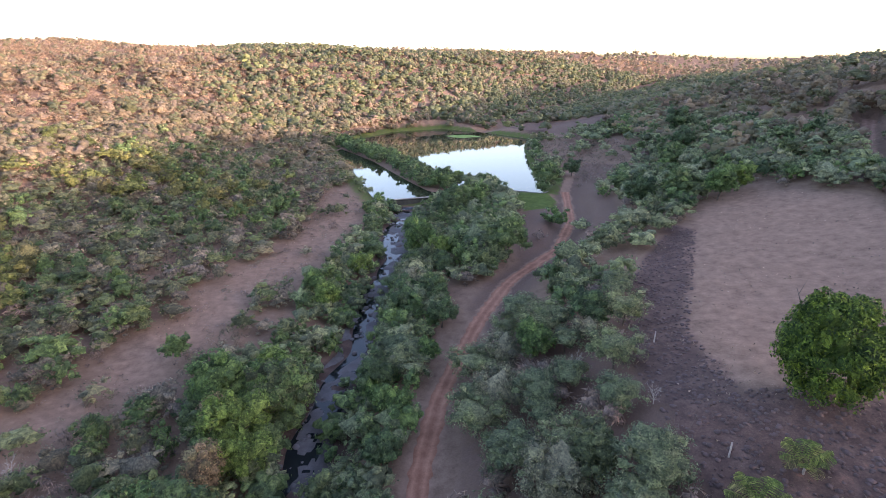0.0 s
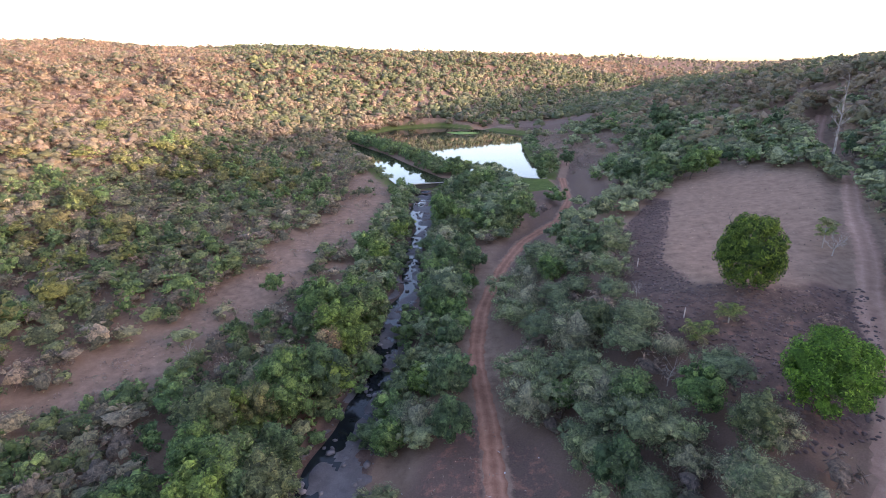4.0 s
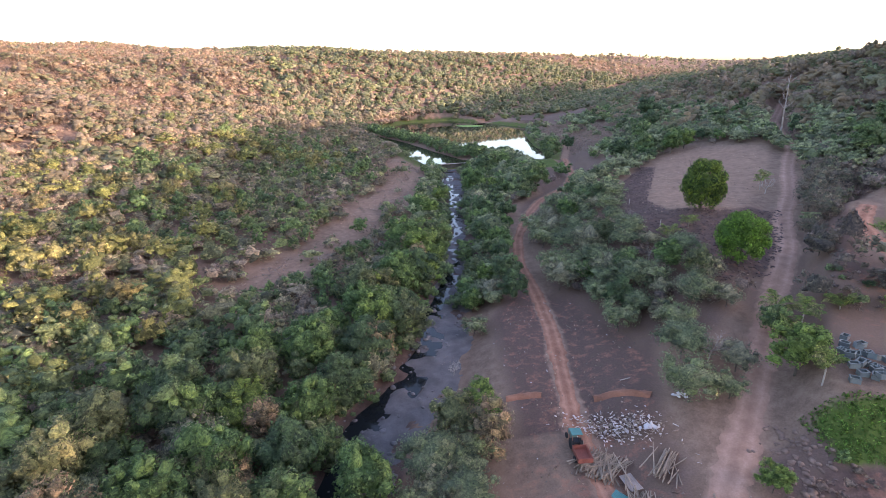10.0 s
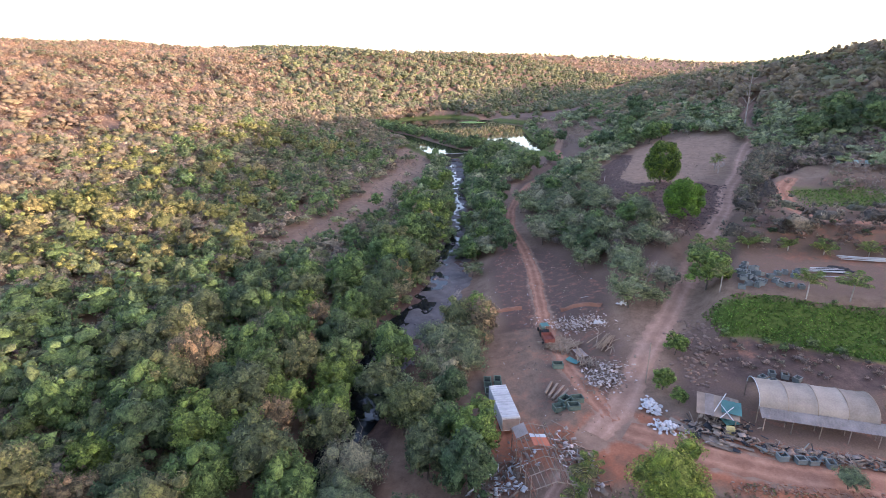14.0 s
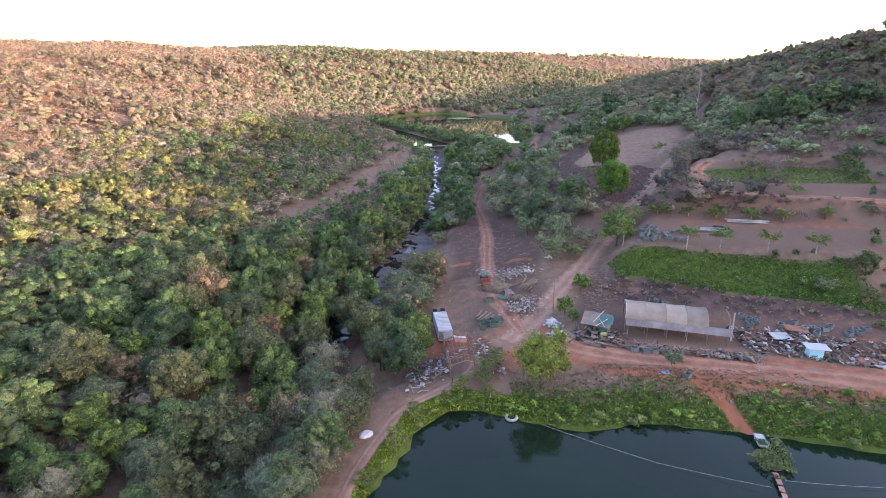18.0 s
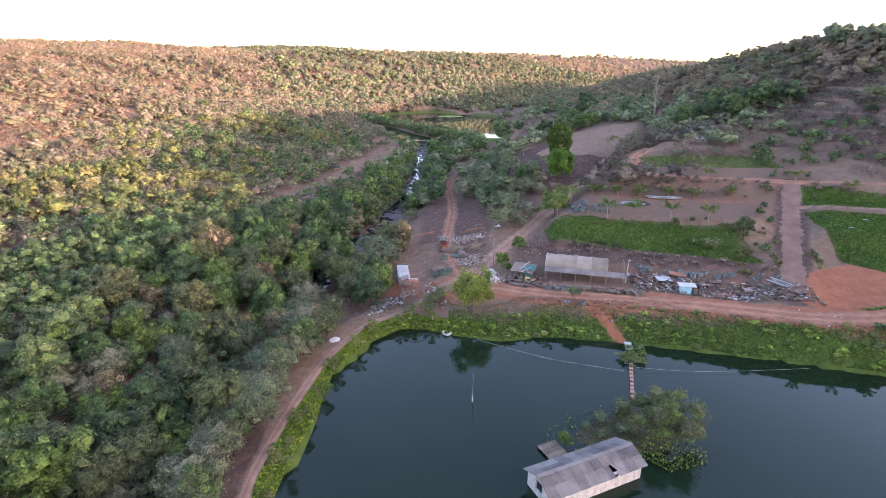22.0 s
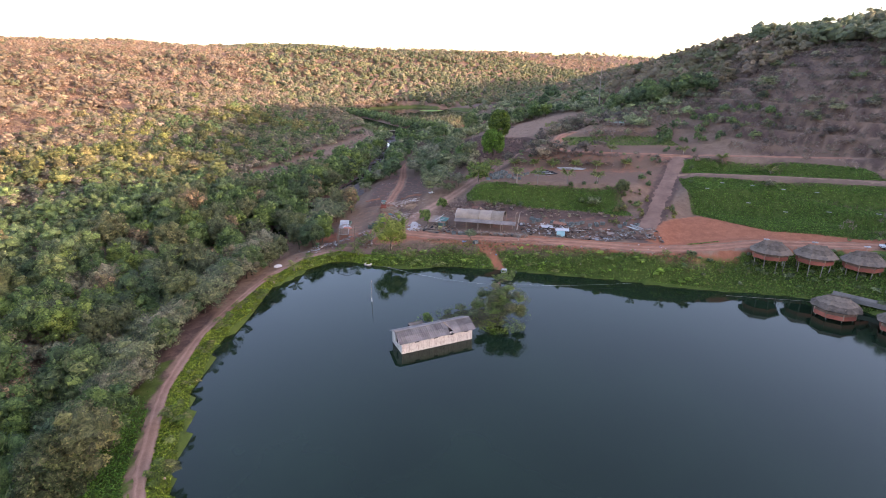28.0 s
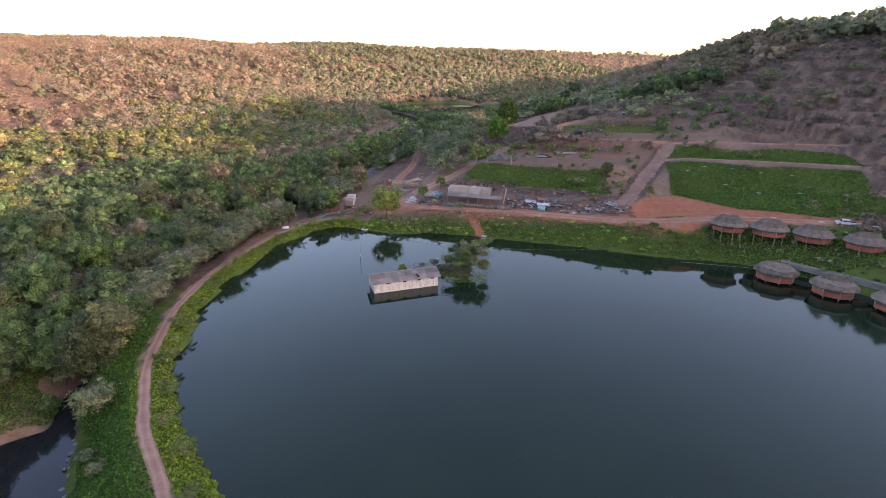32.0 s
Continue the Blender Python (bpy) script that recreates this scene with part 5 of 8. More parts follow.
GREEN_REED = plain("green_reeds", (0.10, 0.16, 0.04), 0.95, 0.5, 1.5, bump=0.8)
GRASSY = plain("rank_grass_soil", (0.085, 0.085, 0.045), 0.95, 0.6, 1.5, bump=0.7)
mound("islet", ISLET, 0.3, GRASSY, "small overgrown islet beside the flooded house", "islet")
mound("reed_islet", ((-13, 360), (-2, 368), (6, 366), (16, 358), (8, 350), (-4, 348)), 6.7, GREEN_REED, "low bright green reed islet in the reservoir", "reeds", 5, 8)
mound("reed_islet", ((26, 366), (36, 370), (48, 366), (44, 359), (32, 358)), 6.7, GREEN_REED, "low bright green reed islet in the reservoir", "reeds", 5, 9)
mound("mud_spit", ((21.4, -61.5), (26.6, -61.8), (26.0, -65), (24.8, -67.6), (22.8, -68.2), (21.6, -65.5)), 0.5, GRASSY, "weedy mud spit at the head of the footbridge", "spit", 5, 3)


def deck():
    d = thing("floating_deck", "weathered plank deck floating beside the islet", "deck", (6.2, -86.9, 0.1), 25)
    for k in range(9):
        bm = bmesh.new()
        box(bm, (2.7, 0.27, 0.05), (0.03 * (k % 3), -1.3 + k * 0.3, 0.16), 0.01 * (k % 2))
        part("plank", bm, TIMBER, d)
    for y in (-1.1, 1.0):
        bm = bmesh.new()
        box(bm, (2.6, 0.16, 0.26), (0, y, -0.1))
        part("float_beam", bm, DARK, d)
    bm = bmesh.new()
    rod(bm, (1.3, 1.3, -1.2), (1.3, 1.3, 1.1), 0.06)
    part("mooring_post", bm, TIMBER, d)


deck()


def plank_bridge():
    b = thing("plank_bridge", "narrow footbridge of reddish planks to the islet", "footbridge", (0, 0, 0))
    a, e = Vector((22.9, -66.9, 0.35)), Vector((19.9, -76.4, 0.35))
    d = (e - a).normalized()
    rz = math.atan2(d.y, d.x)
    n = 9
    for k in range(n):
        bm = bmesh.new()
        p = a + (e - a) * ((k + 0.5) / n)
        box(bm, (0.85, 0.55, 0.07), (p.x, p.y, p.z + 0.03 * math.sin(k * 2.1)), rz + 0.06 * math.sin(k * 1.7))
        part("plank", bm, plank_red, b)
    for k in range(4):
        p = a + (e - a) * (k / 3)
        bm = bmesh.new()
        rod(bm, (p.x, p.y, -1.6), (p.x, p.y, 0.34), 0.07)
        part("post", bm, TIMBER, b)


plank_red = plain("reddish_planks", (0.36, 0.20, 0.15), 0.85, 0.3, 3.0)
plank_bridge()


def pole_in_water():
    p = thing("marker_pole", "tall thin white pole standing in the pond", "pole", (-3.0, -76.6, 0))
    bm = bmesh.new()
    rod(bm, (0, 0, -2), (0.02, 0, 0.75), 0.11, 0.1, 8)
    part("base_sleeve", bm, WHITE_STEEL, p, "white sleeve at the waterline")
    bm = bmesh.new()
    rod(bm, (0.02, 0, 0.7), (0.1, 0.05, 4.4), 0.045, 0.03, 8)
    part("shaft", bm, STEEL, p)


pole_in_water()


def rope_line(name, pts, sag, label, rad=0.014):
    cu = bpy.data.curves.new(name, 'CURVE')
    cu.dimensions, cu.bevel_depth, cu.bevel_resolution = '3D', rad, 1
    out = []
    for p, q in zip(pts, pts[1:]):
        for k in range(12):
            f = k / 12
            out.append((p[0] + (q[0] - p[0]) * f, p[1] + (q[1] - p[1]) * f, p[2] + (q[2] - p[2]) * f - sag * 4 * f * (1 - f)))
    out.append(pts[-1])
    sp = cu.splines.new('POLY')
    sp.points.add(len(out) - 1)
    for a, b in zip(sp.points, out):
        a.co = (*b, 1)
    cu.materials.append(ROPE)
    return tagged(new(name, cu), label, "rope")


rope_line("net_rope", [(-2.6, -57.9, 0.25), (9.8, -65.1, 0.22), (20.9, -69.5, 0.6)], 0.1, "pale rope stretched over the pond to the footbridge")
rope_line("net_rope", [(23.0, -68.5, 0.6), (33, -69.2, 0.25), (50, -69.0, 0.7)], 0.1, "pale rope stretched over the pond to the bank")


def tyre_float(x, y, z):
    bm = bmesh.new()
    n, m = 20, 8
    rows = [[bm.verts.new(((0.72 + 0.2 * math.cos(b)) * math.cos(a), (0.72 + 0.2 * math.cos(b)) * math.sin(a), 0.2 * math.sin(b))) for b in (2 * math.pi * j / m for j in range(m))] for a in (2 * math.pi * i / n for i in range(n))]
    for i in range(n):
        for j in range(m):
            bm.faces.new((rows[i][j], rows[(i + 1) % n][j], rows[(i + 1) % n][(j + 1) % m], rows[i][(j + 1) % m]))
    return single("tyre_float", bm, PALE_RUBBER, "pale old tyre ring lying at the water's edge", "tyre", (x, y, z), 0, "", True)


tyre_float(-6.4, -56.2, 0.15)


def raft(x, y, rz):
    f = thing("bamboo_raft", "small yellowish bamboo raft at the pond edge", "raft", (x, y, 0.08), rz)
    for k in range(6):
        bm = bmesh.new()
        rod(bm, (-1.2, -0.4 + 0.16 * k, 0), (1.2 + 0.1 * (k % 2), -0.4 + 0.16 * k, 0), 0.075)
        part("bamboo_pole", bm, straw, f)
    for s in (-0.8, 0.8):
        bm = bmesh.new()
        rod(bm, (s, -0.5, 0.1), (s, 0.5, 0.1), 0.04)
        part("cross_pole", bm, straw, f)


straw = plain("dry_bamboo", (0.42, 0.36, 0.16), 0.8, 0.3, 3.0)
raft(-1.6, -57.2, -20)


def punt(x, y, z, rz):
    """A short flat boat with square ends and a half deck."""
    b = thing("flat_boat", "small white flat-bottomed boat drawn up at the pier", "boat", (x, y, z), rz)
    bm = bmesh.new()
    prof = [(-1.15, 0.16, 0.42), (-0.85, 0.0, 0.55), (0.8, 0.0, 0.58), (1.15, 0.2, 0.46)]
    sides = [[bm.verts.new((px, s * w * k, h)) for s, k, h in ((-1, 1.08, 0.48), (-1, 0.85, lowz), (1, 0.85, lowz), (1, 1.08, 0.48))] for px, lowz, w in prof]
    for a, c in zip(sides, sides[1:]):
        for k in range(3):
            bm.faces.new((a[k], a[k + 1], c[k + 1], c[k]))
    bm.faces.new(sides[0])
    bm.faces.new(sides[-1][::-1])
    part("hull", bm, WHITE_TARP, b)
    bm = bmesh.new()
    box(bm, (0.9, 1.05, 0.05), (-0.62, 0, 0.44))
    part("deck", bm, WHITE_TARP, b)
    bm = bmesh.new()
    box(bm, (1.0, 0.95, 0.04), (0.5, 0, 0.12))
    part("floor_boards", bm, TEAL, b, "green painted floor boards")
    for s in (-1, 1):
        bm = bmesh.new()
        box(bm, (2.2, 0.07, 0.06), (0, s * 0.6, 0.46))
        part("gunwale", bm, TEAL, b, "green painted rim")


punt(24.3, -61.6, 0.22, -100)


# ---------------------------------------------------------------- fish tubs and crates
def tub_master(name, mat, label, group, sx=1.25, sy=0.95, h=0.75, inside=DARK):
    t = thing(name, label, "tub", (0, 0, -50), 0, group)
    w = 0.06
    for x, y, a, b in ((0, -sy / 2, sx, w), (0, sy / 2, sx, w), (-sx / 2, 0, w, sy), (sx / 2, 0, w, sy)):
        bm = bmesh.new()
        box(bm, (a + w * (a > b), b + w * (b > a) * 0, h), (x, y, 0))
        part("side", bm, mat, t)
    # bottom is near black: the tub's inner shade put into its colour
    bm = bmesh.new()
    box(bm, (sx - w, sy - w, 0.1), (0, 0, 0.02))
    part("bottom", bm, inside, t)
    bm = bmesh.new()
    for x, y, a, b in ((0, -sy / 2, sx + 0.14, 0.13), (0, sy / 2, sx + 0.14, 0.13), (-sx / 2, 0, 0.13, sy - 0.13), (sx / 2, 0, 0.13, sy - 0.13)):
        box(bm, (a, b, 0.06), (x, y, h + 0.002))
    part("rim", bm, mat, t)
    return t


tub_a = tub_master("fish_tub", TUB_BLUE, "open blue-grey plastic fish tub on bare soil", "fish tubs", 1.0, 0.75, 0.6)
tub_b = tub_master("fish_tub", TUB_GREEN, "open dark green plastic tub on the yard", "green tubs", 1.5, 1.0, 0.7)
rt = np.random.default_rng(21)


def set_on(ob, x, y, rz, lift=0.0, tilt=(0, 0)):
    copy_thing(ob, pose(x, y, gz(x, y) + lift, tilt[0], tilt[1], rz))


for k in range(26):    # heap of tubs on the terrace
    x, y = 28.0 + rt.normal(0, 2.0), -10.6 + rt.normal(0, 2.4)
    set_on(tub_a, x, y, rt.uniform(0, 180), 0.0 if k < 18 else 0.55, (0, 0) if k < 18 else (rt.uniform(-18, 18), rt.uniform(-18, 18)))
for x, y in ((33.2, -9.6), (34.6, -9.3), (36.0, -9.9), (35.3, -11.0), (32.4, -14.2), (33.8, -15.0), (37.2, -9.0)):
    set_on(tub_a, x, y, rt.uniform(0, 90))
for x, y in ((19.4, -31.2), (20.8, -30.8), (20.3, -32.1), (22.2, -31.4), (23.4, -32.2)):
    set_on(tub_a, x, y, rt.uniform(0, 90))
for k in range(20):    # tubs standing east of the shed
    x = rt.uniform(34, 60)
    set_on(tub_a, x, -38.3 - 0.25 * (x - 34) + rt.normal(0, 1.0), rt.uniform(0, 90))
for x, y, a in ((26.5, -61.2, 8), (26.6, -62.3, 10)):    # two tubs beside the boat
    set_on(tub_a, x, y, a, 0.05)
for x, y in ((18.5, -52.6), (13.6, -45.3), (15.2, -45.9), (16.4, -46.1), (18.0, -46.6)):
    set_on(tub_a, x, y, rt.uniform(0, 90))
for x, y, a in ((-6.6, -23.8, 0), (-7.4, -32.2, 40), (-5.8, -32.4, 10), (-6.6, -33.9, 5), (-8.4, -33.4, 15)):
    set_on(tub_b, x, y, a)
for k in range(6):     # two rows of dark crates behind the lorry
    set_on(tub_b, -17.2 + 1.5 * (k % 2), -27.8 + 1.35 * (k // 2), 86)
for o in (tub_a, tub_b):
    for c in (*o.children_recursive, o):
        bpy.data.objects.remove(c)


# ---------------------------------------------------------------- lorry body and sheds in the yard
def lorry_box():
    z = gz(-15.6, -33)
    b = thing("lorry_body", "white box lorry body with a ribbed roof in the yard", "lorry", (-15.7, -33.0, z), 8)
    bm = bmesh.new()
    box(bm, (2.4, 7.4, 1.95), (0, 0, 0.55))
    softened(bm, 0.04)
    part("box", bm, WHITE_STEEL, b)
    for k in range(14):
        bm = bmesh.new()
        box(bm, (2.3, 0.3, 0.05), (0, -3.4 + k * 0.52, 2.5))
        part("roof_rib", bm, WHITE_STEEL, b)
    bm = bmesh.new()
    for x in (-0.8, 0.8):
        box(bm, (0.14, 7.2, 0.25), (x, 0, 0.3))
    part("chassis", bm, RUST, b)
    for y in (-2.4, 1.2, 2.4):
        for x in (-1.0, 1.0):
            bm = bmesh.new()
            rod(bm, (x - 0.14, y, 0.42), (x + 0.14, y, 0.42), 0.42, 0.42, 14)
            part("wheel", bm, RUBBER, b)
    bm = bmesh.new()
    box(bm, (2.2, 0.06, 1.6), (0, -3.74, 0.7))
    part("rear_door", bm, STEEL, b)


lorry_box()


def pole_frame():
    z = gz(-13, -45.3)
    f = thing("pole_frame_building", "unfinished building frame of thin poles in the yard", "building frame", (-13.0, -45.3, z), 8)
    L, W, H = 9.4, 4.0, 2.7
    for i in range(6):
        y = -L / 2 + i * L / 5
        for x in (-W / 2, W / 2):
            bm = bmesh.new()
            rod(bm, (x, y, -0.3), (x, y, H), 0.07, 0.055)
            part("post", bm, TIMBER, f)
        bm = bmesh.new()
        rod(bm, (-W / 2 - 0.3, y, H), (0, y, H + 0.75), 0.05)
        part("rafter", bm, TIMBER, f)
        bm = bmesh.new()
        rod(bm, (W / 2 + 0.3, y, H), (0, y, H + 0.75), 0.05)
        part("rafter", bm, TIMBER, f)
    for k in range(9):
        x = -W / 2 - 0.2 + k * (W + 0.4) / 8
        zz = H + 0.06 + 0.72 * (1 - abs(x) / (W / 2 + 0.3))
        bm = bmesh.new()
        rod(bm, (x, -L / 2 - 0.3, zz), (x, L / 2 + 0.3, zz), 0.04)
        part("purlin", bm, RUST if k % 3 == 0 else TIMBER, f)
    for x in (-W / 2, W / 2):
        for zz in (0.9, 1.8):
            bm = bmesh.new()
            rod(bm, (x, -L / 2, zz), (x, L / 2, zz), 0.04)
            part("rail", bm, RUST, f)
    bm = bmesh.new()
    quad(bm, (-0.6, 0.9, H + 0.72), (1.3, 0.9, H + 0.43), (1.3, 2.3, H + 0.43), (-0.6, 2.3, H + 0.72), 0.05)
    part("orange_sheet", bm, ORANGE, f, "bright orange roofing panel")
    bm = bmesh.new()
    quad(bm, (-0.6, 2.35, H + 0.74), (1.3, 2.35, H + 0.45), (1.3, 2.9, H + 0.45), (-0.6, 2.9, H + 0.74), 0.05)
    part("white_sheet", bm, WHITE_STEEL, f, "white roofing panel")
    bm = bmesh.new()
    quad(bm, (-W / 2, 3.0, H + 0.12), (-0.6, 3.0, H + 0.72), (-0.6, 5.0, H + 0.72), (-W / 2, 5.0, H + 0.12), 0.04)
    part("grey_sheet", bm, STEEL, f)
    bm = bmesh.new()
    box(bm, (2.2, 0.12, 0.9), (0.3, -L / 2, 0.4))
    part("front_board", bm, TIMBER, f)


pole_frame()


def tunnel_shed():
    x0, y0, x1, y1 = 14.2, -38.6, 29.0, -42.8
    rz = math.atan2(y1 - y0, x1 - x0)
    L, W, eave, rise = math.hypot(x1 - x0, y1 - y0), 5.6, 2.0, 1.7
    cx, cy = (x0 + x1) / 2 + 0.6, (y0 + y1) / 2 + 2.0
    z = gz(cx, cy - 1)
    s = thing("tunnel_shed", "long work shed under a sagging faded tarpaulin vault", "shed", (cx, cy, z), math.degrees(rz))
    r = np.random.default_rng(8)
    bays = 5
    for b in range(bays):
        if b == bays - 1:
            continue
        bm = bmesh.new()
        nu, nv = 10, 14
        grid = []
        for i in range(nu + 1):
            u = i / nu
            x = -L / 2 + (b + u) * L / bays
            sag = 0.13 * math.sin(math.pi * u)
            row = []
            for j in range(nv + 1):
                a = math.pi * j / nv
                row.append(bm.verts.new((x + r.normal(0, 0.015), -W / 2 * math.cos(a) * (1 - 0.04 * sag), eave + (rise - sag) * math.sin(a) ** 0.85 + r.normal(0, 0.02))))
            grid.append(row)
        for i in range(nu):
            for j in range(nv):
                bm.faces.new((grid[i][j], grid[i + 1][j], grid[i + 1][j + 1], grid[i][j + 1]))
        part("tarpaulin", bm, TARP, s, smooth=True)
    for b in range(bays + 1):
        bm = bmesh.new()
        x = -L / 2 + b * L / bays
        pts = [(x, -W / 2 * math.cos(a), eave + 0.02 + rise * math.sin(a) ** 0.85) for a in (math.pi * j / 12 for j in range(13))]
        rings = [[bm.verts.new(Vector(p) + Vector((0.05 * math.cos(t), 0.05 * math.sin(t), 0.05 * math.sin(t)))) for t in (2 * math.pi * k / 5 for k in range(5))] for p in pts]
        for p, q in zip(rings, rings[1:]):
            for k in range(5):
                bm.faces.new((p[k], p[(k + 1) % 5], q[(k + 1) % 5], q[k]))
        part("hoop", bm, WHITE_STEEL if b == 0 else POLE_WOOD, s)
        for y in (-W / 2, W / 2):
            bm = bmesh.new()
            rod(bm, (x, y, -0.3), (x, y, eave + 0.05), 0.07)
            part("post", bm, TIMBER, s)
    bm = bmesh.new()
    n = 90
    top = [bm.verts.new((-L / 2 + L * 1.02 * i / n, -W / 2 + 0.15, eave + 0.02 + 0.03 * (i % 2))) for i in range(n + 1)]
    low = [bm.verts.new((-L / 2 + L * 1.02 * i / n, -W / 2 - 1.5, eave - 0.55 + 0.03 * (i % 2))) for i in range(n + 1)]
    for i in range(n):
        bm.faces.new((low[i], low[i + 1], top[i + 1], top[i]))
    part("awning", bm, ASBESTOS, s, "grey corrugated awning sheet")
    for i in range(6):
        bm = bmesh.new()
        x = -L / 2 + 0.4 + i * (L - 0.8) / 5
        rod(bm, (x, -W / 2 - 1.4, -0.3), (x, -W / 2 - 1.4, eave - 0.5), 0.06)
        part("awning_post", bm, TIMBER, s)
    bm = bmesh.new()
    rod(bm, (L / 2 + 0.5, -W / 2 + 0.5, -0.2), (L / 2 + 0.9, -0.4, 3.9), 0.13, 0.1, 8)
    part("leaning_pole", bm, WHITE_BARK, s, "thick pale leaning pole")


tunnel_shed()


def crumpled(name, x, y, rx, ry, h, mat, label, category, seed, rz=0.0):
    """A heap under a crumpled sheet."""
    bm = bmesh.new()
    bmesh.ops.create_icosphere(bm, subdivisions=3, radius=1)
    r = np.random.default_rng(seed)
    off = r.uniform(0, 50)
    for v in bm.verts:
        p = v.co.copy()
        k = 1 + 0.34 * noise.noise(p * 2.1 + Vector((off, 0, 0))) + 0.2 * noise.noise(p * 5 + Vector((off, 3, 0)))
        v.co = Vector((p.x * rx * k, p.y * ry * k, max(-0.12, p.z * h * k)))
    return single(name, bm, mat, label, category, (x, y, gz(x, y)), rz)


def sack_heap(name, x, y, rx, ry, h, n, label, seed):
    """Filled sacks thrown on a heap, each a flattened lump."""
    r = np.random.default_rng(seed)
    heap = thing(name, label, "sacks", (x, y, gz(x, y)))
    for k in range(n):
        u, v = r.normal(0, 0.45), r.normal(0, 0.45)
        o = new("sack", SACKS[int(r.integers(0, 3))])
        o.parent = heap
        o.matrix_basis = Matrix.Translation((u * rx, v * ry, max(0.1, h * math.exp(-2 * (u * u + v * v)) * r.uniform(0.3, 1.0)))) @ Euler((r.normal(0, 0.5), r.normal(0, 0.5), r.uniform(0, 6.3))).to_matrix().to_4x4() @ Matrix.Diagonal((r.uniform(0.25, 0.42), r.uniform(0.18, 0.28), r.uniform(0.1, 0.18), 1))


def sack_mesh(seed):
    r = np.random.default_rng(seed)
    bm = bmesh.new()
    bmesh.ops.create_icosphere(bm, subdivisions=1, radius=1)
    for w in bm.verts:
        w.co += Vector(r.normal(0, 0.1, 3))
    return mesh_from("sack", bm, WHITE_TARP, False)


SACKS = [sack_mesh(k) for k in (5, 6, 7)]
sack_heap("sack_pile", 3.4, -34.6, 1.5, 2.0, 1.1, 80, "large heap of filled white sacks by the road", 1)
sack_heap("sack_pile", 3.6, -39.0, 1.8, 1.3, 0.9, 70, "low heap of filled white sacks by the road", 2)
sack_heap("sack_pile", 7.6, -9.0, 0.8, 0.5, 0.5, 14, "few white sacks beside the dirt road", 3)
sack_heap("sack_pile", 2.2, -13.2, 1.2, 0.6, 0.5, 20, "crumpled white sacks beside the rubble", 4)
crumpled("soil_mound", 43.5, -9.0, 2.6, 1.0, 1.0, DARK, "dark heap of charred earth on the terrace", "heap", 6, -15)
crumpled("sack_pile", -25.3, -61.5, 0.9, 0.6, 0.5, WHITE_TARP, "white sacks lying beside the footpath", "sacks", 7, 40)


def scraps(name, label, category, place, n, lo, hi, mats, seed, tall=0.25, thin=False):
    """Scrap and rubbish lying about, one mesh of kind stuff."""
    r = np.random.default_rng(seed)
    vs, fs, ms = [], [], []
    for k in range(n):
        x, y = place(r)
        long = r.random() < 0.45
        sx, sy, sz = r.uniform(lo, hi) * (1.7 if long else 0.85), r.uniform(lo, hi) * (0.14 if long else 0.6), r.uniform(0.015, 0.05) if r.random() < 0.7 else r.uniform(0.03, 0.03 + 0.3 * min(tall, hi))
        a, tx, ty = r.uniform(0, 6.3), r.normal(0, 0.3), r.normal(0, 0.3)
        c = np.array([[i, j, m] for m in (0, 1) for i, j in ((-1, -1), (1, -1), (1, 1), (-1, 1))], float) * (sx / 2, sy / 2, sz) + r.normal(0, 0.04 * lo, (8, 3))
        c[:, 2] += c[:, 0] * tx + c[:, 1] * ty
        v = np.stack([c[:, 0] * math.cos(a) - c[:, 1] * math.sin(a) + x, c[:, 0] * math.sin(a) + c[:, 1] * math.cos(a) + y, c[:, 2] + gz(x, y) + 0.05 + (r.uniform(0, tall) if tall > 0.3 else 0)], 1)
        vs.append(v)
        fs.append(np.array(((3, 2, 1, 0), (4, 5, 6, 7), (0, 1, 5, 4), (1, 2, 6, 5), (2, 3, 7, 6), (3, 0, 4, 7))) + 8 * k)
        ms.append(np.full(6, r.integers(0, len(mats))))
    me = mesh_of(name, np.concatenate(vs), np.concatenate(fs), mats)
    me.polygons.foreach_set("material_index", np.concatenate(ms).astype(np.int32))
    return tagged(new(name, me), label, category, kind="stuff")


JUNK = [TIMBER, STEEL, RUBBLE_G, TIMBER, TUB_BLUE, RUST, DARK, POLE_WOOD]


def around(cx, cy, sx, sy, ang=0.0):
    c, s = math.cos(radians(ang)), math.sin(radians(ang))

    def place(r):
        u, v = r.normal(0, sx), r.normal(0, sy)
        return cx + u * c - v * s, cy + u * s + v * c
    return place


def along_shed(x0, x1, y0, slope, wide):
    return lambda r: ((q := r.uniform(x0, x1)), y0 + slope * (q - x0) + r.uniform(-wide, wide))


scraps("rubble_heap", "broken white and grey rubble dumped in the yard", "rubble", around(-1.4, -12.0, 2.6, 1.2, -20), 700, 0.12, 0.42, [RUBBLE_W, RUBBLE_W, RUBBLE_G, POLE_WOOD], 31, 0.5)
scraps("rubble_heap", "broken white and grey rubble dumped in the yard", "rubble", around(-0.6, -27.8, 1.8, 1.5, 40), 520, 0.14, 0.55, [RUBBLE_W, RUBBLE_W, RUBBLE_G, TIMBER], 32, 0.55)
scraps("scrap_heap", "white scrap and sheets dumped beside the path", "scrap", around(-17.5, -46.5, 1.3, 3.4, -30), 420, 0.2, 0.9, [WHITE_STEEL, WHITE_STEEL, STEEL, TIMBER, RUBBLE_G, RUST], 33, 0.45)
scraps("scrap_heap", "timber and metal scrap lying in front of the shed", "scrap", along_shed(12, 31, -43.6, -0.29, 0.9), 620, 0.25, 1.0, JUNK, 34, 0.5)
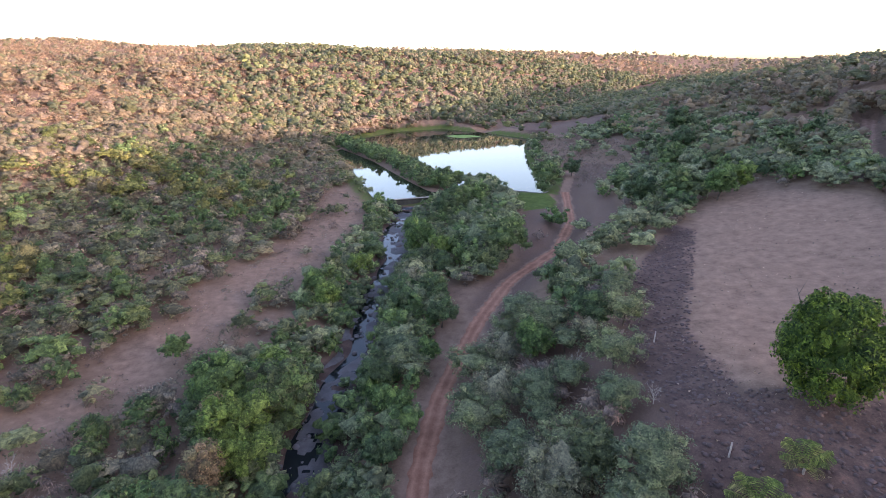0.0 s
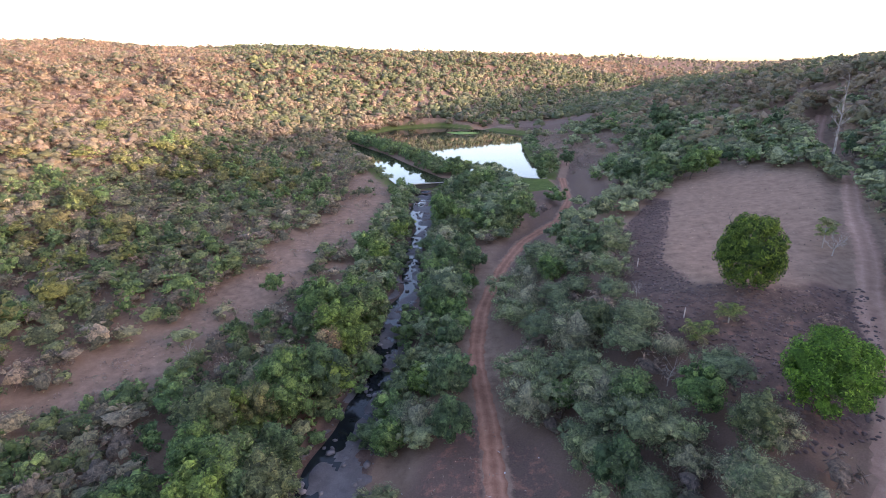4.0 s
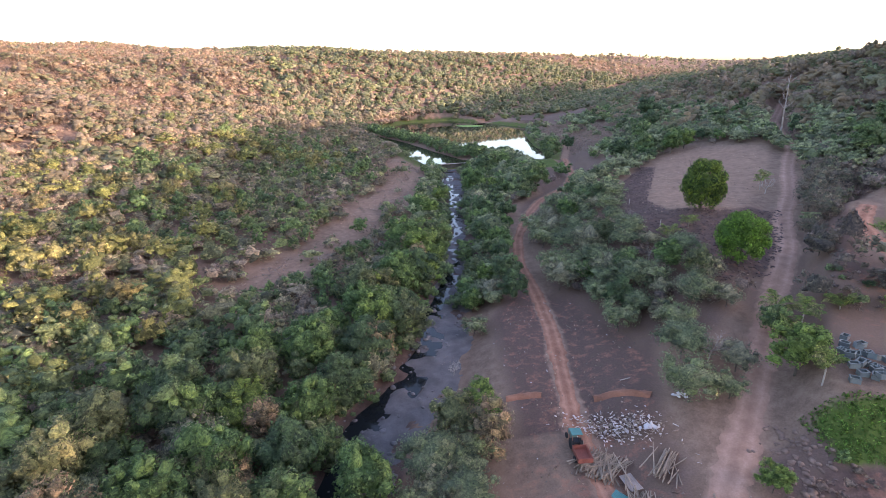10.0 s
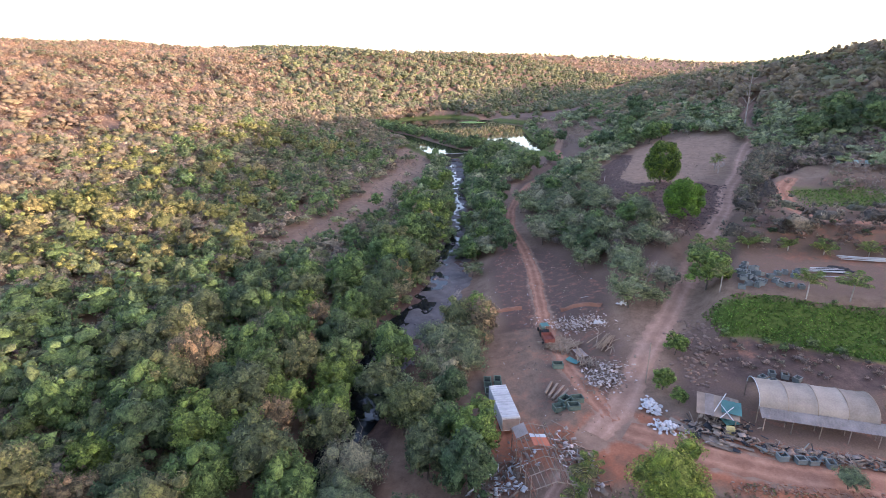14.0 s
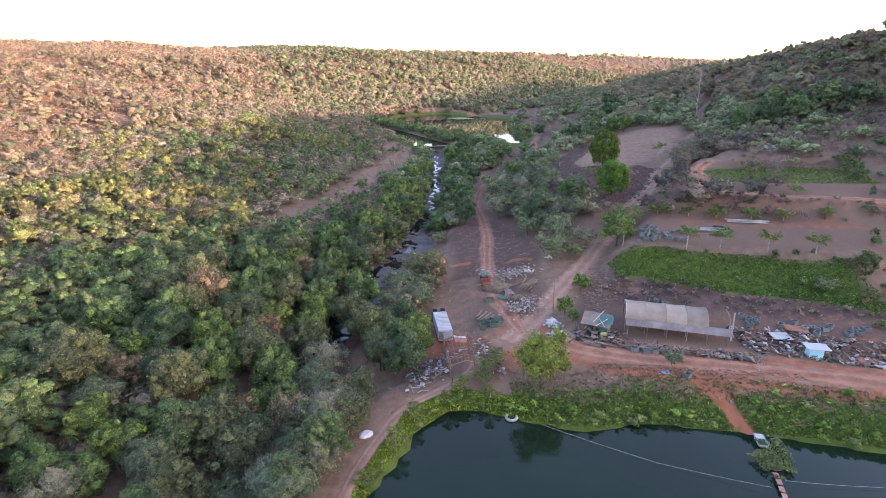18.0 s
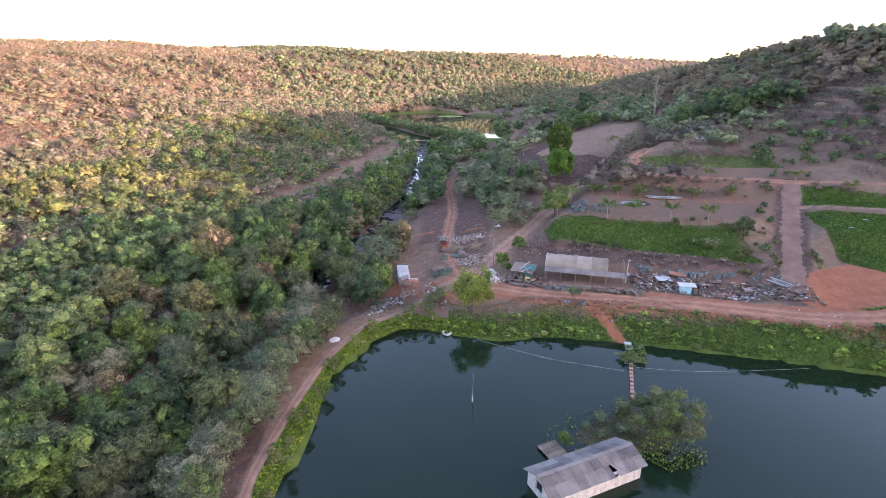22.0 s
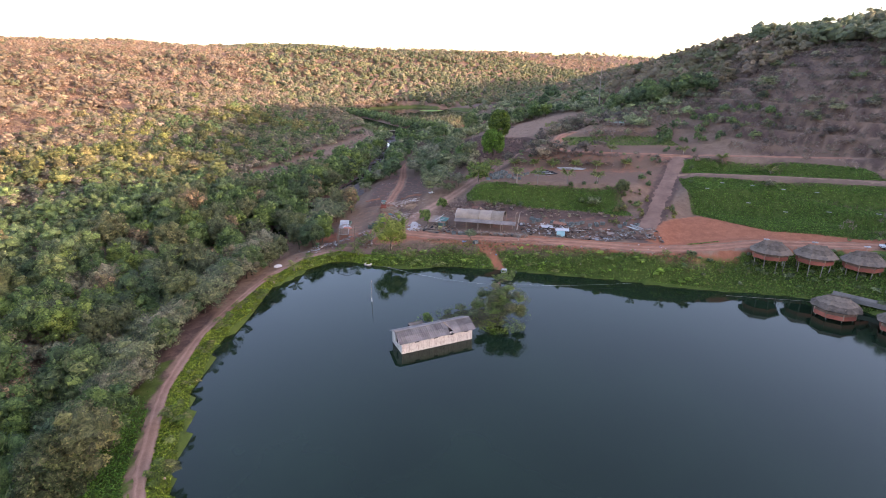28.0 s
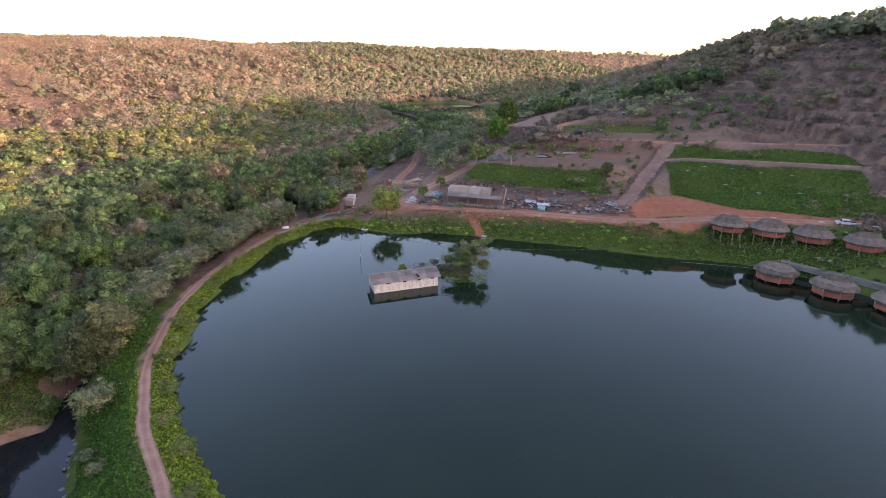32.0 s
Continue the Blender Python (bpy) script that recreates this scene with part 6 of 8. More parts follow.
scraps("scrap_heap", "sheets, planks and tubs strewn beyond the shed", "scrap", along_shed(30.5, 62, -43.0, -0.27, 3.6), 1100, 0.25, 1.1, JUNK + [WHITE_STEEL, RUBBLE_W], 35, 0.35)
scraps("scrap_heap", "boards and netting piled beside the shed end", "scrap", around(9.4, -40.3, 2.0, 1.4, -20), 230, 0.2, 1.1, [TIMBER, STEEL, DARK, POLE_WOOD, TIMBER, DARK], 36, 0.6)
scraps("scrap_heap", "rusty scrap beside the unfinished frame", "scrap", around(-8.6, -43.5, 1.0, 2.6, 10), 260, 0.25, 1.1, [RUST, TIMBER, STEEL, RUBBLE_W], 37, 0.4)
scraps("litter", "scattered scraps of white litter on bare soil", "litter", lambda r: (r.uniform(-16, 8), r.uniform(-40, 32)), 110, 0.08, 0.32, [WHITE_TARP, RUBBLE_W, STEEL], 38, 0.1)
scraps("litter", "scraps of white litter on the pond bank", "litter", lambda r: ((q := r.uniform(-2, 60)), -54.2 - 0.13 * q + r.normal(0, 1.6)), 70, 0.1, 0.45, [WHITE_TARP, RUBBLE_W, BLUE], 39, 0.12)
scraps("brick_edge", "broken red bricks lining the road edge", "bricks", along_shed(6, 34, -48.9, -0.17, 0.7), 420, 0.15, 0.45, [SOIL_RED, SOIL_RED, RUBBLE_G, RUST], 40, 0.3)


def pole_pile(x, y, rz, n, length, label, seed, mat=POLE_WOOD, fan=0.35):
    r = np.random.default_rng(seed)
    p = thing("pole_pile", label, "poles", (x, y, gz(x, y)), rz, "pole piles")
    for k in range(n):
        bm = bmesh.new()
        a = r.normal(0, fan)
        yy, zz = r.normal(0, 0.5 + 0.008 * n), 0.1 + 0.7 * k / n * (n > 8)
        l = length * r.uniform(0.6, 1.0)
        rod(bm, (-l / 2 * math.cos(a), yy - l / 2 * math.sin(a), zz), (l / 2 * math.cos(a), yy + l / 2 * math.sin(a), zz + r.uniform(0, 0.25)), 0.075, 0.05, 5)
        part("pole", bm, mat, p)


pole_pile(-4.8, -17.8, 58, 90, 5.4, "heap of peeled wooden poles in the yard", 51)
pole_pile(1.8, -19.3, 50, 30, 5.6, "long bare branches piled beside the road", 52, POLE_WOOD, 0.2)
pole_pile(-2.2, -23.0, 75, 26, 3.2, "short poles stacked on the yard", 53)
pole_pile(51.5, -5.2, -14, 12, 9.0, "long pale pipes lying on the terrace", 54, WHITE_STEEL, 0.05)
pole_pile(41.5, -9.8, -12, 9, 7.0, "long pale pipes lying on the terrace", 55, WHITE_STEEL, 0.05)
pole_pile(57.5, -47.4, -70, 10, 5.0, "ribbed white posts laid side by side", 56, WHITE_STEEL, 0.03)


def beams(x, y, rz, label):
    b = thing("beam_stack", label, "beams", (x, y, gz(x, y)), rz)
    for k in range(4):
        bm = bmesh.new()
        box(bm, (4.2 - 0.3 * k, 0.32, 0.42), (0.1 * k, -1.2 + 0.8 * k, 0.0), 0.08 * k)
        softened(bm, 0.02)
        part("beam", bm, TIMBER, b)


beams(-8.2, -29.9, 50, "old heavy timber beams lying in the yard")


def small_tractor(x, y, rz):
    t = thing("tractor", "small green tractor with a red trailer in the yard", "tractor", (x, y, gz(x, y)), rz)
    bm = bmesh.new()
    box(bm, (0.75, 1.5, 0.6), (0, 1.3, 0.65), taper=0.9)
    softened(bm, 0.05)
    part("bonnet", bm, TUB_GREEN, t, "dark green bonnet")
    bm = bmesh.new()
    box(bm, (0.9, 0.9, 0.25), (0, 0.1, 0.7))
    part("seat_deck", bm, DARK, t)
    bm = bmesh.new()
    box(bm, (1.3, 1.2, 0.07), (0, 0.2, 2.0))
    part("canopy", bm, TEAL, t, "faded teal canopy")
    for xx in (-0.55, 0.55):
        for yy in (-0.3, 0.7):
            bm = bmesh.new()
            rod(bm, (xx, yy, 0.7), (xx, yy, 2.02), 0.03)
            part("canopy_post", bm, RUST, t)
        bm = bmesh.new()
        rod(bm, (xx - 0.15, -0.1, 0.62), (xx + 0.15, -0.1, 0.62), 0.62, 0.62, 16)
        part("rear_wheel", bm, RUBBER, t)
        bm = bmesh.new()
        rod(bm, (xx - 0.09, 1.75, 0.36), (xx + 0.09, 1.75, 0.36), 0.36, 0.36, 14)
        part("front_wheel", bm, RUBBER, t)
    bm = bmesh.new()
    box(bm, (1.7, 2.4, 0.1), (0, -2.4, 0.7))
    for xx, yy, a, b in ((-0.82, -2.4, 0.07, 2.4), (0.82, -2.4, 0.07, 2.4), (0, -1.24, 1.7, 0.07), (0, -3.56, 1.7, 0.07)):
        box(bm, (a, b, 0.5), (xx, yy, 0.8))
    part("trailer_bed", bm, RED_PAINT, t, "red-brown open trailer bed")
    for xx in (-0.85, 0.85):
        bm = bmesh.new()
        rod(bm, (xx - 0.1, -2.5, 0.4), (xx + 0.1, -2.5, 0.4), 0.4, 0.4, 14)
        part("trailer_wheel", bm, RUBBER, t)


small_tractor(-6.9, -14.4, 4)


def sheet_thing(name, x, y, w, l, rz, mat, label, lift=0.15, tilt=6, category="sheet"):
    """One corrugated sheet with a slight sag."""
    bm = bmesh.new()
    n = 12
    g = [[bm.verts.new((-w / 2 + i * w / n, l * (j / 4 - 0.5), 0.03 * (i % 2) - 0.06 * math.sin(math.pi * j / 4))) for j in range(5)] for i in range(n + 1)]
    for i in range(n):
        for j in range(4):
            bm.faces.new((g[i][j], g[i + 1][j], g[i + 1][j + 1], g[i][j + 1]))
    ret = bmesh.ops.extrude_face_region(bm, geom=bm.faces[:])
    for e in ret["geom"]:
        if isinstance(e, bmesh.types.BMVert):
            e.co.z += 0.02
    ob = single(name, bm, mat, label, category)
    ob.matrix_world = pose(x, y, gz(x, y) + lift, tilt, tilt * 0.5, rz)


sheet_thing("tarpaulin_sheet", -2.4, -20.6, 1.6, 2.2, 20, STEEL, "grey sheet thrown over poles", 0.5)
sheet_thing("tarpaulin_sheet", -4.0, -22.4, 1.3, 1.8, 50, TEAL, "torn teal plastic sheet on the yard", 0.3)
sheet_thing("tarpaulin_sheet", 10.6, -39.2, 1.8, 2.2, 10, TEAL, "teal netting draped over boards", 1.0)
sheet_thing("blue_sheet", 15.9, -51.6, 1.0, 0.8, 5, BLUE, "flat blue plastic sheet beside the road", 0.12, 1)
sheet_thing("roofing_sheet", 46.5, -49.6, 3.2, 2.2, -12, RUST, "brown corrugated roofing sheets lying stacked", 0.35, 4)
sheet_thing("roofing_sheet", 52.0, -47.6, 2.6, 1.4, 20, STEEL, "grey corrugated roofing sheet lying on scrap", 0.4, 8)
sheet_thing("roofing_sheet", 40.5, -41.6, 3.4, 1.8, -15, RUST, "rust-brown roofing sheets on the scrap", 0.6, 6)
sheet_thing("roofing_sheet", 37.0, -43.4, 3.0, 2.0, 0, WHITE_STEEL, "white roofing sheets on the scrap", 0.6, 6)
sheet_thing("roofing_sheet", 8.2, -43.2, 3.8, 0.6, -32, TIMBER, "long grey board lying beside the road", 0.2, 3)
sheet_thing("roofing_sheet", 9.8, -43.0, 3.6, 0.5, -28, TIMBER, "long grey board lying beside the road", 0.25, 3)


def lean_to(x, y, rz):
    """A patched shelter of old boards and sheets with a netting on its roof."""
    h = thing("lean_to", "patched board shelter with teal netting beside the shed", "shelter", (x, y, gz(x, y)), rz)
    for px, py, ph in ((-2.0, -1.5, 1.7), (2.0, -1.5, 1.6), (-2.0, 1.5, 2.3), (2.0, 1.5, 2.2), (0, -1.5, 1.65)):
        bm = bmesh.new()
        rod(bm, (px, py, -0.3), (px + 0.05, py, ph), 0.07, 0.06)
        part("post", bm, TIMBER, h)
    for k in range(5):
        bm = bmesh.new()
        x0 = -2.3 + 0.92 * k
        quad(bm, (x0, -1.9, 1.62 + 0.04 * (k % 2)), (x0 + 0.98, -1.9, 1.6 + 0.04 * (k % 2)), (x0 + 0.98, 1.8, 2.32 + 0.05 * (k % 2)), (x0, 1.8, 2.34 + 0.05 * (k % 2)), 0.03)
        part("roof_sheet", bm, STEEL if k % 2 else TIMBER, h)
    bm = bmesh.new()
    n = 8
    g = [[bm.verts.new((0.4 + 2.2 * i / n, -1.2 + 2.2 * j / n, 1.98 + 0.27 * j / n * 1.5 + 0.06 * math.sin(i * 2.1 + j * 1.3))) for j in range(n + 1)] for i in range(n + 1)]
    for i in range(n):
        for j in range(n):
            bm.faces.new((g[i][j], g[i + 1][j], g[i + 1][j + 1], g[i][j + 1]))
    part("netting", bm, TEAL, h, "teal netting thrown over the roof", True)
    for a, b in (((0.2, -2.4, 1.9), (1.7, -0.2, 2.4)), ((1.6, -2.3, 1.9), (0.3, -0.4, 2.5)), ((-0.4, -1.4, 2.0), (0.9, 1.6, 3.0))):
        bm = bmesh.new()
        rod(bm, a, b, 0.06, 0.05)
        part("white_pole", bm, WHITE_STEEL, h, "white painted pole leaning on the roof")
    for k in range(4):
        bm = bmesh.new()
        box(bm, (0.95, 0.04, 1.25), (-1.5 + 1.0 * k, 1.46, 0.1))
        part("back_board", bm, TIMBER, h)
    bm = bmesh.new()
    box(bm, (0.9, 0.6, 0.9), (1.5, -2.3, 0), 0.1)
    part("board_box", bm, straw, h, "yellowish board box at the corner")


lean_to(9.8, -38.0, -24)
for x, y, l, rz in ((5.6, -38.6, 3.4, -55), (6.6, -40.6, 4.6, -30), (7.4, -41.6, 4.2, -38), (8.4, -42.2, 3.6, -26)):
    bm = bmesh.new()
    box(bm, (l, 0.55, 0.07), (0, 0, 0.1), 0, 0.08, -0.03)
    single("board", bm, TIMBER, "long weathered board lying beside the road", "board", (x, y, gz(x, y)), rz, "fallen boards")


def blue_booth(x, y):
    b = thing("blue_booth", "small light blue sheet booth among the scrap", "booth", (x, y, gz(x, y)), -10)
    bm = bmesh.new()
    box(bm, (1.9, 1.3, 1.5), (0, 0, 0))
    part("wall", bm, plain("light_blue_sheet", (0.30, 0.55, 0.62), 0.6, 0.2, 3.0), b)
    bm = bmesh.new()
    box(bm, (3.2, 2.0, 0.08), (0.3, 0.3, 1.55), 0, 0.05)
    part("roof", bm, WHITE_STEEL, b)


blue_booth(39.5, -47.6)


def teal_hut(x, y):
    h = thing("low_hut", "long low hut with a teal and white roof on the terrace", "hut", (x, y, gz(x, y)), -14)
    bm = bmesh.new()
    box(bm, (6.6, 2.4, 1.0), (0, 0, 0))
    part("wall", bm, WHITE_WALL, h)
    bm = bmesh.new()
    for s in (-1, 1):
        quad(bm, (-3.6, s * 1.5, 0.95), (3.6, s * 1.5, 0.95), (3.6, 0, 1.6), (-3.6, 0, 1.6), 0.05)
    part("roof", bm, plain("pale_teal_roof", (0.34, 0.47, 0.42), 0.7, 0.3, 2.0), h)
    # near-black patches on the solid wall, painted as shaded openings
    for k in range(3):
        bm = bmesh.new()
        box(bm, (0.8, 0.06, 0.6), (-2 + 2 * k, -1.24, 0.2))
        part("opening", bm, DARK, h)


teal_hut(78.0, 37.6)


def earth_bund(pts, name, label):
    mid = smooth_line(pts, 0.8)
    way = np.gradient(mid[:, :2], axis=0)
    way /= np.linalg.norm(way, axis=1, keepdims=True)
    u = np.linspace(-1, 1, 7)
    h = 0.45 * np.cos(u * math.pi / 2)
    xy = mid[:, None, :2] + np.stack([way[:, 1], -way[:, 0]], 1)[:, None] * (u[None, :, None] * 0.8)
    x, y = xy[..., 0].ravel(), xy[..., 1].ravel()
    z = ground_z(x, y) - 0.05 + h[None].repeat(len(mid), 0).ravel() * (0.8 + 0.3 * np.sin(x * 3 + y * 2))
    tagged(new(name, mesh_of(name, np.stack([x, y, z], 1), grid_faces(7, len(mid)), SOIL_RED, True)), label, "earth bank", kind="structure")


boulders("bank_stones", "brown stones tumbling down the bank beside the road", 190, lambda r: ((a := r.uniform(0, 1)), (b := r.normal(0, 1.5)), (11.2 + 5.4 * a + b, -31.5 + 15.5 * a - 0.6 * b, gz(11.2 + 5.4 * a + b, -31.5 + 15.5 * a - 0.6 * b)))[2], 0.12, 0.55, plain("brown_stone", (0.15, 0.10, 0.078), 0.9, 0.5, 2.0, bump=0.5), np.random.default_rng(71))
CLOD = plain("burnt_clods", (0.075, 0.052, 0.048), 0.95, 0.5, 2.0, bump=0.5)


def burnt_place(r):
    while True:
        x, y = r.uniform(19, 52), r.uniform(14, 112)
        if float(to_shape(BURNT, np.array([x]), np.array([y]))[0]) < 0.5:
            return x, y, gz(x, y) + 0.02


boulders("burnt_clods", "dark burnt clods and stones on the strip beside the field", 2600, burnt_place, 0.1, 0.42, CLOD, np.random.default_rng(72))
earth_bund([(-15, -3.4), (-11, -3.2), (-7.6, -4.6)], "earth_bund", "low earth bund across the yard")
earth_bund([(-3.4, -5.4), (1.5, -5.6), (5.5, -8.2)], "earth_bund", "low earth bund across the yard")

# ---------------------------------------------------------------- single trees
def leaf_mesh(name, cloud, colors, r):
    v, f, nv, ids = cloud
    me = mesh_of(name, v, f, LEAVES)
    c = np.array(colors)
    soft_normals(me, nv)
    n = int(ids.max()) + 1
    w = r.random((n, 1))
    col = c[r.integers(0, len(c), n)] * w + c[r.integers(0, len(c), n)] * (1 - w)
    colour_verts(me, "leaf", np.concatenate([col, np.ones((n, 1))], 1)[ids])
    return me


def trunk_mesh(r, height, girth, limbs, spreadw, mat, twigs=0):
    """A bent tapered trunk with limbs that fork into the crown."""
    bm = bmesh.new()
    p, way, rad = Vector((0, 0, -0.25)), Vector((r.normal(0, 0.06), r.normal(0, 0.06), 1)).normalized(), girth
    steps = 5
    forks = []
    for k in range(steps):
        q = p + way * (height * 0.62 / steps)
        rod(bm, p, q, rad, rad * 0.84, 6)
        rad *= 0.84
        if k >= 1:
            forks.append((q.copy(), rad))
        p = q
        way = (way + Vector((r.normal(0, 0.12), r.normal(0, 0.12), 0.05))).normalized()
    for k in range(limbs):
        q, rr = forks[int(r.integers(0, len(forks)))]
        a = 2 * math.pi * (k + r.random()) / limbs
        out = Vector((math.cos(a), math.sin(a), r.uniform(0.5, 1.2))).normalized()
        reach = spreadw * r.uniform(0.55, 0.95)
        m = q + out * reach * 0.5
        e = m + (out + Vector((0, 0, 0.35))).normalized() * reach * 0.5
        rod(bm, q, m, rr * 0.6, rr * 0.4, 5)
        rod(bm, m, e, rr * 0.4, rr * 0.12, 5)
        for _ in range(1 + twigs):
            tw = m + (e - m) * r.uniform(0, 0.9)
            d2 = (out + Vector(r.normal(0, 0.7, 3))).normalized()
            rod(bm, tw, tw + d2 * reach * r.uniform(0.25, 0.5), rr * 0.18, 0.012, 4)
    return mesh_from("trunk", bm, mat, True)


def tree_kind(seed, height, wide, low, cards, leaf, lobes, colors, girth, jitter=0.55, fill=0.25, slim=0.7, flat=1.0, limbs=6, mat=None, twigs=0, even=False, size=0.26, core=0.86):
    r = np.random.default_rng(seed)
    crown = leaf_mesh("crown", crown_cloud(r, lobes, cards, wide, height, low, leaf, flat, jitter, fill, slim, even, size, core), colors, r) if cards else None
    return trunk_mesh(r, height, girth, limbs, wide * 0.5, mat or BARK, twigs), crown


def plant(kinds, x, y, scale, label, name="tree", group="", rz=None, category="tree", tall=1.0, z=None):
    if name == "tree" and "thorn" in label or "feathery" in label and name == "tree":
        name = "thorn_tree"
    t = thing(name, label, category, (x, y, gz(x, y) if z is None else z), rng.uniform(0, 360) if rz is None else rz, group)
    t.scale = (scale, scale, scale * tall)
    for nm, me in zip(("trunk", "crown"), kinds):
        if me:
            o = new(nm, me)
            o.parent = t
    return t


BROAD = [tree_kind(100 + k, 8.0, 7.4, 0.8, 2300, 0.19, 44, c, 0.2, 0.7, 0.12, 0.6, size=0.22, core=0.78) for k, c in enumerate((LUSH_C, [(0.075, 0.125, 0.04), (0.10, 0.152, 0.045)], [(0.06, 0.098, 0.04), (0.078, 0.112, 0.048)],
         [(0.105, 0.16, 0.036), (0.135, 0.185, 0.044)], [(0.085, 0.104, 0.046), (0.11, 0.126, 0.055)]))]
GOLD = [tree_kind(120 + k, 8.5, 7.0, 1.0, 2200, 0.19, 40, c, 0.2, 0.7, 0.12, 0.6, size=0.22, core=0.78) for k, c in enumerate(([(0.125, 0.14, 0.052), (0.11, 0.13, 0.048)], [(0.125, 0.138, 0.055), (0.145, 0.142, 0.062)]))]
TAWNY = [tree_kind(130 + k, 8.5, 5.8, 1.4, 2200, 0.13, 26, [(0.24, 0.165, 0.09), (0.20, 0.145, 0.08), (0.16, 0.14, 0.07)], 0.18, 0.9, 0.3, 0.45, core=0.6) for k in range(2)]
FEATHER = [tree_kind(140 + k, 6.0, 7.4, 0.6, 2600, 0.15, 30, c, 0.14, 0.8, 0.3, 0.36, 0.8, 9, None, 1, False, 0.26, 0.5) for k, c in enumerate((GREY_C, [(0.165, 0.168, 0.094), (0.19, 0.182, 0.11)], [(0.115, 0.145, 0.07), (0.135, 0.155, 0.083)]))]
BARE = [tree_kind(150 + k, 5.0, 4.6, 1.5, 90, 0.10, 9, DRY_C, 0.10, 1.0, 0.6, 0.35, 1.0, 14, WHITE_BARK, 6, core=0) for k in range(2)]

# trees along the creek and the pond path, the nearest to the flight
def creek_wood(x, y):
    """Where the tall trees of the creek wood stand."""
    free = (to_shape(POND, x, y) > 4.6) & (to_shape(YARD, x, y) > 1.5) & (to_shape(STRIP, x, y) > 0.5)
    for line, half in ROADS:
        free &= to_line(line, x, y)[0] > half + 1.9
    d = side(x, y)
    pool = (y < -126) & (y > -160) & (d > -9 - 4 * (y < -148))
    west = (d < -3.2) & (d > -33 + 18 * ease(-15, 25, y))
    shut = (y < -8) & (d > -3.4 + 8 * ease(-26, -16, y)) & (d < 19)
    return 0.93 * free * (west | shut) * ~pool


rt2 = np.random.default_rng(77)
made = 0
spots = spread(rt2, -90, -14, -165, 60, 5.3, creek_wood, 0.72, 1.2)
for x, y, z, s in spots:
    if made >= 270:
        break
    d = float(side(np.array([x]), np.array([y]))[0])
    east = d > 0 or (y < -60 and d > -4)
    u = rt2.random()
    if east and y > -125 and u < (0.36 if y < -60 else 0.25):
        plant(FEATHER[int(rt2.integers(0, 3))], x, y, s * 0.95, "grey-green feathery thorn tree beside the pond path", group="creek trees")
    elif u < 0.66:
        plant(BROAD[int(rt2.integers(0, 5))], x, y, s, "dense dark green broadleaf tree in the creek wood", group="creek trees")
    elif u < (0.82 if y > -40 else 0.74):
        plant(GOLD[int(rt2.integers(0, 2))], x, y, s, "yellow-green broadleaf tree in the creek wood", group="creek trees")
    elif u < 0.88:
        plant(TAWNY[int(rt2.integers(0, 2))], x, y, s * 0.9, "tawny half-bare tree in the creek wood", group="creek trees")
    else:
        plant(FEATHER[int(rt2.integers(0, 3))], x, y, s, "grey-green feathery tree in the creek wood", group="creek trees")
    made += 1

MANGO = tree_kind(200, 10.6, 10.6, 0.0, 13000, 0.17, 130, [(0.05, 0.088, 0.017), (0.10, 0.155, 0.021), (0.036, 0.066, 0.017), (0.13, 0.185, 0.024)], 0.45, 0.8, 0.1, 0.5, even=True, size=0.16, core=0.7)
plant(MANGO, 33.9, 44.2, 0.97, "large round dark green mango tree at the field edge", "mango_tree", tall=1.28, z=gz(33.9, 44.2) - 1.1)
BRIGHT = tree_kind(201, 9.6, 9.6, 0.2, 9000, 0.17, 80, [(0.082, 0.165, 0.02), (0.125, 0.22, 0.027), (0.06, 0.12, 0.02)], 0.32, 0.8, 0.12, 0.5, even=True, size=0.19, core=0.72)
plant(BRIGHT, 29.0, 19.2, 1.0, "bright green tree on dark burnt soil", "tree", tall=1.1, z=gz(29.0, 19.2) - 0.4)
WILLOW = tree_kind(202, 7.2, 6.4, 0.3, 5600, 0.15, 30, [(0.17, 0.21, 0.035), (0.21, 0.23, 0.05), (0.12, 0.17, 0.03)], 0.18, 0.9, 0.3, 0.3, core=0.6)
plant(WILLOW, -1.5, -51.0, 1.25, "yellow-green feathery tree on the pond bank", "tree")
ROUND = tree_kind(203, 9.4, 7.8, 0.2, 7500, 0.16, 90, [(0.075, 0.098, 0.036), (0.10, 0.12, 0.046), (0.06, 0.08, 0.03), (0.135, 0.14, 0.065)], 0.3, 0.8, 0.12, 0.5, even=True, size=0.17, core=0.7)
plant(ROUND, -28.6, -126.0, 1.0, "large round olive-green tree below the pond bank", "tree")
BROWN = tree_kind(145, 6.2, 6.8, 0.7, 2400, 0.15, 28, [(0.155, 0.125, 0.09), (0.13, 0.11, 0.078), (0.175, 0.145, 0.10), (0.13, 0.128, 0.075)], 0.14, 0.8, 0.3, 0.3, 0.85, 9, None, 1, False, 0.24, 0.45)
for x, y, k in ((57, 43.5, 1.2), (61, 48, 1.3), (55, 37.5, 1.0), (65, 52.5, 1.2), (59.5, 40.5, 0.95), (67.5, 49, 1.1), (52, 31, 0.85), (48, 29.5, 0.75), (43.5, 20, 0.7), (71, 60, 1.1)):
    plant(BROWN, x, y, k, "half-bare brown tree beside the upper dirt road", "tree", "roadside trees")
plant(TAWNY[0], -57.5, -30.0, 1.35, "tall orange-brown tree among green trees", "tree")
plant(FEATHER[0], -22.9, -133.2, 0.8, "half-bare grey shrub on the pond bank", "shrub")
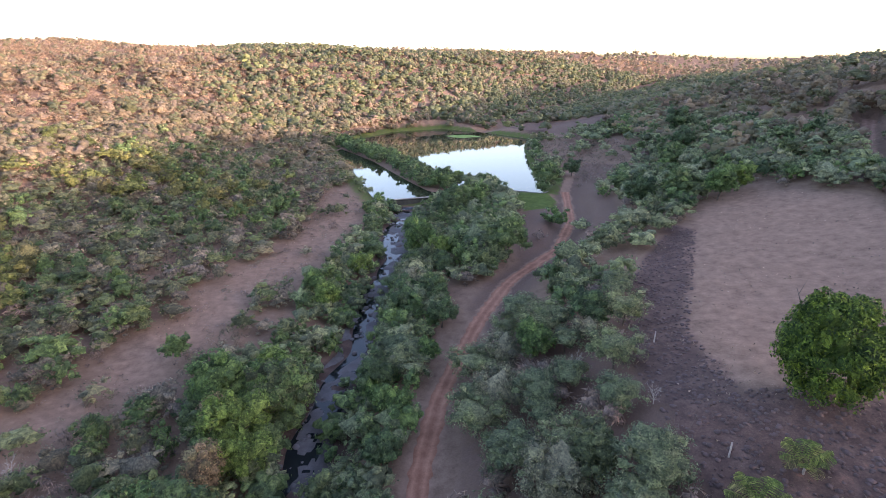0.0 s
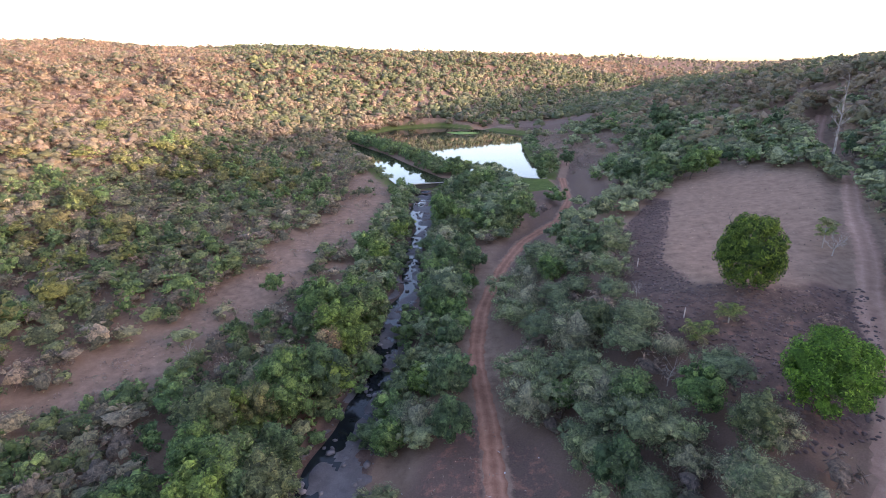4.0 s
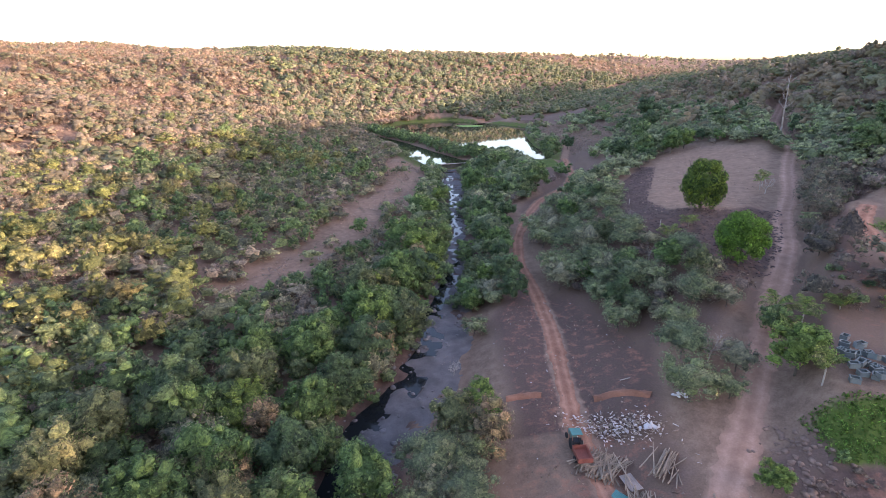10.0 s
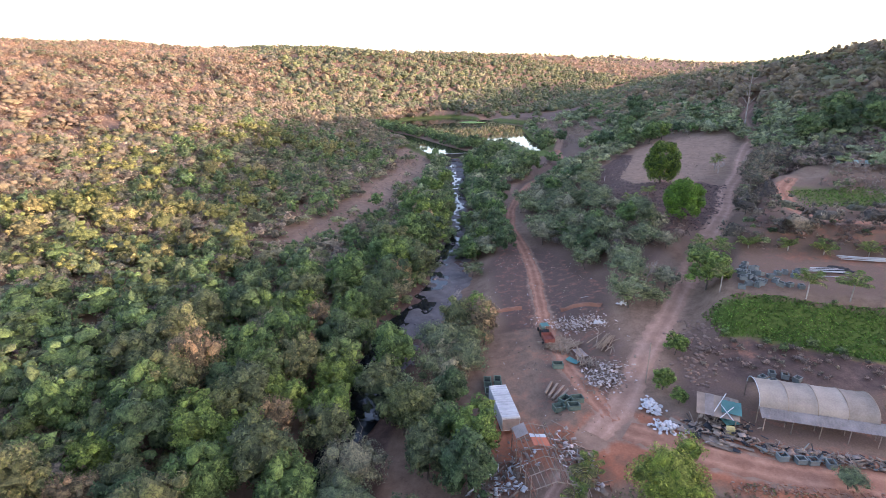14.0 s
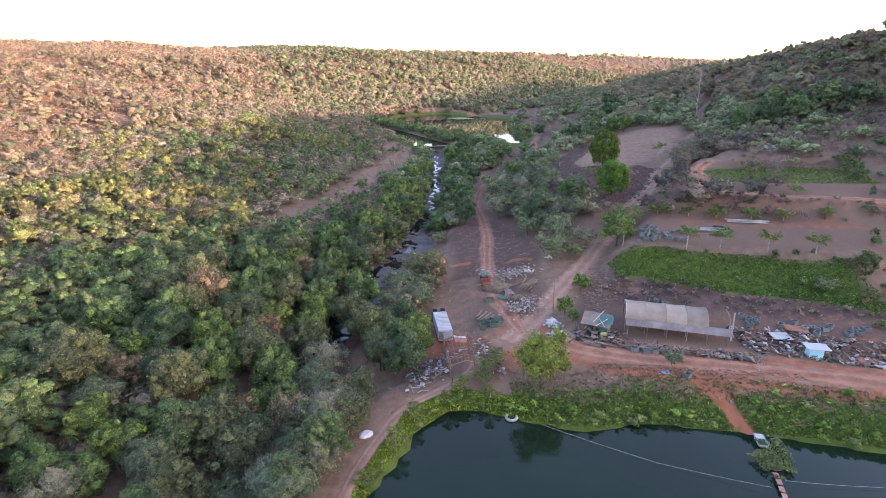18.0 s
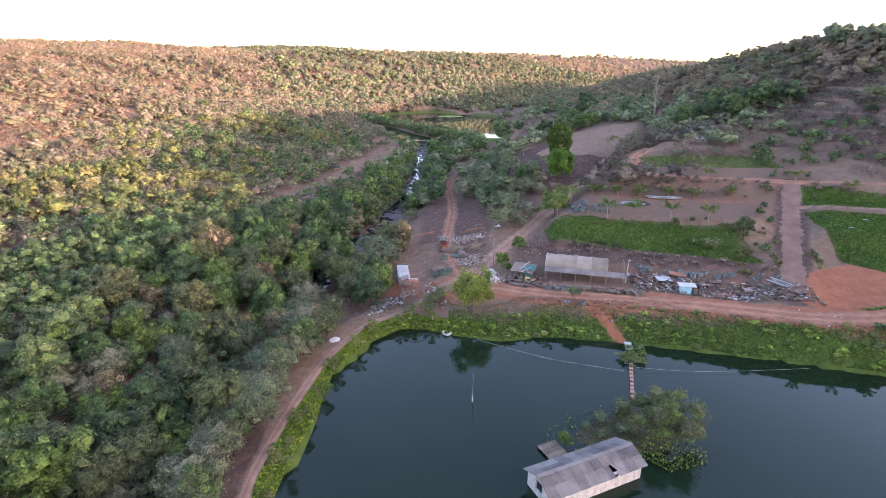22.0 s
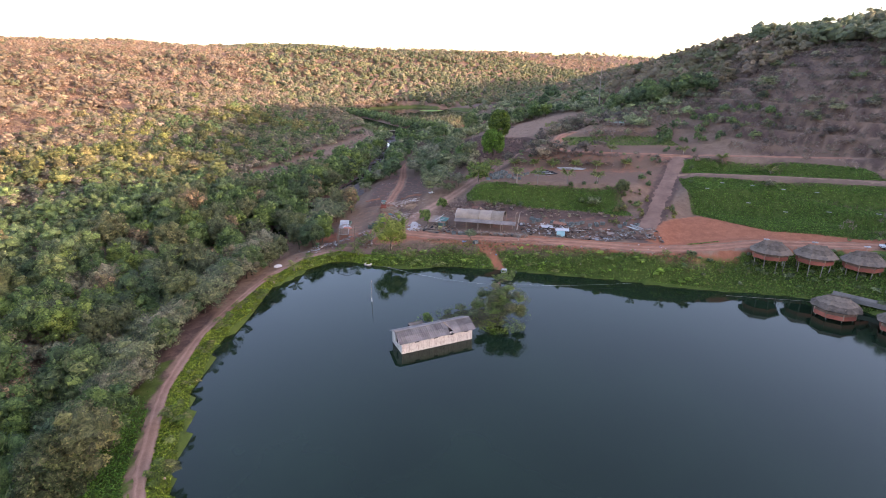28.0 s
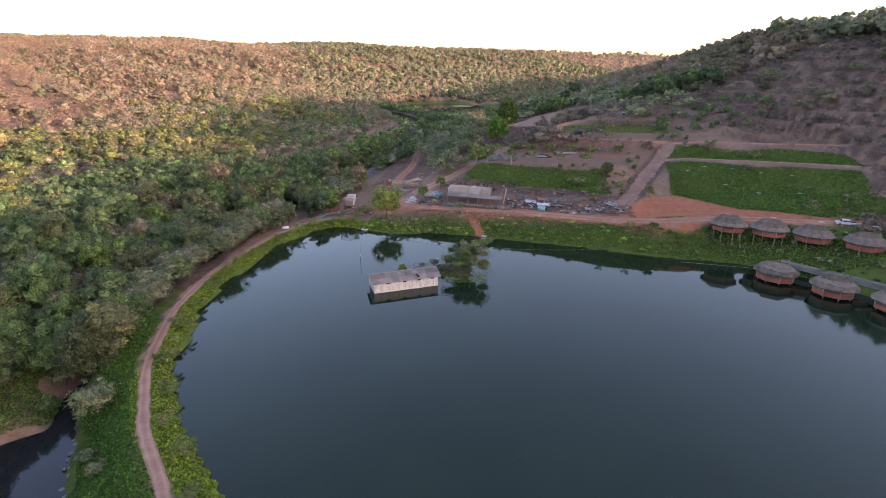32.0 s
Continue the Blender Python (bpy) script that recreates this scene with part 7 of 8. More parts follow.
ISLE = tree_kind(204, 5.8, 7.6, 0.1, 5500, 0.14, 30, [(0.12, 0.14, 0.05), (0.17, 0.16, 0.08), (0.09, 0.13, 0.035)], 0.13, 0.9, 0.25, 0.34, core=0.74)
plant(ISLE, 21.0, -85.0, 1.12, "overhanging feathery bush on the islet", "bush", z=0.5)
plant(ISLE, 17.0, -81.0, 0.3, "low green bush on the islet", "bush", z=0.5)
for x, y, s in ((14, -81.6, 0.3), (11.5, -83, 0.22), (17.5, -79.2, 0.34), (16, -84, 0.3), (13, -84.6, 0.2), (20.4, -78.6, 0.3)):
    plant(FEATHER[int(10 * s) % 3], x, y, s, "low tangled weeds on the islet", "bush", z=0.15)
plant(BROAD[3], 8.0, -86.2, 0.26, "small bright green shrub beside the deck", "shrub", z=0.2)
plant(FEATHER[2], 23.4, -65.8, 0.13, "low bush at the head of the footbridge", "bush", z=0.15)
for x, y, s, kd, lab in ((-8.9, 26.5, 0.8, BROAD[2], "round green bush beside the dirt track"), (-25.2, 49, 0.9, BROAD[3], "bright green bush on the creek bank"), (8.2, -10.4, 1.12, FEATHER[0], "grey-green feathery tree beside the rubble"), (-26.5, 64, 1.05, BROAD[3], "bright green bush beside the creek"),
                         (-30.5, 33, 0.95, BROAD[1], "green tree on the creek bank"), (-10.8, 125.5, 1.35, BROAD[1], "round green bush below the weir"), (10.5, 113, 1.25, BROAD[0], "dark green bush beside the track"),
                         (30.5, 188, 1.35, BROAD[0], "dark spreading tree at the reservoir edge"), (-6, 194, 0.9, BROAD[2], "green tree beside the weir"), (-1.5, 195, 0.8, BROAD[3], "bright green tree beside the weir"),
                         (8, 191.5, 0.6, BROAD[1], "green shrub on the reservoir edge"), (-33, 181, 0.6, FEATHER[0], "grey-green bush at the weir end"),
                         (16, -6, 0.8, FEATHER[1], "grey-green feathery tree beside the dirt road"), (12.5, 5, 0.9, FEATHER[0], "grey-green feathery tree on the slope"), (17.5, 9.5, 0.95, FEATHER[2], "grey-green feathery tree on the slope"), (21.5, 15, 0.8, FEATHER[1], "grey-green feathery tree on the slope"), (9.5, 13, 0.8, FEATHER[2], "grey-green feathery tree on the slope"), (13, -10.5, 0.6, FEATHER[0], "grey-green feathery bush beside the dirt road"), (6.0, 10.0, 0.95, FEATHER[0], "grey-green feathery tree on the slope"), (10.5, -2.0, 1.1, FEATHER[2], "grey-green feathery tree beside the dirt road"), (13.2, -4.0, 1.15, BARE[0], "leafless grey tree beside the dirt road"),
                         (3.5, 30, 1.0, FEATHER[0], "grey-green feathery tree on the slope"), (9.0, 40, 1.1, FEATHER[1], "grey-green feathery tree on the slope"), (1.5, 52, 1.1, FEATHER[0], "grey-green feathery tree on the slope"),
                         (14, 34, 1.0, FEATHER[2], "grey-green feathery tree on the slope"), (8, 24, 0.9, FEATHER[2], "grey-green feathery tree on the slope"), (18, 56, 1.0, FEATHER[0], "grey-green feathery tree on the slope"),
                         (22.0, -8.6, 0.95, BROAD[3], "bright green shrub beside the dirt road"), (24.5, 0.5, 0.6, BROAD[0], "green tree beside the dirt road"), (10.7, -23.9, 0.45, BROAD[3], "young green shrub on the stony bank"),
                         (6.1, -31.2, 0.42, BROAD[3], "young green shrub beside the dirt road"), (6.8, -34.5, 0.3, BROAD[3], "young green shrub beside the white heap"), (17.5, -49.9, 0.45, FEATHER[2], "grey-green bush on the road edge"),
                         (28.5, -52.5, 0.5, BARE[1], "thin leafless sapling at the road edge"), (52, -31, 0.55, FEATHER[0], "grey-green bush on the grassy slope"), (60, -29, 0.6, GOLD[0], "yellow-green bushes beside the ramp"),
                         (-20.5, -6, 0.7, FEATHER[1], "grey feathery bush on the creek bank"), (-21, 6, 0.75, BARE[0], "leafless grey tree on the creek bank"), (-19, -14, 0.95, FEATHER[0], "grey feathery tree on the creek bank"),
                         (-20, -22, 0.95, FEATHER[2], "grey feathery tree beside the yard"), (-22.8, -30, 0.8, BROAD[2], "dense green tree beside the lorry body"), (-23.5, -38, 0.8, BROAD[0], "dense green tree beside the yard"),
                         (-17, 18, 0.7, FEATHER[0], "grey-green bush on the creek bank"), (-15, 32, 0.8, FEATHER[2], "grey-green bush on the creek bank"), (-50, 46, 0.8, BARE[1], "leafless white tree beside the clearing"),
                         (106, 84, 1.35, BROAD[0], "dark green trees above the terraces"), (111, 76, 1.3, BROAD[2], "dark green trees above the terraces"), (116, 68, 1.4, BROAD[0], "dark green trees above the terraces"), (121, 60, 1.3, BROAD[2], "dark green trees above the terraces"), (88, 70, 1.2, BROAD[0], "dark green trees above the terraces"), (95, 66, 1.3, BROAD[2], "dark green trees above the terraces"), (102, 62, 1.25, BROAD[0], "dark green trees above the terraces"), (132, 34, 1.0, FEATHER[0], "pale green tree on the terraced hill"),
                         (56, 58, 1.0, BARE[0], "leafless grey tree beside the dirt road"), (62, 52, 1.05, BARE[1], "leafless grey tree beside the dirt road"), (68, 60, 1.1, BARE[0], "leafless grey tree beside the dirt road")):
    plant(kd, x, y, s, lab, "bush" if s < 0.75 else "tree")


for x, y, s in ((-30.2, -61.5, 1.25), (-32.5, -70, 0.9), (-31.4, -77, 0.8), (-31.6, -84.5, 1.0), (-33.4, -90, 0.9), (-33.2, -96, 1.05), (-33, -103, 1.1), (-32, -110, 0.95), (-30.5, -116, 0.85), (-22.5, -25, 0.9), (-20.5, -18, 0.85)):
    plant(FEATHER[int(abs(x * 7)) % 3], x, y, s, "wide grey-green feathery thorn tree beside the pond path", "tree", "path trees")


rw = np.random.default_rng(909)     # thorn trees between the creek, the track and the field
for x, y, z, s in spread(rw, -4, 28, 4, 84, 4.5, lambda x, y: 0.9 * feathered(x, y), 0.62, 1.12)[:130]:
    u = rw.random()
    plant(FEATHER[int(rw.integers(0, 3))] if u < 0.82 else BROAD[int(rw.integers(0, 5))] if u < 0.92 else BARE[int(rw.integers(0, 2))], x, y, s if u < 0.82 else s * 0.75,
          "grey-green feathery thorn tree on the slope" if u < 0.82 else "small green tree on the slope" if u < 0.92 else "leafless grey tree on the slope", group="slope trees")
for x, y, z, s in spread(rw, -20, 0, 24, 118, 4.4, lambda x, y: 0.9 * open_ground(x, y, 0.9) * (side(x, y) > 4.5) * (side(x, y) < 17), 0.5, 0.85)[:60]:
    u = rw.random()
    plant(FEATHER[int(rw.integers(0, 3))] if u < 0.6 else BROAD[int(rw.integers(0, 5))], x, y, s, "grey-green feathery tree beside the dirt track" if u < 0.6 else "green tree beside the dirt track", group="track trees")
for x, y, s, kd, lab in ((-24.4, 60.5, 1.0, BROAD[3], "bright green tree beside the creek"), (-28.4, 60.8, 0.95, BROAD[1], "green tree beside the creek"), (-22.9, 111, 0.8, BROAD[3], "bright green tree beside the creek"), (-26, 92, 0.8, BROAD[3], "bright green bush beside the creek"),
                         (-30, 98, 0.75, BROAD[1], "green tree beside the creek"), (-5, 152, 1.0, BROAD[2], "dark green tree below the weir"), (0, 158, 1.05, BROAD[0], "dark green tree below the weir"), (5, 162, 0.9, BROAD[1], "green tree below the weir"), (-3, 164, 0.95, BROAD[2], "dark green tree below the weir"),
                         (62, 127, 1.15, BROAD[1], "bushy green tree at the field corner"), (55, 133, 1.2, BROAD[0], "bushy green tree at the field corner"), (47, 138, 1.1, BROAD[2], "bushy green tree at the field corner"), (69, 132, 1.0, BROAD[3], "bright green tree at the field corner"),
                         (92, 231, 1.6, BROAD[2], "tall dark tree beyond the field"), (80, 196, 1.3, BROAD[2], "dark green tree beyond the field"), (70, 178, 1.2, BROAD[0], "dark green tree beyond the field"), (43, 205, 0.9, BROAD[2], "dark green bush beside the reservoir track")):
    plant(kd, x, y, s, lab)


rf = np.random.default_rng(808)     # the wood closes over the creek beside the pond path
for x, y, z, s in spread(rf, -48, -27, -122, -52, 4.4, lambda x, y: 0.95 * (to_shape(POND, x, y) > 5.4) * (to_line(DAM_PATH, x, y)[0] > 3.4) * (to_line(DAM_PATH, x, y)[0] < 17), 0.6, 0.95)[:56]:
    u = rf.random()
    if u < 0.5:
        plant(BROAD[int(rf.integers(0, 5))], x, y, s, "dense green broadleaf tree leaning over the creek", group="creek trees")
    else:
        plant(FEATHER[int(rf.integers(0, 3))], x, y, s * 1.1, "grey-green feathery tree leaning over the creek", group="creek trees")


for x, y, s, kd, lab in ((-24.8, -131.0, 0.42, FEATHER[0], "pale green bush on the grass slope"), (-18.6, -140.8, 0.3, FEATHER[2], "small pale bush on the grass slope"), (-15.2, -143.6, 0.3, FEATHER[0], "small pale bush on the grass slope"),
                         (-38.5, -128.5, 0.75, BROAD[2], "dark green tree beside the creek pool"), (-43, -124, 0.8, BROAD[4], "dark green tree beside the creek pool"), (-36.5, -122.5, 0.8, BROAD[0], "green tree beside the creek pool"),
                         (-33.5, -125.5, 0.55, FEATHER[2], "grey-green thorn tree beside the creek pool"), (-41, -136, 0.6, BROAD[2], "dark green bush beside the creek pool"), (-31.2, -131.4, 0.34, BROAD[1], "low green bush at the pool edge"), (-33.6, -136, 0.32, BROAD[3], "low green bush at the pool edge")):
    plant(kd, x, y, s, lab, "bush" if s < 0.7 else "tree")


def dead_tree():
    r = np.random.default_rng(61)
    bm = bmesh.new()
    p, rad = Vector((0, 0, -0.3)), 0.42
    for k in range(8):
        q = p + Vector((0.22 * math.sin(2.1 * k) - 0.05, 0.1 * math.cos(1.7 * k), 2.75))
        rod(bm, p, q, rad, rad * 0.83, 8)
        rad *= 0.83
        if k >= 3:
            for _ in range(3):
                a = r.uniform(0, 6.28)
                d = Vector((math.cos(a), math.sin(a), r.uniform(0.5, 1.3))).normalized()
                e = q + d * r.uniform(2.0, 4.2)
                rod(bm, q, e, rad * 0.5, 0.05, 5)
                for _ in range(4):
                    f = q + (e - q) * r.uniform(0.4, 1)
                    rod(bm, f, f + (d + Vector(r.normal(0, 0.8, 3))).normalized() * r.uniform(0.8, 1.8), 0.05, 0.015, 4)
        p = q
    t = thing("dead_tree", "tall leafless white-barked tree beside the road", "tree", (93.6, 115.0, gz(93.6, 115.0)))
    part("trunk", bm, WHITE_BARK, t, smooth=True)


dead_tree()


# ---------------------------------------------------------------- palms
def frond_mesh(r, length, droop, green):
    """One feather leaf: a bent midrib with rows of narrow leaflets."""
    n = 16
    vs, fs = [], []
    mid = [np.array([length * math.sin(a) / 1.2, 0, length * 0.55 * math.sin(a * 1.35) - droop * (k / n) ** 2]) for k, a in ((k, 1.25 * k / n) for k in range(n + 1))]
    for k in range(n):
        a, b = mid[k], mid[k + 1]
        base = len(vs)
        w = 0.03 * (1 - k / n) + 0.008
        vs += [a + (0, w, 0), a - (0, w, 0), b - (0, w, 0), b + (0, w, 0)]
        fs.append([base, base + 1, base + 2, base + 3])
        if k > 1:
            l = length * 0.26 * math.sin(math.pi * min(1, (k + 1) / n)) ** 0.6
            for s in (-1, 1):
                base = len(vs)
                tip = a + (l * 0.45, s * l, -l * 0.35 + r.normal(0, 0.03))
                vs += [a, a + (0.11, 0, 0.02), tip + (0.06, 0, 0), tip]
                fs.append([base, base + 1, base + 2, base + 3])
    me = mesh_of("frond", vs, fs, LEAVES)
    c = np.array(green) * r.uniform(0.8, 1.2, (len(vs) // 4, 1))
    colour_verts(me, "leaf", np.repeat(np.concatenate([c, np.ones((len(c), 1))], 1), 4, 0))
    return me


rp = np.random.default_rng(88)
FRONDS = [frond_mesh(rp, 2.3, d, g) for d, g in ((0.5, (0.10, 0.145, 0.03)), (0.9, (0.12, 0.16, 0.035)), (0.3, (0.14, 0.17, 0.04)), (1.3, (0.16, 0.155, 0.055)))]


def palm(x, y, stem, size, n, label, group, lean=(0, 0)):
    t = thing("palm", label, "palm", (x, y, gz(x, y)), rp.uniform(0, 360), group)
    bm = bmesh.new()
    pts = [Vector((lean[0] * f * f, lean[1] * f * f, -0.2 + (stem + 0.2) * f)) for f in (0, 0.33, 0.66, 1)]
    for a, b in zip(pts, pts[1:]):
        rod(bm, a, b, 0.11, 0.085, 7)
    part("trunk", bm, WHITE_BARK, t)
    for k in range(n):
        o = new("frond", FRONDS[int(rp.integers(0, 4))])
        o.parent = t
        o.matrix_basis = pose(*pts[-1], 0, rp.uniform(-30, 18), 360 * (k + rp.random() * 0.6) / n) @ Matrix.Diagonal((size, size, size, 1))


for f in np.linspace(0.03, 0.93, 19):     # young coconut palms along the pond path
    line = np.array(DAM_PATH)
    k = f * (len(line) - 1)
    i = int(k)
    p = line[i] + (line[min(i + 1, len(line) - 1)] - line[i]) * (k - i)
    d = np.array([line[min(i + 1, len(line) - 1)][1] - line[i][1], -(line[min(i + 1, len(line) - 1)][0] - line[i][0])])
    d = d / max(np.linalg.norm(d), 1e-6)
    off = rp.uniform(1.9, 2.9)
    palm(p[0] + d[0] * off, p[1] + d[1] * off, rp.uniform(0.2, 0.6), rp.uniform(0.75, 1.1), int(rp.integers(7, 10)), "young coconut palm on the grassy pond bank", "bank palms")
for x, y, h in ((21.6, -13.6, 2.4), (32.6, -18.2, 2.2), (38.4, -19.6, 2.2), (46.5, -21.6, 2.0), (54.5, -23.4, 1.8), (40.9, 0.2, 0.7), (46.3, -1.8, 0.7), (53.3, -3.4, 0.7), (34.5, 2.0, 0.6), (59.5, -5.0, 0.8),
                (68, -6.0, 0.9), (26.5, 3.8, 2.0), (28.4, 0.6, 2.2), (25.2, -1.8, 1.8), (27.8, 36.2, 0.9), (22.5, 33.0, 0.9), (57, 62, 1.8), (60, 66, 2.0), (95, -12, 1.0), (104, -22, 0.9), (88, -1, 0.9), (66.5, 3.5, 0.8)):
    palm(x, y, h * 1.25, rp.uniform(1.0, 1.3), 15, "young palm standing on the terrace", "terrace palms")
for x in (30, 36, 41, 52, 58, 63, 69, 74):
    palm(x, -59.6 - 0.19 * (x - 30), 0.3, rp.uniform(0.5, 0.8), 7, "small palm on the grassy pond bank", "bank palms")
for x, y in ((-9, -53.2), (3.5, -54.8), (12, -54.4), (-13, -51.8)):
    palm(x, y, 0.5, 0.9, 8, "young coconut palm on the grassy pond bank", "bank palms")


# ---------------------------------------------------------------- grass
def tufts(name, label, x, y, size, colors, r, z0=None, low=0.0):
    z = ground_z(x, y) if z0 is None else np.full(len(x), z0)
    keep = z > low
    x, y, z = x[keep], y[keep], z[keep]
    n = len(x)
    p = np.stack([x, y, z + size * 0.5], 1)
    nr = np.stack([r.normal(0, 1, n), r.normal(0, 1, n), np.full(n, 0.4)], 1)
    v, f, _ = leaf_cards(p, nr, np.full(n, size), 0.5, r, 0.45)
    me = mesh_of(name, v, f, LEAVES)
    c = np.array(colors)[r.integers(0, len(colors), n)] * r.uniform(0.7, 1.3, (n, 1))
    colour_verts(me, "leaf", np.repeat(np.concatenate([c, np.ones((n, 1))], 1), 3, 0))
    return tagged(new(name, me), label, "grass", kind="stuff")


def strewn(r, n, x0, x1, y0, y1, keep):
    x, y = r.uniform(x0, x1, n), r.uniform(y0, y1, n)
    ok = keep(x, y) > r.random(n)
    return x[ok], y[ok]


rg = np.random.default_rng(99)
BANK_G = [(0.16, 0.235, 0.025), (0.125, 0.195, 0.02), (0.22, 0.27, 0.035)]
x, y = strewn(rg, 420000, -34, 0, -152, -48, lambda x, y: (to_shape(POND, x, y) > -0.35) * (to_shape(POND, x, y) < 2.6 + 2.0 * ease(-122, -132, y)) * (to_line(DAM_PATH, x, y)[0] > 0.75))
tufts("bank_grass", "lush bright green grass on the pond bank", x, y, 0.15, BANK_G, rg)
x, y = strewn(rg, 150000, -46, -2, -154, -108, lambda x, y: (to_line(DAM_PATH, x, y)[0] > 0.8) * (to_shape(POOL, x, y) > 1.0) * ((to_shape(POND, x, y) > 4) * (side(x, y) > -1.0) * ease(-108, -122, y) + 0.9 * (side(x, y) < -1) * (wavy(x, y, 5, 2.0) > -0.35)))
tufts("bank_grass", "dark green grass on the outer slope of the bank", x, y, 0.17, [(0.06, 0.145, 0.018), (0.085, 0.17, 0.022), (0.05, 0.11, 0.02)], rg, low=-3.1)
x, y = strewn(rg, 200000, -6, 112, -82, -48, lambda x, y: (to_shape(POND, x, y) > 0.1) * (to_shape(POND, x, y) < 5.6 + 1.6 * wavy(x, y, 8, 2.0) + 9 * ease(60, 68, x)) * (to_line(LOW_ROAD, x, y)[0] > 3.4) * (to_line(((19.5, -53), (22.5, -56.5), (24.3, -61)), x, y)[0] > 0.9) * (0.35 + 0.65 * ((to_shape(POND, x, y) < 4) | (x > 66))))
tufts("bank_grass", "rank green grass and weeds below the road", x, y, 0.2, [(0.10, 0.175, 0.03), (0.13, 0.20, 0.036), (0.08, 0.15, 0.028), (0.15, 0.17, 0.05)], rg)
WEED = Kind(21, 8, 7, 60, 1.9, 0.0, 0.11, [(0.155, 0.24, 0.034), (0.12, 0.20, 0.03), (0.19, 0.265, 0.045), (0.165, 0.19, 0.06)], 0.7, 0.1, 0.8, 0.4, 0.32, 0.75)
grow("bank_weeds", "lush mounds of green weeds at the pond edge", spread(rg, -18, 66, -76, -48, 1.55, lambda x, y: 0.8 * (to_shape(POND, x, y) > 0.1) * (to_shape(POND, x, y) < 4.2 + 2.6 * wavy(x, y, 7, 3.0)) * off_ways(x, y, 1.0)
     * (to_line(((19.5, -53), (22.5, -56.5), (24.3, -61)), x, y)[0] > 1.5), 0.4, 1.15), WEED, rg, "weeds")
grow("bank_weeds", "lush mounds of green weeds beside the footpath", spread(rg, -32, 2, -152, -54, 1.7, lambda x, y: 0.7 * (to_shape(POND, x, y) > -0.2) * (to_shape(POND, x, y) < 3.4) * (to_line(DAM_PATH, x, y)[0] > 1.3), 0.3, 0.85), WEED, rg, "weeds")
x, y = strewn(rg, 30000, -6, 64, -70, -46, lambda x, y: (to_shape(POND, x, y) > 3.2) * (to_shape(POND, x, y) < 9) * (to_line(LOW_ROAD, x, y)[0] > 2.6) * 0.7)
tufts("dry_tufts", "dry brown grass and weeds on the upper bank", x, y, 0.2, [(0.17, 0.13, 0.08), (0.13, 0.115, 0.06), (0.10, 0.12, 0.045)], rg)
x, y = strewn(rg, 2500, 20, 28, -69, -61, lambda x, y: 1.0 * (to_shape(((21.4, -61.5), (26.6, -61.8), (26.0, -65), (24.8, -67.6), (22.8, -68.2), (21.6, -65.5)), x, y) < 0.2) * (wavy(x, y, 2.0, 1.0) > -0.3))
tufts("spit_weeds", "rank weeds on the mud spit", x, y, 0.22, [(0.13, 0.19, 0.045), (0.17, 0.19, 0.065), (0.11, 0.14, 0.04)], rg, 0.45)
x, y = strewn(rg, 9000, 4, 28, -92, -75, lambda x, y: (to_shape(ISLET, x, y) < 0.3) * (0.15 + 0.85 * (np.hypot(x - 21, y + 88) < 4.2)))
tufts("islet_grass", "tall green grass on the islet", x, y, 0.15, BANK_G + [(0.12, 0.11, 0.05)], rg, 0.3)


def green_zone(x, y):
    up = y + 0.25 * (x - 32)
    up = up + 1.1 * wavy(x, y, 6, 1.0)
    band_in = (up > -25.2 - 0.15 * (x - 20)) & (up < -18.2 - 0.02 * (x - 20)) & (x > 18) & (x < 60)
    return np.maximum.reduce([1.0 * band_in, 1.0 * (to_shape(GREEN_UP, x, y) < 0.5), 1.0 * (to_shape(GREEN_LOW, x, y) < 0.5), 0.35 * ((up > 21) & (up < 34) & (x > 54) & (x < 90))]) * (to_line(RAMP, x, y)[0] > 2.6) * (to_line(TERRACE_PATH, x, y)[0] > 1.2)


x, y = strewn(rg, 330000, 16, 126, -62, 24, lambda x, y: green_zone(x, y) * (0.85 + 0.15 * np.sign(wavy(x, y, 4.5, 7.0))))
tufts("terrace_grass", "dense green grass on the terrace slopes", x, y, 0.21, [(0.07, 0.135, 0.022), (0.088, 0.155, 0.026), (0.06, 0.118, 0.02), (0.10, 0.15, 0.032)], rg)
x, y = strewn(rg, 90000, -80, 110, -40, 180, lambda x, y: ((to_shape(FIELD, x, y) < 0) * 0.35 + (to_shape(STRIP, x, y) < 0) * 0.9 + (to_shape(BURNT, x, y) < 0) * 0.5 + (to_shape(YARD, x, y) < -1) * 0.4) * (wavy(x, y, 5, 2) > 0.0))
tufts("dry_tufts", "dry straw-coloured grass tufts on bare soil", x, y, 0.16, [(0.22, 0.16, 0.11), (0.15, 0.12, 0.075), (0.11, 0.085, 0.06)], rg)

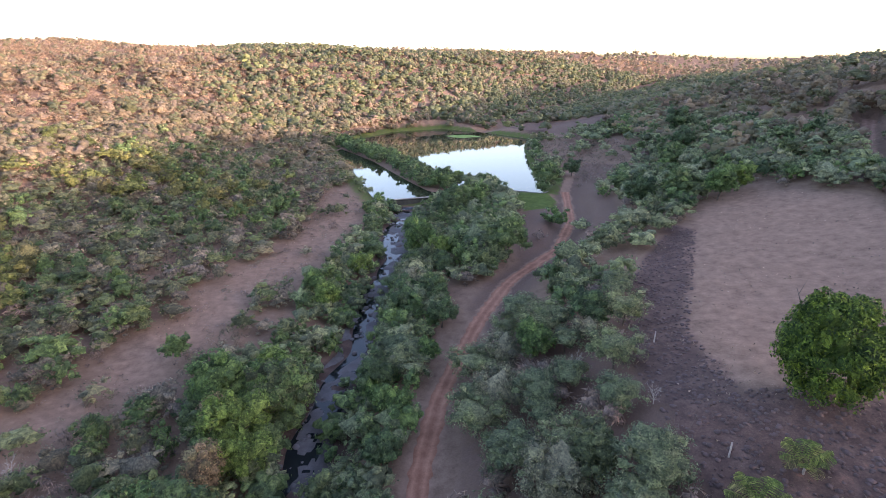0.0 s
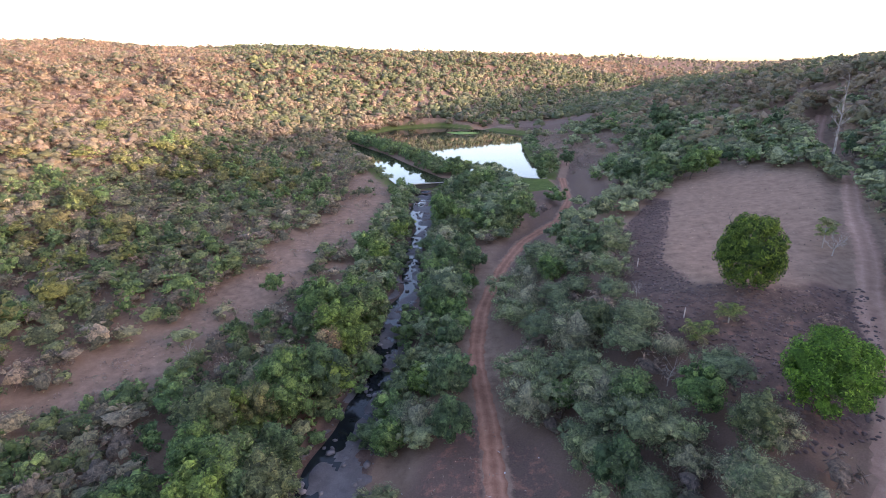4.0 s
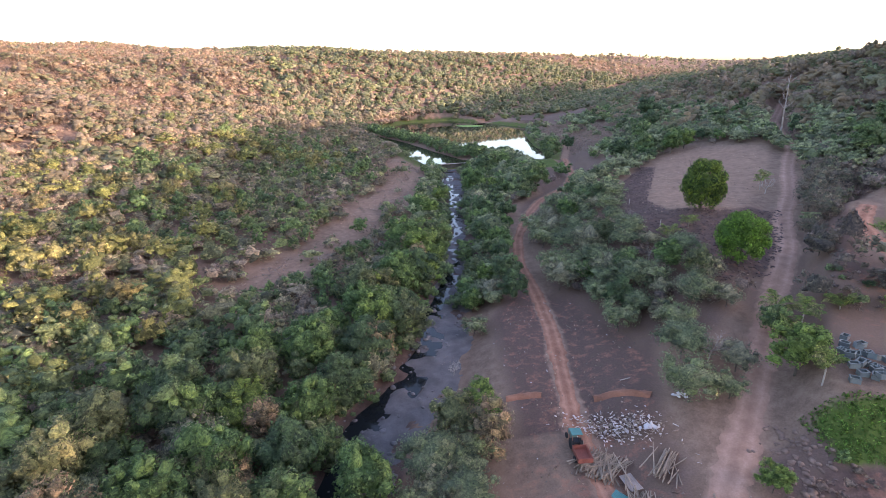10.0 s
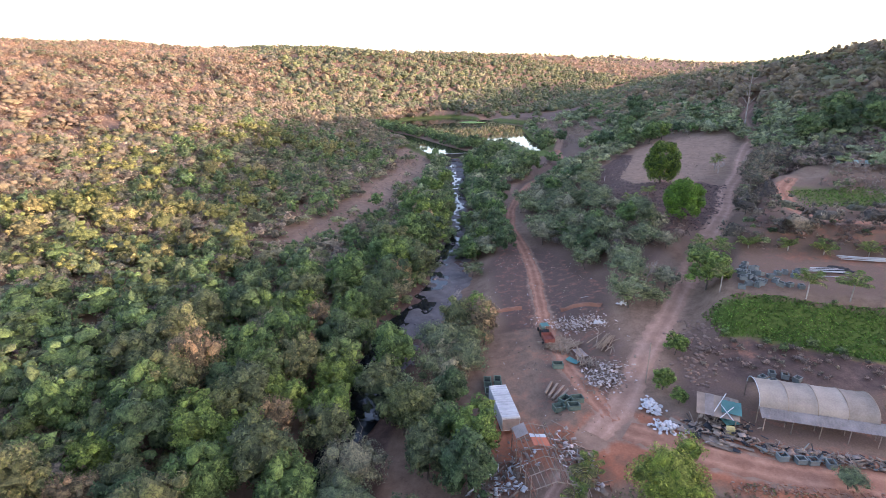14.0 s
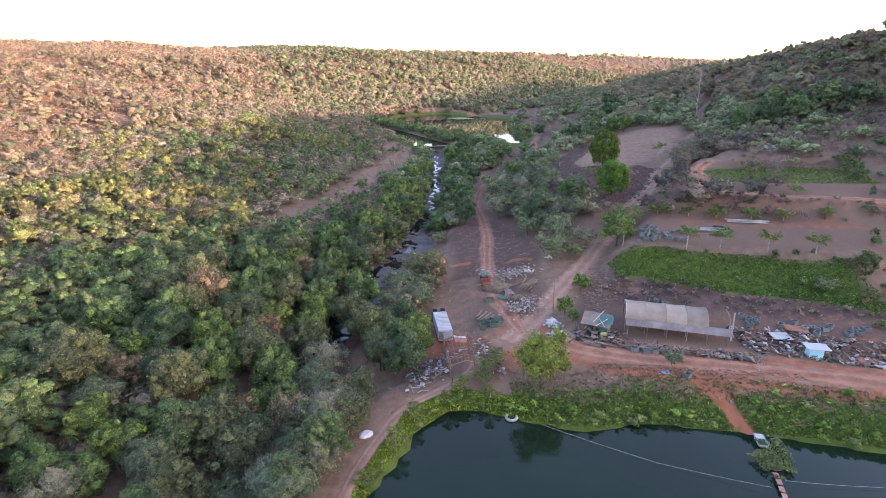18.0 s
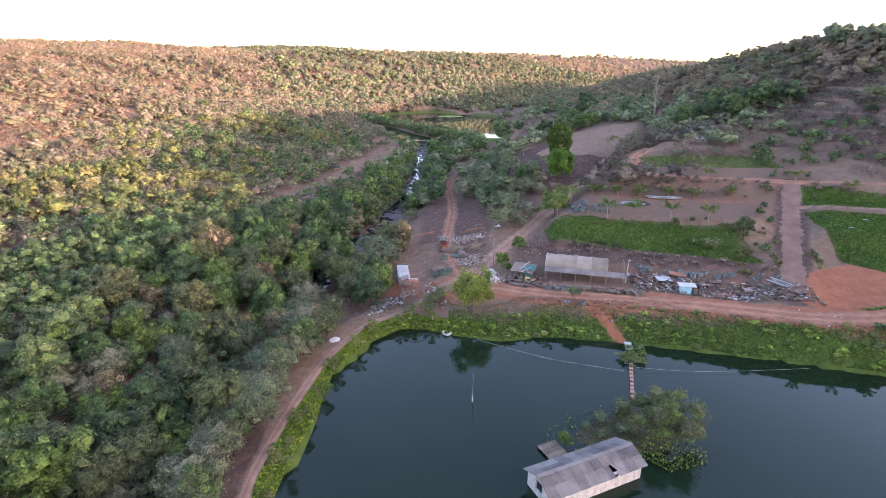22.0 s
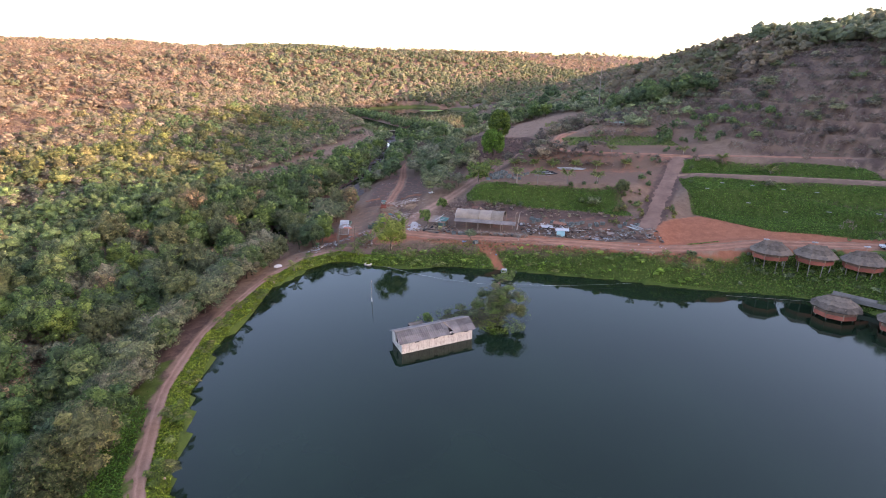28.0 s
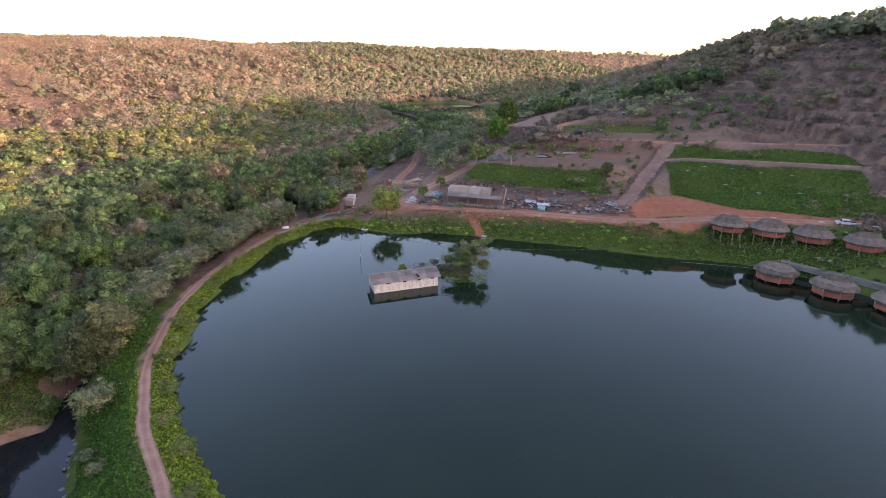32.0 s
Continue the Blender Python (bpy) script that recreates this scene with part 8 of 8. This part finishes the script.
# ---------------------------------------------------------------- thatched huts by the pond
def gazebo_master(name, radius, floor, eave, apex, stilt, label, group):
    """An eight-sided hut: red floor band, dark screens, posts and a layered thatch."""
    g = thing(name, label, "hut", (0, 0, -60), 0, group)
    n = 8
    ang = [2 * math.pi * (k + 0.5) / n for k in range(n)]
    fr = radius * 0.86

    def ring(r, z, sx=1.0):
        return [Vector((r * sx * math.cos(a), r * 0.86 * math.sin(a), z)) for a in ang]
    bm = bmesh.new()
    lo, hi = [bm.verts.new(p) for p in ring(fr, floor)], [bm.verts.new(p) for p in ring(fr, floor + 0.18)]
    bm.faces.new(lo[::-1])
    bm.faces.new(hi)
    for k in range(n):
        bm.faces.new((lo[k], lo[(k + 1) % n], hi[(k + 1) % n], hi[k]))
    part("floor", bm, CONCRETE, g)
    for k in range(n):
        a, b = ring(fr, floor)[k], ring(fr, floor)[(k + 1) % n]
        d = b - a
        rz = math.atan2(d.y, d.x)
        m = (a + b) / 2
        bm = bmesh.new()
        box(bm, (d.length, 0.12, 0.75), (m.x, m.y, floor - 0.1), rz)
        part("red_panel", bm, RED_PAINT, g, "red-brown painted parapet panel")
        bm = bmesh.new()
        box(bm, (d.length - 0.2, 0.04, eave - floor - 0.63), (m.x * 0.985, m.y * 0.985, floor + 0.65), rz)
        part("screen", bm, SCREEN, g, "brown insect screen panel")
        bm = bmesh.new()
        rod(bm, (a.x, a.y, floor), (a.x, a.y, eave + 0.2), 0.08, 0.08, 6)
        part("post", bm, POLE_WOOD, g)
        if stilt:
            bm = bmesh.new()
            rod(bm, (a.x * 0.85, a.y * 0.85, floor - stilt), (a.x * 0.9, a.y * 0.9, floor), 0.09, 0.09, 6)
            part("stilt", bm, CONCRETE, g)
    r = np.random.default_rng(4)
    tiers = 3
    for q in range(tiers):
        f0, f1 = q / tiers, (q + 1) / tiers + 0.06
        z0, z1 = eave - 0.25 + (apex - eave) * f0 + 0.05 * q, eave - 0.2 + (apex - eave) * min(1, f1) + 0.02 * q
        bm = bmesh.new()
        m = 48
        outer, inner, under = [], [], []
        for k in range(m):
            a = 2 * math.pi * k / m
            oct_r = math.cos(math.pi / n) / math.cos((a + math.pi / n) % (2 * math.pi / n) - math.pi / n)
            fi = min(1, f1)
            flat = oct_r / math.cos(math.pi / n)
            # the roof closes to a short ridge
            ox, oy = (radius * (1 - f0) * flat + 1.7 * f0) * (1 + r.normal(0, 0.014)), (radius * 0.86 * (1 - f0) * flat + 0.2 * f0) * (1 + r.normal(0, 0.014))
            ix, iy = radius * (1 - fi) * flat + 1.7 * fi, radius * 0.86 * (1 - fi) * flat + 0.2 * fi
            ca, sa = math.cos(a), math.sin(a)
            outer.append(bm.verts.new((ox * ca, oy * sa, z0 + r.normal(0, 0.035))))
            inner.append(bm.verts.new((ix * ca, iy * sa, z1 + r.normal(0, 0.02))))
            under.append(bm.verts.new((ox * 0.97 * ca, oy * 0.97 * sa, z0 - 0.16)))
        for k in range(m):
            j = (k + 1) % m
            bm.faces.new((outer[k], outer[j], inner[j], inner[k]))
            bm.faces.new((under[k], under[j], outer[j], outer[k]))
        if q == tiers - 1:
            bm.faces.new(inner)
        part("thatch_layer", bm, THATCH, g)
    bm = bmesh.new()
    rod(bm, (-1.7, 0, apex - 0.12), (1.7, 0, apex - 0.12), 0.16, 0.16, 8)
    part("ridge", bm, THATCH, g)
    return g


SCREEN = plain("brown_screen", (0.13, 0.085, 0.065), 0.8, 0.4, 4.0)
low = gazebo_master("pond_hut", 3.9, 0.5, 2.3, 4.0, 2.6, "eight-sided thatched hut on stilts over the pond", "pond huts")
high = gazebo_master("bank_hut", 3.85, 0.3, 1.9, 3.7, 4.0, "eight-sided thatched hut on stilts at the bank", "bank huts")
for x, y in ((82.0, -83.0), (88.9, -89.8), (95.6, -96.4)):
    copy_thing(low, pose(x, y, 0.0, 0, 0, -36))
for x, y, z in ((79.4, -65.9, 5.2), (87.1, -68.4, 5.1), (94.3, -72.0, 5.0), (101.8, -76.8, 5.0)):
    copy_thing(high, pose(x, y, z, 0, 0, -24))
for o in (low, high):
    for c in (*o.children_recursive, o):
        bpy.data.objects.remove(c)


def walkway():
    w = thing("walkway", "raised concrete walkway behind the pond huts", "walkway", (0, 0, 0))
    a, b = Vector((86.2, -76.2, 0)), Vector((106.5, -96.5, 0))
    d = b - a
    rz = math.atan2(d.y, d.x)
    m = (a + b) / 2
    bm = bmesh.new()
    box(bm, (d.length, 1.7, 0.2), (m.x, m.y, 1.0), rz)
    part("slab", bm, CONCRETE, w)
    nx, ny = -d.y / d.length, d.x / d.length
    for s in (-0.8, 0.8):
        bm = bmesh.new()
        box(bm, (d.length, 0.14, 0.7), (m.x + nx * s, m.y + ny * s, 1.2), rz)
        part("parapet", bm, CONCRETE, w)
    for k in range(9):
        p = a + d * (k / 8)
        bm = bmesh.new()
        rod(bm, (p.x, p.y, -1.5), (p.x, p.y, 1.02), 0.16, 0.16, 8)
        part("pier", bm, CONCRETE, w)


walkway()
bm = bmesh.new()
rod(bm, (67, -74.0, 0.12), (84, -77.2, 0.12), 0.035, 0.035, 6)
single("water_pipe", bm, STEEL, "grey pipe lying along the waterline", "pipe")


def lamp_box(x, y, rz):
    b = thing("lamp_box", "small white lamp box on a short post", "lamp", (x, y, gz(x, y)), rz, "lamp boxes")
    bm = bmesh.new()
    rod(bm, (0, 0, -0.2), (0, 0, 1.1), 0.05, 0.05, 6)
    part("post", bm, STEEL, b)
    bm = bmesh.new()
    box(bm, (1.1, 0.35, 0.2), (0, 0, 1.1))
    softened(bm, 0.03)
    part("box", bm, WHITE_STEEL, b)


for x, y in ((81.5, -60.6), (90.2, -63.4), (98.6, -67.0), (106.8, -71.4)):
    lamp_box(x, y, -20)
for x, y in ((88, -27), (94.5, -30.2), (101, -33.4), (107.5, -37), (97, -42), (105, -46), (113, -51), (90, -37.5), (82, -31)):
    ob = thing("trough", "small white marker trough lying in the grass", "trough", (x, y, gz(x, y) + 0.25), -26, "troughs")
    bm = bmesh.new()
    box(bm, (1.0, 0.35, 0.12), (0, 0, 0))
    part("tray", bm, WHITE_STEEL, ob)


def pickup(x, y, rz):
    c = thing("pickup_truck", "silver double-cab pickup parked on the road", "pickup", (x, y, gz(x, y) + 0.08), rz)
    c.scale = (0.76, 0.8, 0.8)
    bm = bmesh.new()
    box(bm, (5.2, 1.8, 0.62), (0, 0, 0.45), taper=0.985)
    softened(bm, 0.08)
    part("body", bm, CAR_PAINT, c)
    bm = bmesh.new()
    box(bm, (2.1, 1.68, 0.66), (-0.1, 0, 1.05), taper=0.78)
    softened(bm, 0.07)
    part("cab", bm, CAR_PAINT, c)
    bm = bmesh.new()
    box(bm, (1.92, 1.62, 0.42), (-0.1, 0, 1.14), taper=0.84)
    part("side_glass", bm, GLASS, c).scale = (1.0, 1.045, 1.0)
    bm = bmesh.new()
    quad(bm, (-1.36, -0.68, 1.12), (-1.36, 0.68, 1.12), (-1.18, 0.6, 1.6), (-1.18, -0.6, 1.6), 0.02)
    part("windscreen", bm, GLASS, c)
    # near-black slab: the shade of a hollow bed put into its colour
    bm = bmesh.new()
    box(bm, (1.5, 1.5, 0.3), (1.75, 0, 0.79))
    part("load_bed", bm, DARK, c)
    for xx in (-1.6, 1.55):
        for yy in (-0.82, 0.82):
            bm = bmesh.new()
            rod(bm, (xx, yy - 0.13, 0.36), (xx, yy + 0.13, 0.36), 0.37, 0.37, 16)
            w = part("wheel", bm, RUBBER, c)
            bm = bmesh.new()
            rod(bm, (xx, yy - 0.145, 0.36), (xx, yy + 0.145, 0.36), 0.2, 0.2, 12)
            o = part("rim", bm, STEEL, w)
    for yy in (-0.65, 0.65):
        bm = bmesh.new()
        box(bm, (0.06, 0.34, 0.16), (-2.6, yy, 0.8))
        part("headlight", bm, GLASS, c)
        bm = bmesh.new()
        box(bm, (0.06, 0.14, 0.3), (2.6, yy * 1.2, 0.72))
        part("tail_light", bm, RED_PAINT, c)
    bm = bmesh.new()
    box(bm, (0.1, 1.7, 0.2), (-2.62, 0, 0.42))
    part("front_bumper", bm, DARK, c)


pickup(104.4, -66.0, -18)


def fence_post(x, y, h=1.5):
    bm = bmesh.new()
    rod(bm, (0, 0, -0.3), (0.08, 0.02, h), 0.09, 0.07, 6)
    single("fence_post", bm, WHITE_BARK, "pale weathered post standing on burnt soil", "post", (x, y, gz(x, y)), 0, "fence posts")


for x, y in ((23.0, 38.6), (24, 60)):
    fence_post(x, y)
bm = bmesh.new()
rod(bm, (0, 0, -0.3), (0, 0, 6.2), 0.1, 0.08, 8)
single("wooden_pole", bm, TIMBER, "bare wooden pole beside the dirt road", "pole", (4.4, -29.5, gz(4.4, -29.5)))
bm = bmesh.new()
rod(bm, (0, 0, 0.1), (3.2, 1.2, 0.14), 0.06, 0.04, 6)
single("log", bm, WHITE_BARK, "pale branch lying on the bare ground", "log", (1.8, -3.6, gz(2.5, -3.2)))
